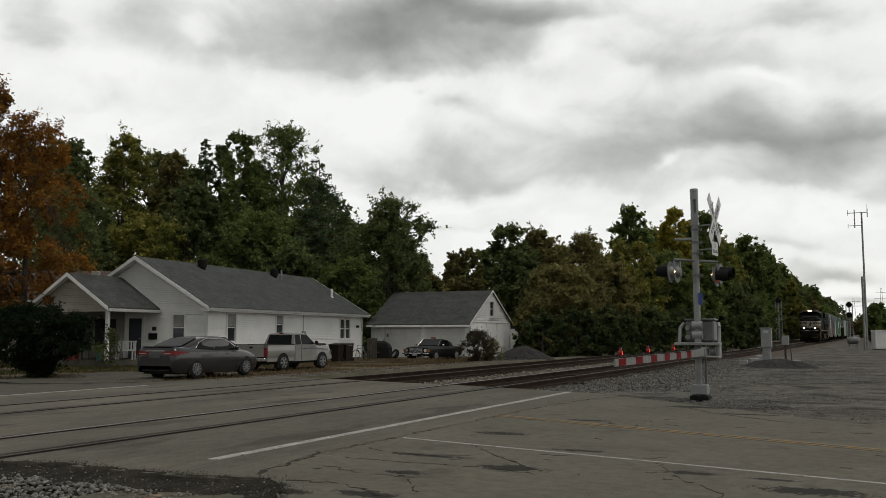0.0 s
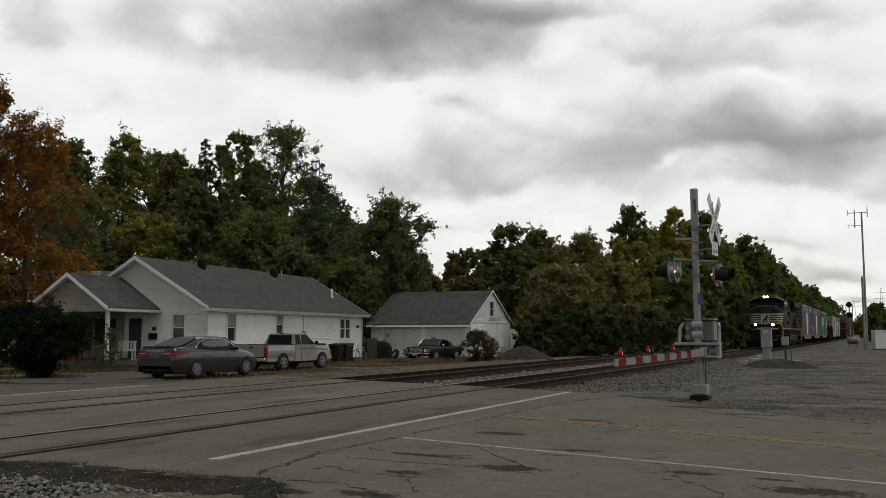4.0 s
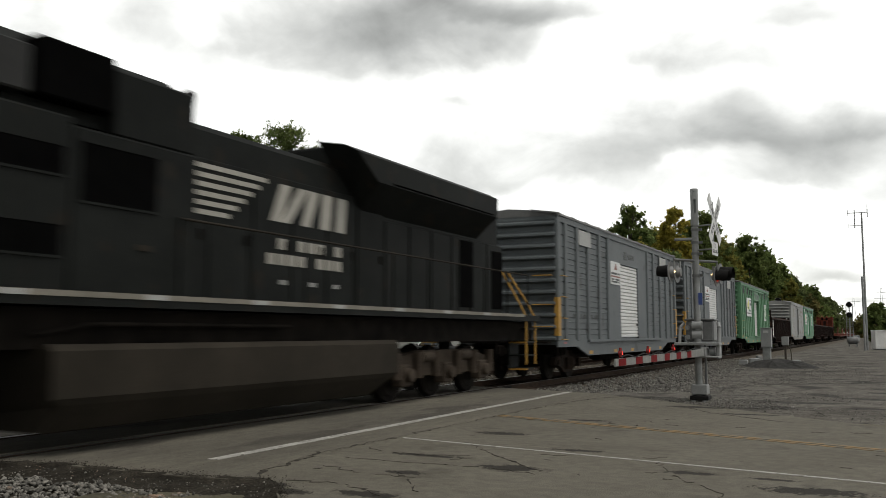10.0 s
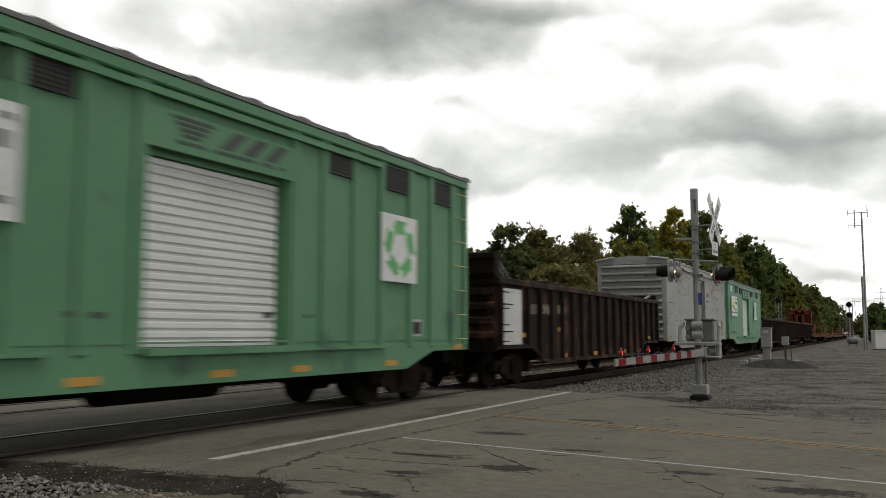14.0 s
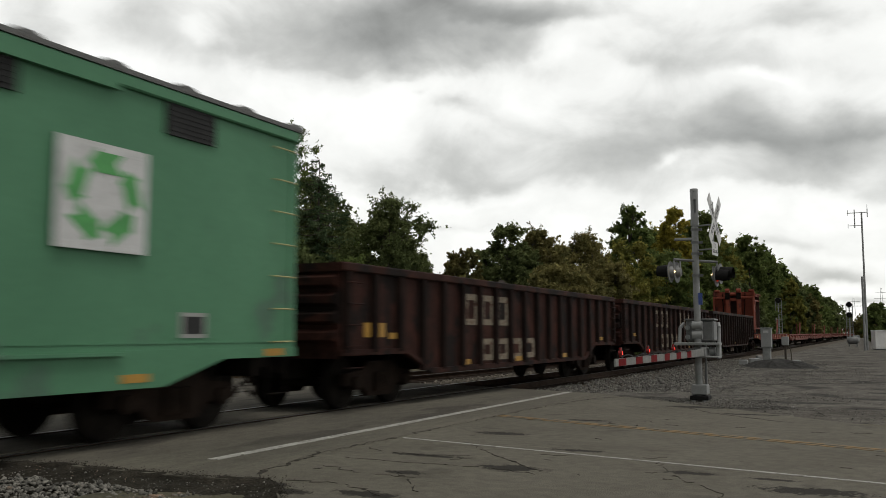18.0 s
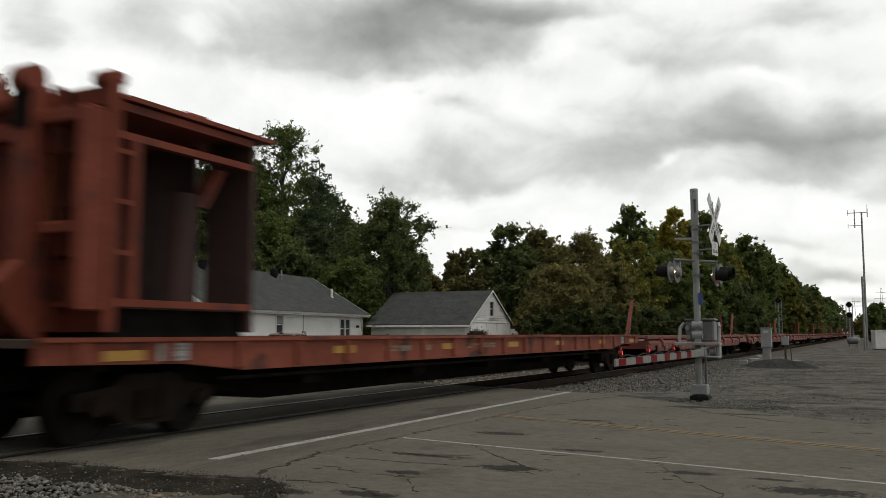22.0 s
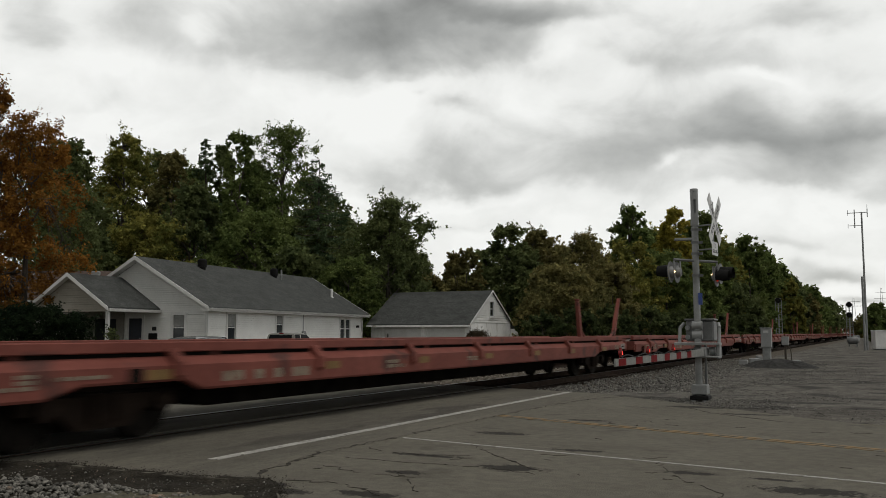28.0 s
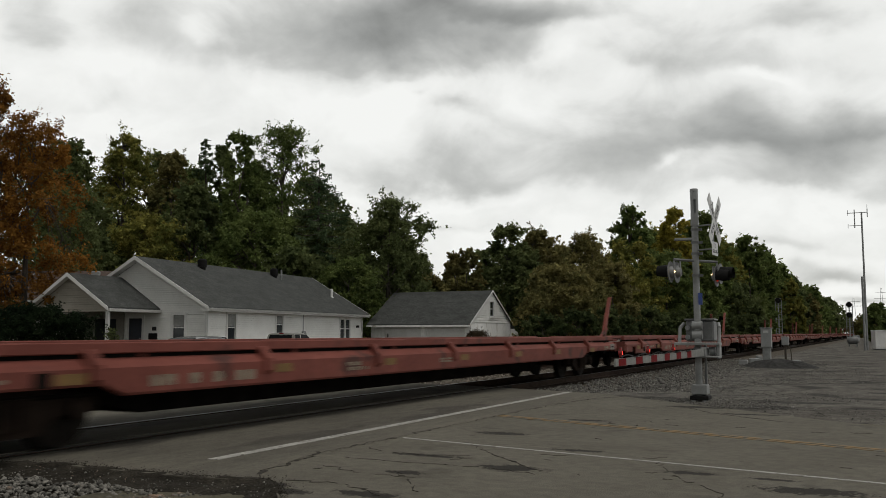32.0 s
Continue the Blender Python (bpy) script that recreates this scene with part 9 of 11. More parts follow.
        for y in (0.52, L - 0.42):
            ladder(c, s, y, 1.50, 1.2, 4.2 + dz if y > 1 else 2.6, 7 if y > 1 else 4, lm)
            bm = B()
            tube(bm, [(s * 1.44, y - 0.2, 1.0), (s * 1.44, y - 0.2, 0.45), (s * 1.44, y + 0.2, 0.45), (s * 1.44, y + 0.2, 1.0)], 0.016, 5)
            part("step", bm, M["grime"], c)
        # grab irons on the ends
        for y in (-0.13, L + 0.13):
            for z in (1.32, 1.72, 2.72):
                bm = B()
                tube(bm, [(s * 0.62, y * 0.3 if y < 0 else L + 0.03, z), (s * 0.62, y, z), (s * 1.16, y, z), (s * 1.16, y * 0.3 if y < 0 else L + 0.03, z)], 0.013, 5)
                part("grab_iron", bm, lm, c)
    ribbed_end(c, 0.06, -1, 1.0, 4.45 + dz, g, n=11, x=1.27)
    ribbed_end(c, L - 0.06, 1, 1.0, 4.45 + dz, g, n=11, x=1.27)
    for s in (-1, 1):
        for y in (-0.02, L - 0.10):
            bm = B()
            sidebox(bm, s, 1.265, 1.452, y, y + 0.12, 1.0, 4.45 + dz, bev=0.02)
            part("corner_post", bm, g, c)
    bm = B()
    prism(bm, [(-1.46, -0.02, 4.42 + dz), (1.46, -0.02, 4.42 + dz), (1.46, -0.02, 4.55 + dz), (0, -0.02, 4.72 + dz), (-1.46, -0.02, 4.55 + dz)], (0, L + 0.04, 0))
    part("end_cap", bm, g, c)
    roof(c, L, 4.54 + dz, 4.72 + dz, M["roof_galv"] if not rusty else g, swell=0.03 if ribs else 0.05)
    for y in (2.05, L - 2.05):
        bogie(c, y)
    coupler(c, 0, -1)
    coupler(c, L, 1)
    CARS.append((c, s0))


def gondola(s0, L, top, label, g, seed, marks=(), load=None, ribs=19, bulkhead=0.0):
    c = thing("gondola_car", pose(NEAR, s0, 0), label, "gondola", "cars of the freight train")
    rng = random.Random(seed)
    for s in (-1, 1):
        prof = sill_shape(L, 0.95, 0.55, 2.2, 3.2)
        bm = B()
        ring = [(s * 1.40, y, z) for y, z in prof] + [(s * 1.40, L, top), (s * 1.40, 0, top)]
        prism(bm, ring, (s * 0.04, 0, 0))
        part("side_wall", bm, g, c)
        bm = B()
        sidebox(bm, s, 1.36, 1.53, -0.02, L + 0.02, top - 0.02, top + 0.13, bev=0.02)
        part("top_chord", bm, g, c)
        bm = B()
        prism(bm, [(s * 1.43, y, z) for y, z in prof] + [(s * 1.43, y, z + 0.1) for y, z in prof[::-1]], (s * 0.08, 0, 0))
        part("bottom_chord", bm, g, c)
        for k in range(ribs):
            y = 0.05 + (L - 0.25) * k / (ribs - 1)
            z0 = 1.0 if (y < 2.4 or y > L - 2.5) else 0.62
            if bulkhead and 0.2 < y < 1.5:
                continue
            bm = B()
            w = 0.15
            prism(bm, [(s * 1.44, y, z0), (s * 1.545, y + 0.03, z0), (s * 1.545, y + w, z0), (s * 1.44, y + w + 0.03, z0)], (0, 0, top - z0 - 0.02))
            part("rib", bm, M["gon_rib"], c, "dark side rib")
        for y in (0.3, L - 0.3):
            ladder(c, s, y, 1.49, 0.75, top - 0.2, 5, g)
        for y, z in ((1.5, 1.22), (4.6, 0.66), (7.6, 0.66), (11, 0.66), (14.6, 1.1)):
            bm = B()
            sidebox(bm, s, 1.442, 1.452, y * L / 16.3 + 0.1, y * L / 16.3 + 0.48, z, z + 0.11)
            part("reflector", bm, M["safety_yellow"], c, "yellow reflector patch")
        for kind, y, z, w, h in marks:
            if kind == "patch":
                bm = B()
                sidebox(bm, s, 1.442, 1.450, y, y + w, z, z + h)
                part("paint_patch", bm, M["dull_patch"], c, "faded white paint patch")
            elif kind == "panel":
                bm = B()
                sidebox(bm, s, 1.442, 1.475, y, y + w, z, z + h, bev=0.008)
                pn = part("end_panel", bm, M["white_reflect"], c, "pale grey plate panel at the car end")
                for q in (0.25, 0.72):
                    bm = B()
                    tube(bm, [(s * 1.47, y + 0.1, z + h * q), (s * 1.53, y + 0.1, z + h * q), (s * 1.53, y + 0.55, z + h * q), (s * 1.47, y + 0.55, z + h * q)], 0.014, 5)
                    part("grab_iron", bm, M["grime"], pn)
            elif kind == "yellow":
                bm = B()
                sidebox(bm, s, 1.442, 1.450, y, y + w, z, z + h)
                part("paint_patch", bm, M["safety_yellow"], c, "yellow paint patch")
            else:
                # large worn marks as plain hollow blocks
                st = w / int(kind)
                for q in range(int(kind)):
                    a, e = y + q * st, min(0.16, st * 0.2)
                    b = a + st * 0.78
                    bm = B()
                    for y0, y1, z0, z1 in ((a, a + e, z + 0.05, z + h - 0.05), (b - e, b, z + 0.05, z + h - 0.05), (a + 0.04, b - 0.04, z, z + 0.13), (a + 0.04, b - 0.04, z + h - 0.13, z + h)):
                        sidebox(bm, s, 1.441, 1.444 + 0.001 * (z1 - z0 > 0.2), y0, y1, z0, z1)
                    part("paint_mark", bm, M["faded_letter"], c, "faded white block mark")
    for y, d in ((0.0, -1), (L, 1)):
        bm = B()
        box(bm, -1.40, 1.40, min(y, y - 0.08 * d), max(y, y - 0.08 * d), 0.9, top)
        wall = part("end_wall", bm, g, c)
        for k in range(4):
            z = 1.15 + k * (top - 1.3) / 3.5
            bm = B()
            prism(bm, [(-1.38, y, z), (-1.38, y + d * 0.09, z + 0.06), (-1.38, y + d * 0.09, z + 0.18), (-1.38, y, z + 0.24)], (2.76, 0, 0))
            part("end_rib", bm, g, wall)
        bm = B()
        box(bm, -1.45, 1.45, min(y - 0.12 * d, y + 0.05 * d), max(y - 0.12 * d, y + 0.05 * d), top - 0.02, top + 0.12)
        part("top_chord", bm, g, wall)
    if bulkhead:
        # raised black end walls with braces behind them
        for y, d, h in ((0.0, -1, bulkhead), (L, 1, bulkhead * 0.45)):
            bk = part("bulkhead", B1(-1.46, 1.46, min(y - 0.16 * d, y + 0.10 * d), max(y - 0.16 * d, y + 0.10 * d), top + 0.125, top + h, bev=0.015), M["gon_rib"], c, "raised black bulkhead")
            for z in (top + 0.22, top + h - 0.12):
                part("end_rib", B1(-1.44, 1.44, min(y + 0.10 * d, y + 0.15 * d), max(y + 0.10 * d, y + 0.15 * d), z, z + 0.09), M["gon_rib"], bk)
            for x in (-1.25, 1.25):
                for q in (0.0, 0.35):
                    part("brace", C1((x, y - d * (1.0 + q), top + 0.12), (x, y - d * (0.2 + q * 0.6), top + h * 0.95), 0.025, 0.025, 6), M["galv"], bk, "pale diagonal brace")
        # a machine standing up out of the load
        part("machine", B1(-0.5, 0.35, 6.7, 7.6, top - 0.3, top + 0.42, bev=0.05), M["gon_rib"], c, "dark machine part in the load")
    part("floor", B1(-1.40, 1.40, 0.05, L - 0.05, 0.95, 1.05), M["grime"], c)
    bm = B()
    box(bm, -0.3, 0.3, 0.1, L - 0.1, 0.55, 0.95)
    part("centre_sill", bm, M["grime"], c)
    if load:
        bm = B()
        nx, ny = 8, 40
        vs = []
        for i in range(nx + 1):
            row = []
            for j in range(ny + 1):
                x, y = -1.38 + 2.76 * i / nx, 0.1 + (L - 0.2) * j / ny
                e = 1 - (abs(x) / 1.38) ** 2
                z = top - 0.28 + load * (0.75 * e * (0.5 + 0.7 * noise.noise((x * 0.9, y * 0.35, seed))) + 0.25 * noise.noise((x * 3, y * 2.2, seed)))
                row.append(bm.verts.new((x, y, z)))
            vs.append(row)
        for i in range(nx):
            for j in range(ny):
                bm.faces.new((vs[i][j], vs[i + 1][j], vs[i + 1][j + 1], vs[i][j + 1]))
        ld = part("load", bm, M["scrap"], c, "dark heap of scrap in the car")
        bm = B()
        for k in range(26):
            y = rng.uniform(0.6, L - 0.6)
            x = rng.uniform(-0.8, 0.8)
            z = top - 0.15 + load * 0.2
            p = Vector((x, y, z))
            d = Vector((rng.uniform(-1, 1), rng.uniform(-1, 1), rng.uniform(-0.2, 0.5))) * rng.uniform(0.2, 0.55)
            cyl(bm, p - d, p + d, rng.uniform(0.04, 0.12), rng.uniform(0.04, 0.1), 6)
        part("scrap_piece", bm, M["scrap"], c)["kind"] = "stuff"
    for y in (1.95, L - 1.95):
        bogie(c, y)
    coupler(c, 0, -1)
    coupler(c, L, 1)
    CARS.append((c, s0))
    return c


def flatcar(s0, L):
    c = thing("flatcar", pose(NEAR, s0, 0), "red-brown flatcar with stake pockets along the sill", "flatcar", "cars of the freight train")
    g = M["flat_red"]
    part("deck", B1(-1.42, 1.42, 0, L, 1.16, 1.25), M["deck"], c, "worn dark deck")
    for s in (-1, 1):
        bm = B()
        prof = [(0, 1.26), (0, 0.98), (2.2, 0.94), (3.4, 0.82), (L - 3.4, 0.82), (L - 2.2, 0.94), (L, 0.98), (L, 1.26)]
        prism(bm, [(s * 1.42, y, z) for y, z in prof], (s * 0.05, 0, 0))
        sidebox(bm, s, 1.42, 1.53, 0, L, 1.22, 1.272)
        part("side_sill", bm, g, c, "red side sill")
        n = 19
        for k in range(n):
            y = 0.5 + (L - 1.1) * k / (n - 1)
            bm = B()
            sidebox(bm, s, 1.47, 1.525, y, y + 0.13, 0.86 if 3 < y < L - 3 else 0.97, 1.22, bev=0.01)
            part("stake_pocket", bm, g, c)
        for y in (0.9, 5.6, 9.5, 13.0, 16.4, 20.5, 24.2):
            bm = B()
            sidebox(bm, s, 1.471, 1.480, y, y + 0.62, 1.0, 1.12)
            part("reflector", bm, M["safety_yellow"], c, "yellow reflector patch")
        for y in (1.75, L - 2.3):
            bm = B()
            sidebox(bm, s, 1.471, 1.482, y, y + 0.5, 0.98, 1.2)
            pl = part("plate", bm, M["plate_pale"], c)
            lettering(pl, s, y + 0.04, 1.0, y + 0.46, 1.18, 2, 4, M["sign_grey"], 1.482)
        lettering(c, s, 7.2, 0.98, 9.0, 1.12, 9, 1, M["faded_letter"], 1.471)
        lettering(c, s, 10.7, 1.0, 12.2, 1.12, 6, 2, M["faded_letter"], 1.471)
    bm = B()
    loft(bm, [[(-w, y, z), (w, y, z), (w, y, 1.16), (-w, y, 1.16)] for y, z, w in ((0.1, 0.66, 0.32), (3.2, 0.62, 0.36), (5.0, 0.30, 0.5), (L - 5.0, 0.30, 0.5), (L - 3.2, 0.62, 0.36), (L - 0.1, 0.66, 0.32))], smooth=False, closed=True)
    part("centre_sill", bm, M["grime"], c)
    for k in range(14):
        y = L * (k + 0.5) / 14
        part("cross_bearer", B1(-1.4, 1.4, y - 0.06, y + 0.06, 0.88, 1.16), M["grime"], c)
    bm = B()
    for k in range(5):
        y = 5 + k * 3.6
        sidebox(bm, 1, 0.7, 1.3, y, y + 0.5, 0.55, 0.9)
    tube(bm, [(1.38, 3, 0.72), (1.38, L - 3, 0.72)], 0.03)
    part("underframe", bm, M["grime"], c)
    for y in (2.05, L - 2.05):
        bogie(c, y)
    coupler(c, 0, -1)
    coupler(c, L, 1)
    CARS.append((c, s0))
    # the load: a tall welded frame standing at the leading end
    f = thing("steel_gantry", pose(NEAR, s0, 1.27), "tall red welded steel frame carried on the flatcar", "gantry")
    r = M["frame_red"]
    # front face: two ribbed channel panels with an opening between them
    for sx in (-1, 1):
        a, b = sorted((sx * 0.42, sx * 1.41))
        part("panel_web", B1(a, b, 1.06, 1.10, 0.06, 3.0), r, f, "ribbed front panel")
        for x in (a, b - 0.09):
            part("flange", B1(x, x + 0.09, 0.94, 1.058, 0.06, 3.05, bev=0.01), r, f)
        for z in (0.36, 0.96, 1.56, 2.20, 2.74):
            part("rib", B1(a + 0.092, b - 0.092, 0.96, 1.058, z, z + 0.06), r, f)
        part("top_lug", B1(*sorted((sx * 1.0, sx * 1.36)), 0.98, 1.25, 3.0, 3.16, bev=0.04), r, f)
        # forward posts with pin heads and slanting feet
        x0, x1 = sorted((sx * 0.24, sx * 0.52))
        part("post", B1(x0, x1, 0.55, 0.86, 0.30, 2.98, bev=0.015), r, f)
        bm = B()
        prism(bm, [(x0, 0.55, 0.9), (x0, 0.25, 0.62), (x0, 0.25, 0.40), (x0, 0.62, 0.0), (x0, 0.86, 0.0), (x0, 0.86, 0.9)], (x1 - x0, 0, 0))
        part("foot", bm, r, f, "slanting foot bracket")
        bm = B()
        cyl(bm, (x0, 0.62, 3.06), (x1, 0.62, 3.06), 0.17, 0.17, 14)
        part("pin_head", bm, r, f)
        part("strap", B1(x0 - 0.02, x1 + 0.02, 0.535, 0.55, 2.45, 2.95), M["grime"], f)
        part("link", B1(x0, x1, 0.86, 0.94, 2.2, 2.7), r, f)
    part("pipe", C1((-0.24, 0.70, 2.82), (0.24, 0.70, 2.82), 0.12, 0.12, 14), r, f, "thick round cross pipe")
    part("cross_beam", B1(-0.24, 0.24, 0.62, 0.82, 2.34, 2.56, bev=0.015), r, f)
    part("cross_beam", B1(-0.42, 0.42, 1.0, 1.12, 0.30, 0.46, bev=0.01), r, f)
    part("cross_beam", B1(-0.42, 0.42, 1.0, 1.12, 2.74, 2.98, bev=0.01), r, f)
    # the box behind it
    part("roof_plate", B1(-1.48, 1.48, 1.10, 3.95, 2.80, 2.86), r, f, "flat roof plate")
    part("floor_plate", B1(-1.36, 1.36, 1.10, 3.55, 0.34, 0.40), M["deck"], f)
    # rear walls: interior shade put into the red
    part("rear_wall", B1(-1.41, 0.36, 3.52, 3.60, 0.06, 2.80), M["shaded_red"], f, "red inner wall with its shade in the colour")
    part("rear_wall", B1(0.60, 1.41, 3.52, 3.60, 0.06, 2.80), M["shaded_red"], f, "red inner wall with its shade in the colour")
    part("hatch", B1(0.75, 1.25, 2.35, 2.85, 2.86, 2.98, bev=0.04), r, f)
    for sx in (-1, 1):
        x0, x1 = sorted((sx * 1.30, sx * 1.42))
        for z, h in ((0.36, 0.09), (2.34, 0.09), (2.68, 0.10)):
            part("side_beam", B1(x0, x1, 1.10, 3.52, z, z + h), r, f)
        part("side_post", B1(x0, x1, 1.28, 1.42, 0.45, 2.34), r, f)
        part("skirt", B1(*sorted((sx * 1.18, sx * 1.26)), 1.10, 3.52, 0.05, 0.34), M["grime"], f)
        for z in (0.96, 1.56, 2.16):
            part("spacer", B1(x0, x1, 1.10, 1.28, z, z + 0.06), r, f)
        part("skid", B1(*sorted((sx * 0.9, sx * 1.3)), 1.0, 3.5, 0.0, 0.05), M["grime"], f)
    # the chute takes the same shaded red
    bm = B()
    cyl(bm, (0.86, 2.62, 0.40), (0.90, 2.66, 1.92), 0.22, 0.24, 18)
    part("chute", bm, M["shaded_red"], f, "round dark red steel chute inside the frame, shade in its colour")
    bm = B()
    prism(bm, [(0.92, 2.75, 1.75), (0.92, 2.92, 1.75), (0.92, 3.30, 2.32), (0.92, 3.12, 2.32)], (0.22, 0, 0))
    part("chute_flange", bm, r, f)
    for sx in (-1, 1):
        part("hose", C1((sx * 0.70, 0.86, 0.9), (sx * 0.78, 0.90, 2.9), 0.035, 0.035, 8), M["grime"], f)
        part("side_arm", B1(*sorted((sx * 0.54, sx * 1.40)), 0.66, 0.86, 2.50, 2.66, bev=0.02), r, f)
        part("side_arm", B1(*sorted((sx * 0.54, sx * 1.40)), 0.70, 0.84, 1.20, 1.34, bev=0.02), r, f)
        part("gusset", B1(*sorted((sx * 1.30, sx * 1.40)), 0.55, 0.93, 0.30, 2.62, bev=0.02), r, f)
    part("counter_block", B1(-1.2, -0.6, 1.3, 1.9, 0.40, 1.5, bev=0.05), M["grime"], f, "dark machinery inside the frame")
    CARS.append((f, s0))


def intermodal_flat(s0, L, hitches=2):
    c = thing("intermodal_flatcar", pose(NEAR, s0, 0), "long empty red intermodal flatcar with trailer hitches", "flatcar", "empty intermodal flatcars")
    g = M["flat_rose"]
    part("deck", B1(-1.22, 1.22, 0.5, L, 0.96, 1.03), M["deck"], c, "worn dark deck")
    for s in (-1, 1):
        # side sill: a sloping shoulder over a flat web, cut away above the trucks
        bm = B()
        prof = [(0.5, 0.66), (1.3, 0.66), (1.32, 0.84), (1.75, 0.84), (1.77, 0.60), (3.75, 0.60), (4.25, 0.73), (5.85, 0.73), (6.2, 0.60), (L - 3.75, 0.60), (L - 3.15, 0.76), (L - 0.3, 0.78), (L, 0.80)]
        loft(bm, [[(s * 1.30, y, 1.035), (s * 1.335, y, 1.035), (s * 1.475, y, 0.925), (s * 1.475, y, z + 0.03), (s * 1.46, y, z), (s * 1.40, y, z), (s * 1.40, y, 0.90)] for y, z in prof], smooth=False, closed=True)
        part("side_sill", bm, g, c, "faded red side sill with sloping shoulder")
        bm = B()
        sidebox(bm, s, 1.27, 1.375, 0.55, L - 0.1, 1.085, 1.215, bev=0.012)
        part("curb_rail", bm, g, c, "low curb rail along the deck")
        # dark plate set in the gap as the shade below the rail
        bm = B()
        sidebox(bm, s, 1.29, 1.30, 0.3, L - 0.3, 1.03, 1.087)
        part("curb_web", bm, M["grime"], c, "dark plate for the shade under the curb rail")
        for k in range(8):
            y = 2.55 + 3.09 * k
            bm = B()
            prism(bm, [(s * 1.36, y, 1.14), (s * 1.42, y, 1.13), (s * 1.535, y, 0.97), (s * 1.535, y, 0.80), (s * 1.475, y, 0.74), (s * 1.36, y, 1.0)], (0, 0.14, 0))
            part("bracket", bm, g, c)
            bm = B()
            sidebox(bm, s, 1.28, 1.32, y + 0.9, y + 1.0, 1.03, 1.09)
            part("rail_block", bm, g, c)
        for q, (y0, z0, y1, z1, m, r) in enumerate(((6.55, 0.66, 8.55, 0.85, 9, 1), (10.9, 0.70, 11.6, 0.86, 3, 2), (14.3, 0.74, 14.9, 0.84, 2, 2), (3.15, 0.72, 3.65, 0.90, 2, 3), (3.85, 0.80, 4.6, 0.86, 4, 1), (L - 1.5, 0.80, L - 1.0, 0.92, 2, 3))):
            lettering(c, s, y0, z0, y1, z1, m, r, M["faded_letter"], 1.476)
        for y in (1.95, 5.2, 9.0, 12.15, 15.3, 18.4, 21.3, 24.5):
            bm = B()
            sidebox(bm, s, 1.476, 1.482, y, y + 0.4, 0.76, 0.88)
            part("reflector", bm, M["old_yellow"], c, "grimy yellow reflector patch")
        bm = B()
        sidebox(bm, s, 1.476, 1.484, L - 0.8, L - 0.3, 0.79, 0.97)
        pl = part("plate", bm, M["old_plate"], c, "pale framed data plate")
        lettering(pl, s, L - 0.74, 0.81, L - 0.36, 0.95, 1, 3, M["grime"], 1.484)
        bm = B()
        cyl(bm, (s * 1.477, 2.98, 0.74), (s * 1.50, 2.98, 0.74), 0.085, 0.085, 14)
        part("brake_wheel", bm, M["grime"], c, "small dark brake wheel")
        part("sill_slot", B1(*sorted((s * 1.476, s * 1.479)), 4.92, 5.14, 0.74, 0.90), M["grime"], c)
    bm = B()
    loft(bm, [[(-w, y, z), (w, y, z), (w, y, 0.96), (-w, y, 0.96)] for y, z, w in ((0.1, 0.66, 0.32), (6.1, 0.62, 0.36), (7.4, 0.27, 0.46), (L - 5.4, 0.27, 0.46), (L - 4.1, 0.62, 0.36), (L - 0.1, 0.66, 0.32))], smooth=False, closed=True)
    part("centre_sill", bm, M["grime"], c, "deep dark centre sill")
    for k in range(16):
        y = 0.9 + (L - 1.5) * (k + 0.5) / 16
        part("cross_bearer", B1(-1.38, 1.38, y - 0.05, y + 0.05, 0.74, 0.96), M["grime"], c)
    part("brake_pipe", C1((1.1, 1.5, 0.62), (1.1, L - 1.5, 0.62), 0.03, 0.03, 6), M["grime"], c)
    # hinged trailer hitches
    for y, d, top in ((2.75, 1, 2.70), (L - 0.55, -1, 2.5))[:hitches]:
        bm = B()
        a = (0.62 if d > 0 else -0.22) * (top - 1.06)
        prism(bm, [(-0.06, y - 0.11, 1.03), (-0.06, y + 0.11, 1.03), (-0.06, y + a * 0.45 + 0.10, 1.03 + (top - 1.03) * 0.5), (-0.06, y + a + 0.05, top), (-0.06, y + a - 0.05, top), (-0.06, y + a * 0.45 - 0.10, 1.03 + (top - 1.03) * 0.5)], (0.12, 0, 0))
        box(bm, -0.08, 0.08, y + a - 0.07, y + a + 0.07, top - 0.06, top, bev=0.02)
        h = part("trailer_hitch", bm, g, c, "raised slanting trailer hitch")
        part("hitch_strut", C1((0, y + a * 0.5, 1.5), (0, y - d * 0.75, 1.05), 0.05, 0.05, 8), g, h)
        part("hitch_plate", B1(-0.45, 0.45, y - 0.3, y + 0.3, 1.032, 1.10), g, h)
    for y, d in ((0.5, -1), (L, 1)):
        part("end_sill", B1(-1.44, 1.44, min(y, y + 0.1 * d), max(y, y + 0.1 * d), 0.72, 1.03), g, c)
        part("bridge_plate", B1(-1.35, -0.75, min(y, y + 0.8 * d), max(y, y + 0.8 * d), 1.035, 1.08), g, c)
    bm = B()
    for y in (1.5, L - 0.5):
        for s in (-1, 1):
            tube(bm, [(s * 1.45, y - 0.2, 0.9), (s * 1.45, y - 0.2, 0.42), (s * 1.45, y + 0.2, 0.42), (s * 1.45, y + 0.2, 0.9)], 0.016, 5)
    part("step", bm, M["grime"], c)["kind"] = "stuff"
    part("hand_brake", C1((1.30, L - 1.0, 0.86), (1.36, L - 1.0, 0.86), 0.2, 0.2, 14), M["grime"], c)
    for y in (4.95, L - 2.7):
        bogie(c, y)
    coupler(c, 0, -1)
    coupler(c, L, 1)
    CARS.append((c, s0))
    return c


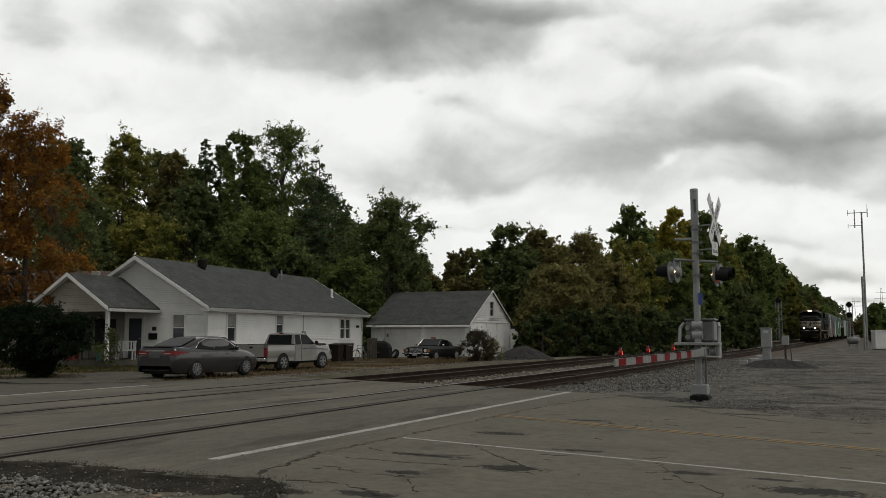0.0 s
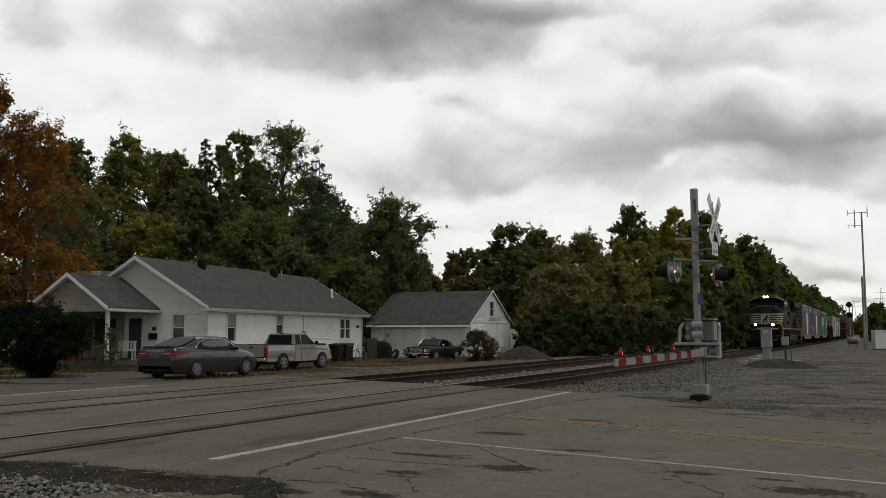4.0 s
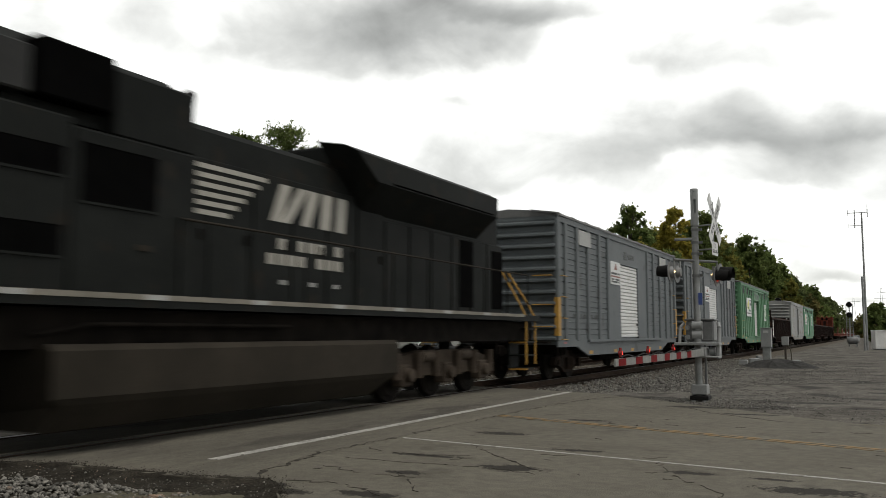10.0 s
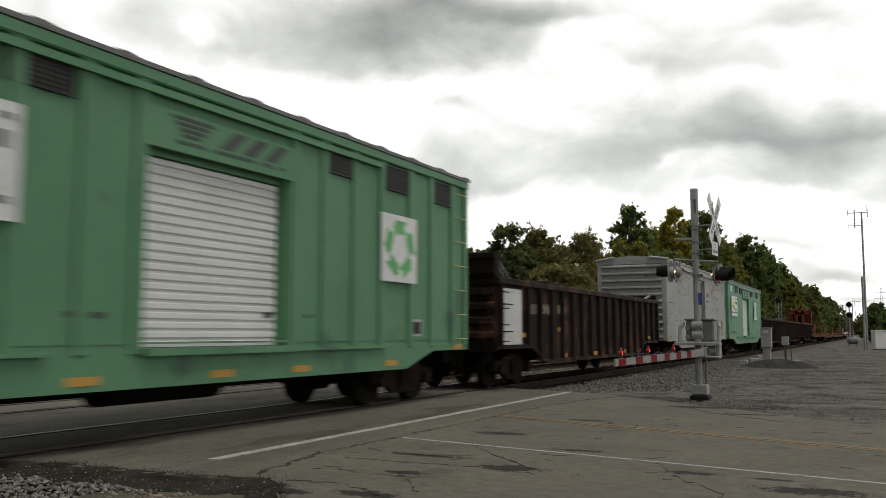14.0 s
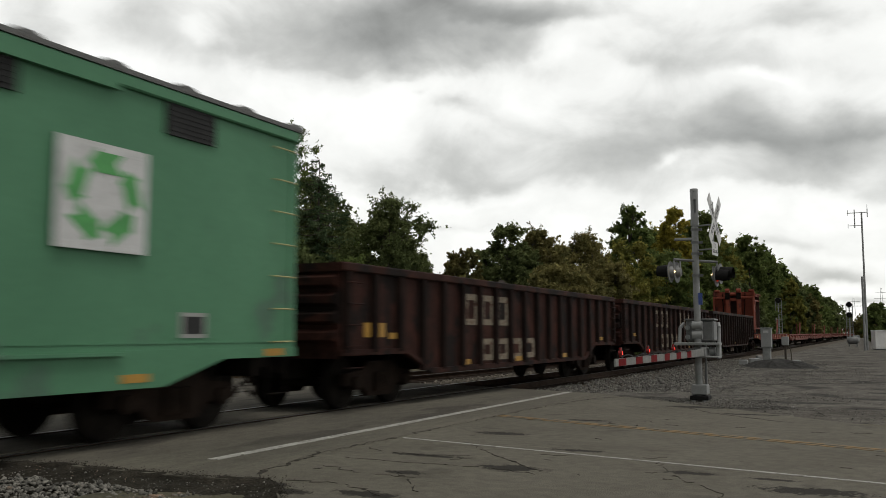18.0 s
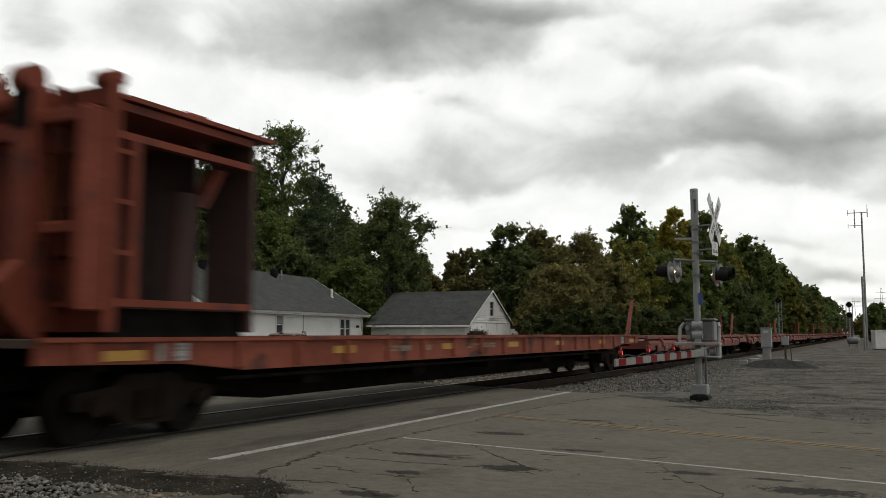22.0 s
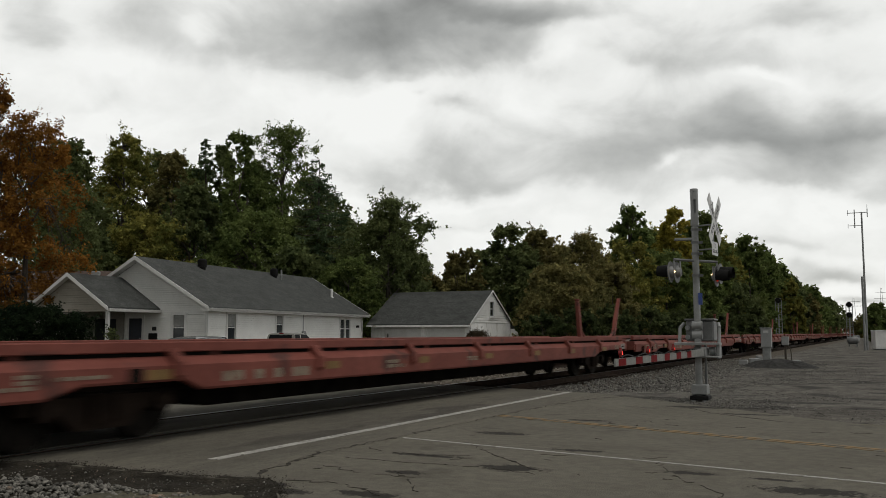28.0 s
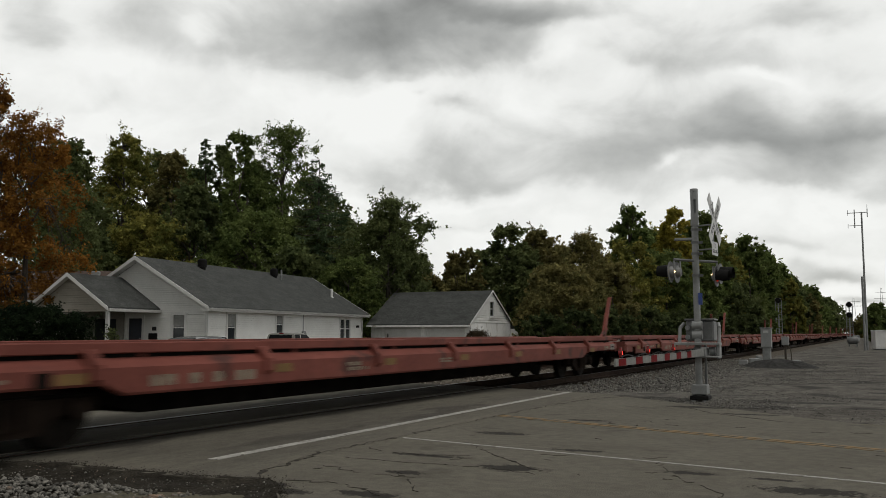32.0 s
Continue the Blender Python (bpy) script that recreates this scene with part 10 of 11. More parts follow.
def locomotive(s0):
    c = thing("locomotive", pose(NEAR, s0, 0), "black six-axle diesel locomotive with white nose stripes and lit headlamps", "locomotive", "cars of the freight train")
    k, w = M["loco_black"], M["loco_white"]
    L = 22.6
    part("frame", B1(-1.30, 1.30, 0.15, L, 1.15, 1.60), M["grime"], c)
    part("walkway", B1(-1.52, 1.52, 0.12, L, 1.62, 1.76), k, c)
    for s in (-1, 1):
        bm = B()
        sidebox(bm, s, 1.50, 1.53, 0.12, 21.5, 1.715, 1.78)
        part("sill_stripe", bm, M["sill_cream"], c, "cream stripe along the walkway edge")
        for y in range(1, 21, 2):
            bm = B()
            sidebox(bm, s, 1.531, 1.534, y, y + 0.35, 1.715, 1.775)
            part("reflector", bm, M["plate_pale"], c)
    # wide nose with sloping shoulders and chamfered front corners
    bm = B()
    rings = []
    for y, hw, zs, zt, ht in ((1.10, 0.98, 3.30, 3.66, 0.66), (1.16, 1.08, 3.36, 3.74, 0.72), (1.42, 1.30, 3.42, 3.82, 0.84), (2.05, 1.42, 3.44, 3.88, 0.92), (2.78, 1.485, 3.44, 3.95, 1.0)):
        rings.append([(-hw, y, 1.68), (-hw, y, zs), (-ht, y, zt), (ht, y, zt), (hw, y, zs), (hw, y, 1.68)])
    loft(bm, rings, smooth=False)
    nose = part("nose", bm, k, c, "black wide nose")
    # white nose stripes wrapped over front and flanks
    for q in range(5):
        z = 2.17 + 0.205 * q
        bm = B()
        ye = 1.86 + 0.16 * q
        xe = 1.30 + 0.12 * (ye - 1.42) / 0.63 if ye < 2.05 else 1.42 + 0.065 * (ye - 2.05) / 0.73
        pts = [(1.30, 1.42), (1.08, 1.16), (0.98, 1.10), (-0.98, 1.10), (-1.08, 1.16), (-1.30, 1.42)]
        if ye > 2.06:
            pts = [(1.42, 2.05)] + pts + [(-1.42, 2.05)]
        pts = [(xe, ye)] + pts + [(-xe, ye)]
        out = [(x + 0.014 * (1 if x > 0 else -1), y - 0.012) for x, y in pts]
        for a, b in zip(out[:-1], out[1:]):
            prism(bm, [(a[0], a[1], z), (b[0], b[1], z), (b[0], b[1], z + 0.105), (a[0], a[1], z + 0.105)], (0, 0.012, 0))
        part("stripe", bm, w, nose, "white stripe")
    bm = B()
    box(bm, -0.36, 0.42, 1.068, 1.086, 2.14, 3.10, bev=0.006)
    em = part("emblem_panel", bm, w, nose, "white emblem panel")
    bm = B()
    ring = [(-0.12, 2.22), (-0.05, 2.42), (0.06, 2.52), (0.13, 2.28), (0.19, 2.28), (0.14, 2.58), (0.22, 2.76), (0.34, 2.70), (0.32, 2.80), (0.22, 2.90), (0.14, 3.02), (0.10, 2.86), (0.02, 2.70), (-0.09, 2.60), (-0.20, 2.34)]
    prism(bm, [(x, 1.062, z) for x, z in ring], (0, 0.005, 0))
    part("emblem", bm, k, em)
    # nose door with its frame, latch and grab rails
    bm = B()
    box(bm, -0.10, 0.62, 1.075, 1.094, 3.16, 3.62, bev=0.006)
    part("nose_door", bm, M["loco_door"], nose, "dark grey upper nose door panel")
    for z in (3.24, 3.48):
        bm = B()
        tube(bm, [(0.05, 1.08, z), (0.05, 1.03, z), (0.46, 1.03, z), (0.46, 1.08, z)], 0.014, 5)
        part("grab_bar", bm, M["grime"], nose)
    part("nose_latch", B1(-0.06, 0.12, 1.05, 1.08, 2.035, 2.075), M["plate_pale"], nose, "pale door latch")
    for x0, x1 in ((-0.62, -0.10), (0.72, 1.20)):
        part("platform_plate", B1(x0, x1, 0.075, 0.084, 1.70, 1.79), M["plate_pale"], c, "pale platform edge plate")
    # cab
    bm = B()
    rings = []
    for y, hw, ze, zt in ((2.60, 1.47, 3.42, 3.93), (2.92, 1.50, 4.26, 4.50), (3.10, 1.50, 4.34, 4.74), (5.46, 1.50, 4.34, 4.70)):
        rings.append([(-hw, y, 1.68), (-hw, y, ze), (-0.80, y, zt), (0.80, y, zt), (hw, y, ze), (hw, y, 1.68)])
    loft(bm, rings, smooth=False)
    cab = part("cab", bm, k, c, "black locomotive cab")
    bm = B()
    loft(bm, [[(-1.58, y, 4.33 + dz), (-0.86, y, 4.735 + dz), (0.86, y, 4.735 + dz), (1.58, y, 4.33 + dz), (1.58, y, 4.285 + dz), (0.84, y, 4.69 + dz), (-0.84, y, 4.69 + dz), (-1.58, y, 4.285 + dz)] for y, dz in ((2.72, 0.03), (3.2, 0.045), (5.62, 0.0))], smooth=False, closed=True)
    part("cab_roof", bm, M["loco_grey"], cab, "grey dusty cab roof with side eaves")
    part("roof_hatch", B1(-0.55, 0.55, 3.7, 4.7, 4.75, 4.86, bev=0.03), M["grime"], cab)
    for y in (3.35, 5.05):
        part("roof_rib", B1(-0.8, 0.8, y, y + 0.07, 4.75, 4.80), M["grime"], cab)
    # pale brow, overhanging the windshield, with headlamp and number boards
    bm = B()
    loft(bm, [[(-1.52, 2.46, 4.25), (-0.80, 2.28, 4.53), (0.80, 2.28, 4.53), (1.52, 2.46, 4.25), (1.52, 2.42, 4.33), (0.84, 2.26, 4.77), (-0.84, 2.26, 4.77), (-1.52, 2.42, 4.33)],
              [(-1.52, 2.80, 4.30), (-0.80, 2.80, 4.56), (0.80, 2.80, 4.56), (1.52, 2.80, 4.30), (1.52, 2.80, 4.38), (0.84, 2.80, 4.79), (-0.84, 2.80, 4.79), (-1.52, 2.80, 4.38)]], smooth=False, closed=True)
    part("brow", bm, M["brow_grey"], cab, "pale grey brow over the windshield")
    for x in (-0.58, 0.58):
        nb = part("number_board", B1(x - 0.28, x + 0.28, 2.235, 2.266, 4.555, 4.745), M["sill_cream"], cab, "pale number board")
        for q in range(4):
            part("digit_bar", B1(x - 0.22 + q * 0.115, x - 0.15 + q * 0.115, 2.229, 2.236, 4.59, 4.71), M["trim_dark"], nb)
    part("headlamp_box", B1(-0.30, 0.30, 2.2, 2.27, 4.51, 4.79, bev=0.02), k, cab)
    for x in (-0.14, 0.14):
        part("headlamp", C1((x, 2.2, 4.65), (x, 2.165, 4.65), 0.112, 0.112, 16), M["head_glow"], cab, "lit headlamp")
    for x0, x1, zi, zo in ((-1.40, -0.06, 4.50, 4.32), (0.06, 1.40, 4.32, 4.50)):
        bm = B()
        prism(bm, [(x0, 2.575, 3.93 if x0 < 0 else 3.98), (x1, 2.575, 3.98 if x0 < 0 else 3.93), (x1, 2.83, 4.44), (x0, 2.83, 4.44)], (0, -0.03, 0.012))
        part("windshield", bm, M["windshield_glass"], cab, "dark sloping windshield pane")
    part("wiper", C1((0.55, 2.53, 3.99), (0.85, 2.70, 4.36), 0.012, 0.012, 5), M["black_metal"], cab)
    for s in (-1, 1):
        bm = B()
        sidebox(bm, s, 1.50, 1.515, 3.12, 5.22, 3.64, 4.26)
        wf = part("window_frame", bm, M["grime"], cab, "dark side window frame")
        for y0, y1 in ((3.20, 3.72), (3.80, 4.46), (4.56, 5.12)):
            bm = B()
            sidebox(bm, s, 1.514, 1.522, y0, y1, 3.70, 4.20)
            part("side_window", bm, M["cab_glass"], wf, "cab side window")
        bm = B()
        sidebox(bm, s, 1.521, 1.528, 4.72, 4.94, 3.84, 4.12)
        part("window_card", bm, M["plate_pale"], wf)
        bm = B()
        sidebox(bm, s, 1.50, 1.62, 3.15, 5.2, 3.585, 3.63)
        part("arm_rest", bm, M["grime"], cab)
        for q in range(4):
            bm = B()
            y = 3.57 + q * 0.29
            sidebox(bm, s, 1.503, 1.507, y, y + 0.23, 3.07, 3.29)
            part("number_bar", bm, M["sill_cream"], cab)
        for y0, y1, z0, z1 in ((3.05, 5.42, 3.0, 3.012), (3.05, 5.42, 2.60, 2.612), (3.5, 3.512, 1.8, 2.6), (5.0, 5.012, 1.8, 2.6)):
            bm = B()
            sidebox(bm, s, 1.50, 1.508, y0, y1, z0, z1)
            part("panel_seam", bm, M["grime"], cab)
        for q in range(5):
            bm = B()
            z = 2.14 + q * 0.055
            sidebox(bm, s, 1.50, 1.528, 4.02, 4.58, z, z + 0.028)
            part("louvre", bm, M["grime"], cab)
        # equipment cabinets behind the cab: deep below, set back above a ledge
        bm = B()
        sidebox(bm, s, 0.0, 1.46, 5.48, 7.92, 1.68, 3.70, bev=0.03)
        cb = part("equipment_cabinet", bm, k, c)
        bm = B()
        sidebox(bm, s, 0.0, 1.44, 7.95, 9.92, 1.68, 3.62, bev=0.03)
        part("equipment_cabinet", bm, k, c)
        bm = B()
        prism(bm, [(0, 5.48, 3.70), (s * 1.20, 5.48, 3.70), (s * 1.20, 5.48, 4.40), (s * 0.86, 5.48, 4.66), (0, 5.48, 4.66)], (0, 4.45, 0))
        up = part("upper_housing", bm, k, c)
        bm = B()
        sidebox(bm, s, 1.15, 1.44, 6.22, 7.36, 3.84, 4.36, bev=0.02)
        fb = part("filter_box", bm, M["loco_door"], up, "dark grey filter box")
        bm = B()
        sidebox(bm, s, 1.44, 1.447, 6.80, 6.815, 3.88, 4.32)
        part("panel_seam", bm, M["grime"], fb)
        bm = B()
        sidebox(bm, s, 1.15, 1.46, 7.44, 8.50, 3.86, 4.50, bev=0.02)
        part("intake_box", bm, M["grille_black"], up, "black intake box")
        bm = B()
        sidebox(bm, s, 1.10, 1.40, 8.56, 9.90, 3.62, 4.42, bev=0.03)
        part("blower_housing", bm, k, up)
        for y0, y1, z0, z1, x in ((5.78, 7.80, 3.03, 3.34, 1.455), (5.76, 7.80, 2.15, 2.48, 1.455), (8.06, 9.20, 2.79, 3.45, 1.435)):
            bm = B()
            sidebox(bm, s, x, x + 0.02, y0, y1, z0, z1)
            gr = part("grille", bm, M["grille_black"], cb, "black intake grille")
            bm = B()
            for z in (z0 - 0.03, z1):
                sidebox(bm, s, x, x + 0.026, y0 - 0.03, y1 + 0.03, z, z + 0.03)
            part("grille_rim", bm, k, gr)
        for y, z in ((6.7, 2.66), (6.7, 3.52), (8.9, 2.3)):
            bm = B()
            sidebox(bm, s, 1.46, 1.464, y, y + 0.22, z, z + 0.07)
            part("data_plate", bm, M["tank_brown"], cb)
        # hood
        for q in range(6):
            y = 9.7 + q * 0.98
            bm = B()
            sidebox(bm, s, 0.96, 0.985, y, y + 0.90, 1.75, 3.75, bev=0.012)
            hd = part("hood_door", bm, k, c)
            bm = B()
            sidebox(bm, s, 0.985, 1.005, y + 0.78, y + 0.84, 2.6, 2.75)
            part("latch", bm, M["grime"], hd)
        for q in range(6):
            bm = B()
            sidebox(bm, s, 0.988, 0.993, 10.03, 11.95 - 0.17 * q, 3.61 - q * 0.13, 3.68 - q * 0.13)
            part("stripe", bm, w, hd, "thin white stripe")
        x = s * 0.988
        for y0, y1 in ((12.05, 12.30), (12.30, 12.78), (12.86, 13.08)):
            bm = B()
            prism(bm, [(x, y0, 3.05), (x, y0 + 0.26, 3.05), (x, y1 + 0.28, 3.65), (x, y1, 3.65)], (s * 0.006, 0, 0))
            part("emblem", bm, w, hd, "white slanted emblem stroke")
        for y0 in (13.40, 13.86):
            bm = B()
            prism(bm, [(x, y0, 3.05), (x, y0 + 0.30, 3.05), (x, y0 + 0.36, 3.65), (x, y0 + 0.06, 3.65)], (s * 0.006, 0, 0))
            part("emblem", bm, w, hd, "white slanted emblem stroke")
        lettering(hd, s, 11.96, 2.34, 14.08, 2.83, 8, 2, w, 0.988)
        for y in (12.3, 13.1, 13.8):
            lettering(hd, s, y, 2.06, y + 0.2, 2.16, 1, 1, M["plate_pale"], 0.988)
        # radiator wings
        bm = B()
        fr = [(s * 0.90, 14.75, 3.46), (s * 1.50, 14.45, 3.98), (s * 1.52, 13.75, 4.40), (s * 1.30, 13.60, 4.52), (s * 0.85, 13.50, 4.58)]
        loft(bm, [fr, [(x_, 19.85, z_) for x_, y_, z_ in fr]], smooth=False, closed=True)
        rd = part("radiator_wing", bm, k, c, "flared radiator housing")
        bm = B()
        prism(bm, [(s * 0.965, 15.0, 3.55), (s * 1.515, 15.0, 4.03), (s * 1.525, 15.0, 4.02), (s * 0.975, 15.0, 3.54)], (0, 4.6, 0))
        part("grille", bm, M["grille_black"], rd)
        for q in range(6):
            y = 15.6 + q * 0.97
            bm = B()
            sidebox(bm, s, 0.96, 0.985, y, y + 0.9, 1.75, 3.45, bev=0.012)
            part("hood_door", bm, k, c)
        for y0, y1, z1 in ((18.9, 19.6, 3.4), (20.7, 21.35, 3.3)):
            bm = B()
            sidebox(bm, s, 0.985, 1.0, y0, y1, 1.9, z1)
            part("grille", bm, M["grille_black"], c)
        # handrails
        for y in [9.6 + 1.36 * q for q in range(10)]:
            part("stanchion", C1((s * 1.48, y, 1.68), (s * 1.48, y, 2.76), 0.02, 0.02, 6), k, c)
        part("handrail", C1((s * 1.48, 9.6, 2.76), (s * 1.48, 21.85, 2.76), 0.018, 0.018, 6), M["tank_brown"], c)
        for y, d in ((0.98, -1), (22.4, 1)):
            for off, rail in ((0, [(1.45, 0, 0.85), (1.45, 0, 1.92), (1.14, -0.30, 2.42), (0.80, -0.60, 2.80)]), (0.86, [(1.45, 0.86, 0.85), (1.45, 0.86, 1.88), (1.20, 0.10, 2.50), (1.06, -0.30, 2.82)])):
                if d > 0:
                    rail = [(1.45, -0.62 * bool(off), 0.55), (1.45, -0.62 * bool(off), 1.72), (1.28, -0.15 - 0.55 * bool(off), 2.12), (0.90, -0.45 - 0.4 * bool(off), 2.85)]
                bm = B()
                tube(bm, [(s * px_, y + py_, pz_) for px_, py_, pz_ in rail], 0.026, 6)
                part("grab_rail", bm, M["safety_yellow"], c, "yellow step handrail")
            for q in range(4):
                part("step", B1(*sorted((s * 1.0, s * 1.46)), min(y, y - d * 0.6), max(y, y - d * 0.6), 0.42 + q * 0.33, 0.46 + q * 0.33), k, c)
            part("step_back", B1(*sorted((s * 0.95, s * 1.0)), min(y, y - d * 0.62), max(y, y - d * 0.62), 0.40, 1.6), k, c)
            for q in (0, 2):
                part("step_edge", B1(*sorted((s * 1.0, s * 1.47)), min(y - d * 0.6, y - d * 0.63), max(y - d * 0.6, y - d * 0.63), 0.41 + q * 0.33, 0.45 + q * 0.33), M["safety_yellow"], c)
                part("step_edge", B1(*sorted((s * 0.9, s * 1.46)), min(y, y + d * 0.015), max(y, y + d * 0.015), 0.42 + q * 0.33, 0.455 + q * 0.33), M["safety_yellow"], c)
    part("hood", B1(-0.96, 0.96, 6.0, 21.2, 1.68, 4.24, bev=0.10), k, c, "black long hood")
    part("radiator_top", B1(-0.95, 0.95, 13.9, 19.85, 4.1, 4.60, bev=0.05), k, c)
    for y in (15.2, 16.8, 18.4):
        part("fan", C1((0, y, 4.58), (0, y, 4.66), 0.62, 0.60, 20), M["black_metal"], c)
    bm = B()
    box(bm, -0.5, 0.5, 10.9, 12.6, 4.2, 4.34, bev=0.03)
    part("exhaust_housing", bm, M["grime"], c)
    bm = B()
    cyl(bm, (0.8, 10.1, 4.2), (0.8, 10.1, 4.52), 0.04)
    for q, (a, b) in enumerate(((-0.35, 0.5), (0.3, -0.4), (-0.2, 0.25))):
        cyl(bm, (0.65 + 0.12 * q, 10.1, 4.54), (0.65 + 0.12 * q, 10.1 + b, 4.58), 0.04, 0.10, 10)
    part("horn", bm, M["black_metal"], c, "roof air horn")
    # front platform and pilot
    part("pilot_plate", B1(-1.0, 1.0, 0.10, 0.22, 0.70, 1.64, bev=0.02), k, c)
    part("platform_edge", B1(-1.2, 1.2, 0.085, 0.11, 1.64, 1.70), M["sill_cream"], c, "cream platform edge")
    bm = B()
    prism(bm, [(-1.38, 0.12, 0.72), (-1.38, 0.12, 0.12), (0, -0.42, 0.12), (1.38, 0.12, 0.12), (1.38, 0.12, 0.72), (0, -0.16, 0.72)], (0, 0.05, 0))
    part("plow", bm, M["grime"], c, "steel snow plow")
    for x in (-0.75, 0.75):
        hd = part("ditch_lamp_housing", C1((x, 0.45, 2.08), (x, 0.26, 2.08), 0.11, 0.14, 14), k, c)
        part("ditch_lamp", C1((x, 0.262, 2.08), (x, 0.235, 2.08), 0.118, 0.118, 16), M["head_glow"], hd, "lit ditch lamp")
        part("lamp_bracket", B1(x - 0.04, x + 0.04, 0.3, 0.42, 1.68, 2.0), k, c)
    bm = B()
    for x in (-1.1, -0.4, 0.4, 1.1):
        tube(bm, [(x, 0.2, 0.9), (x + 0.05, 0.0, 0.62), (x + 0.12, -0.08, 0.75)], 0.03, 6)
    tube(bm, [(-0.95, 0.05, 1.36), (-0.4, 0.02, 1.40), (0.4, 0.02, 1.30), (0.95, 0.05, 1.38)], 0.03, 6)
    part("air_hose", bm, M["black_metal"], c)
    bm = B()
    tube(bm, [(0.42, 0.05, 0.72), (0.95, 0.03, 0.72), (1.1, 0.04, 0.80)], 0.022, 6)
    part("cut_lever", bm, M["safety_yellow"], c)
    # tank and trucks
    bm = B()
    prof = [(-1.44, 1.20), (-1.51, 1.13), (-1.51, 0.62), (-1.46, 0.54), (-1.18, 0.24), (1.18, 0.24), (1.46, 0.54), (1.51, 0.62), (1.51, 1.13), (1.44, 1.20)]
    loft(bm, [[(x, y + (0 if z > 0.6 else e), z) for x, z in prof] for y, e in ((7.72, 0.15), (15.2, -0.5))], smooth=False, closed=True)
    part("fuel_tank", bm, M["tank_brown"], c, "dusty brown fuel tank")
    bm = B()
    for s in (-1, 1):
        cyl(bm, (s * 1.15, 8.3, 1.36), (s * 1.15, 13.4, 1.36), 0.15, 0.15, 12)
        tube(bm, [(s * 1.35, 7.6, 1.3), (s * 1.42, 8.3, 1.42), (s * 1.42, 12.0, 1.42)], 0.03, 6)
    part("air_reservoir", bm, M["grime"], c)
    bogie(c, 4.6, 3)
    bogie(c, 17.9, 3)
    coupler(c, 0.15, -1)
    coupler(c, L, 1)
    CARS.append((c, s0))


M["car_green2"] = mat("boxcar_green_faded", ((0.074, 0.200, 0.110), (0.092, 0.236, 0.132)), 0.6, 0.6, spec=0.25, fine=0.07, bscale=14, patch=((0.08, 0.155, 0.105), 0.0, 1.0))
M["faded_dark"] = mat("faded_dark_print", ((0.085, 0.08, 0.068), (0.13, 0.12, 0.10)), 6, 0.8)
locomotive(140.3)
waffle_boxcar(164.43, 15.42, "grey waffle-sided boxcar with white roll-up door")
waffle_boxcar(181.9, 15.46, "grey waffle-sided boxcar with white roll-up door")
post_boxcar(199.98, 15.7, "pale green boxcar with sun emblem sign and roll-up door", M["car_green"], M["rollup_white"])
gondola(217.36, 16.2, 2.48, "black-brown gondola with raised bulkheads and a pale end panel", M["gon_brown"], 1, marks=(("panel", 0.26, 1.02, 1.26, 1.36), ("patch", 2.1, 1.80, 0.52, 0.25), ("3", 3.1, 1.82, 0.85, 0.25), ("3", 4.3, 1.84, 0.75, 0.25), ("yellow", 4.32, 1.36, 0.5, 0.12)), load=0.7, bulkhead=0.70)
post_boxcar(235.47, 15.35, "weathered white boxcar with rust stains and grey roll-up door", M["car_white"], M["rollup_grey"], rusty=True, ribs=False, dz=-0.19, door_at=(6.3, 8.98), door_top=3.93)
post_boxcar(252.06, 15.6, "pale green smooth-sided boxcar with sun emblem sign", M["car_green2"], M["rollup_white"], vents=(2.79, 4.73, 9.82, 12.84), sun=0.84, arrows=11.18, ribs=False, dz=-0.18, door_at=(6.03, 9.05), door_top=3.62)
gondola(268.92, 16.4, 2.36, "red-brown gondola with faded block lettering and heaped load", M["gon_red"], 2, marks=(("3", 4.82, 1.5, 2.64, 0.66), ("4", 5.70, 0.72, 3.52, 0.48), ("yellow", 0.75, 1.25, 0.7, 0.25)), load=0.75)
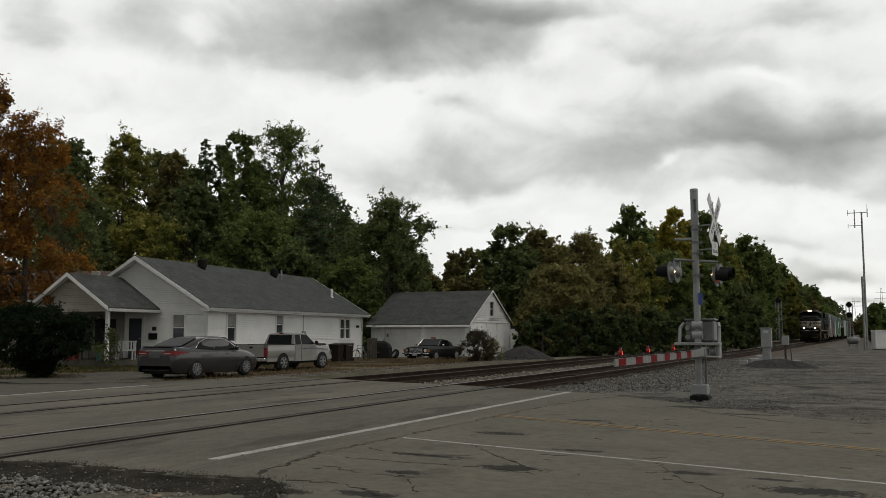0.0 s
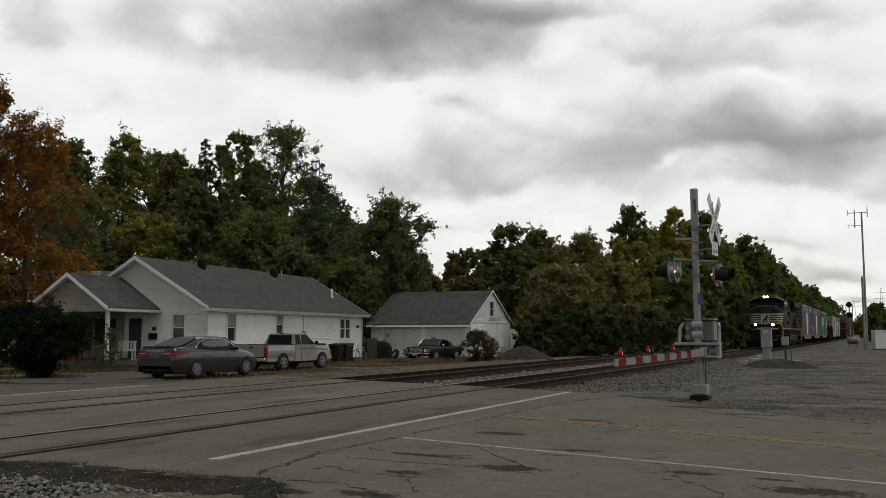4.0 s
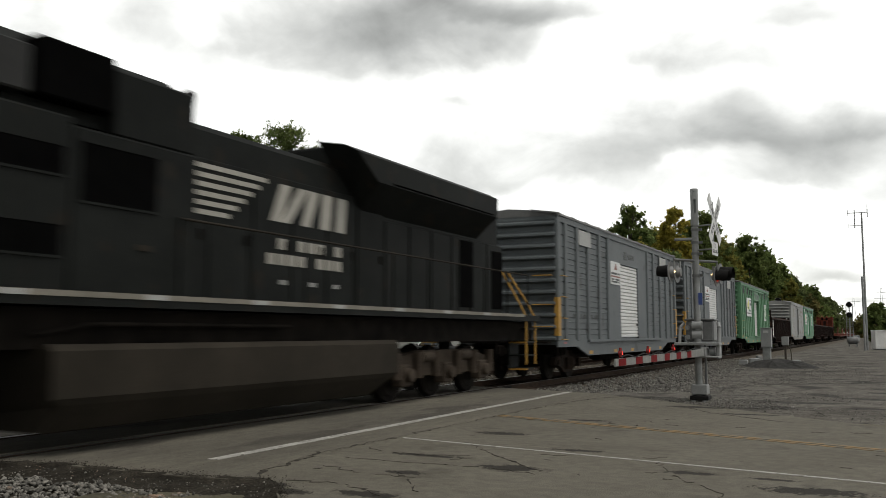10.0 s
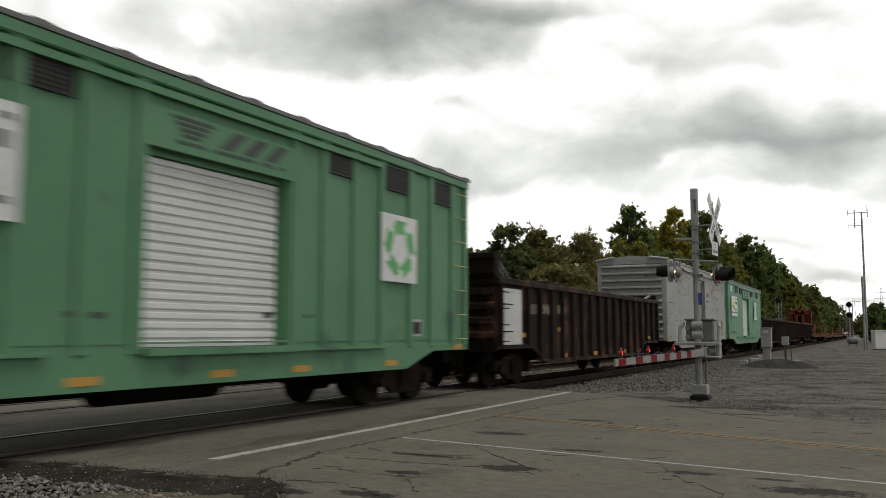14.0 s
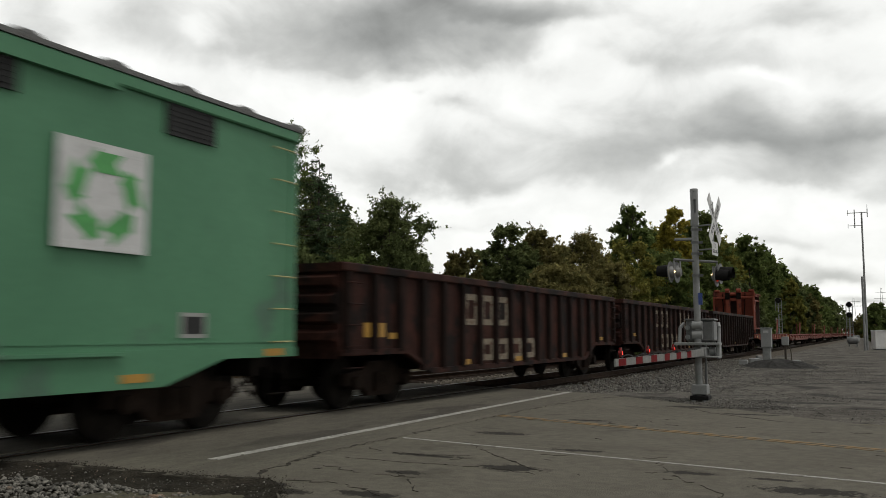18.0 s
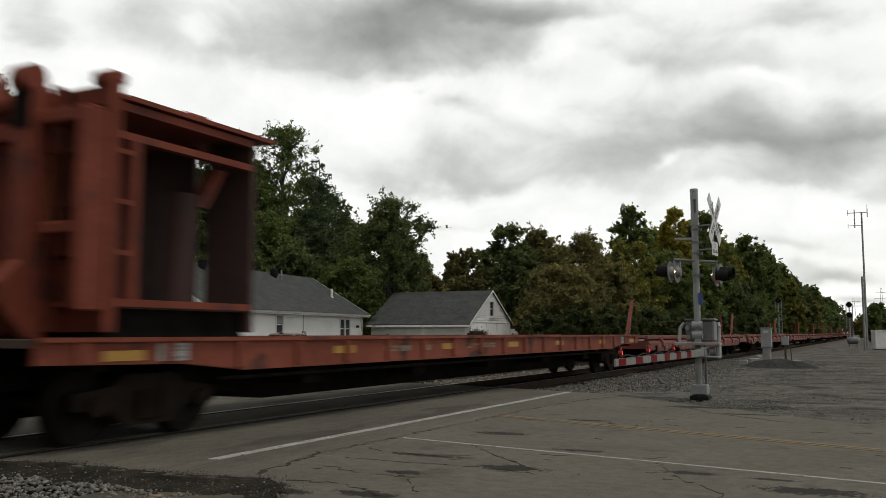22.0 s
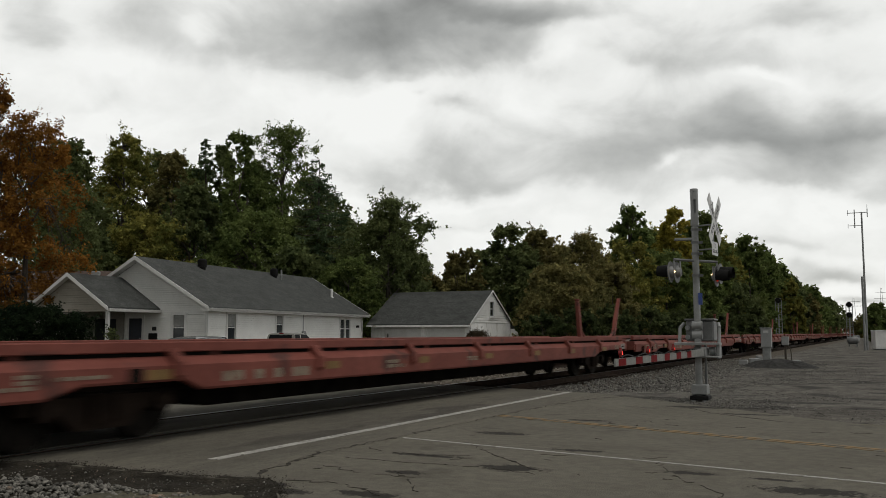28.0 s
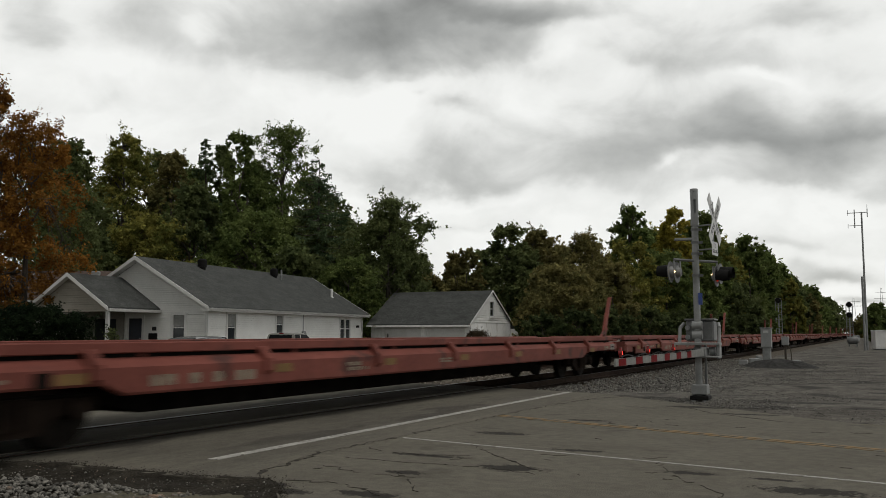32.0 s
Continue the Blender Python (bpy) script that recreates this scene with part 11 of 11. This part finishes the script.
gondola(286.43, 16.7, 2.36, "dark red-brown gondola with faded block lettering", M["gon_red"], 3, marks=(("3", 4.98, 1.56, 2.64, 0.66), ("3", 9.36, 1.56, 2.68, 0.66), ("5", 5.85, 0.76, 4.4, 0.51)), load=0.4)
gondola(304.39, 16.4, 2.36, "dark brown gondola with yellow paint squares", M["gon_brown"], 4, marks=(("patch", 2.6, 2.0, 0.4, 0.18), ("patch", 2.6, 1.6, 0.7, 0.16), ("patch", 2.6, 0.95, 0.8, 0.18), ("yellow", 0.9, 1.3, 0.7, 0.26), ("patch", 14.2, 1.45, 0.55, 0.3), ("yellow", 15.3, 1.3, 0.35, 0.2)), load=0.4)
flatcar(321.84, 25.4)
first_flat = intermodal_flat(348.63, 27.45)


# ---- motion ----
def run(t):
    """Metres that the train has run after t seconds: its speed varies a little."""
    knots = ((0, 14.14), (8, 14.14), (12, 14.27), (16, 14.54), (20, 14.74), (24, 14.47), (33, 14.44))
    d = 0.0
    for (a, va), (b, vb) in zip(knots[:-1], knots[1:]):
        if t <= a:
            break
        e = min(t, b)
        ve = va + (vb - va) * (e - a) / (b - a)
        d += (va + ve) / 2 * (e - a)
    return d


one_hitch = intermodal_flat(348.63 + 28.25 * 4, 27.45, 1)
for q in range(1, 20):
    if q != 4:
        CARS.append((copy_thing(one_hitch if q % 5 == 4 else first_flat, pose(NEAR, 348.63 + 28.25 * q, 0)), 348.63 + 28.25 * q))


def motions():
    for car, s in CARS:
        h = car.matrix_basis.translation.z
        walk(car, [(float(t), pose(NEAR, s - run(t), h)) for t in range(33)])
    # wheels roll: one turning path for each place in a truck
    wheels = {}
    for ob in bpy.data.objects:
        if ob.name.startswith("wheelset"):
            wheels.setdefault((round(ob.location.y, 3), round(ob.location.z, 3)), []).append(ob)
    for (y, r), obs in wheels.items():
        walk(obs[0], [(f / 30, Matrix.Translation((0, y, r)) @ Matrix.Rotation(run(f / 30) / r, 4, "X")) for f in range(961)])
        keys = obs[0].animation_data
        for ob in obs[1:]:
            ob.rotation_mode = "QUATERNION"
            d = ob.animation_data_create()
            d.action, d.action_slot = keys.action, keys.action_slot


motions()
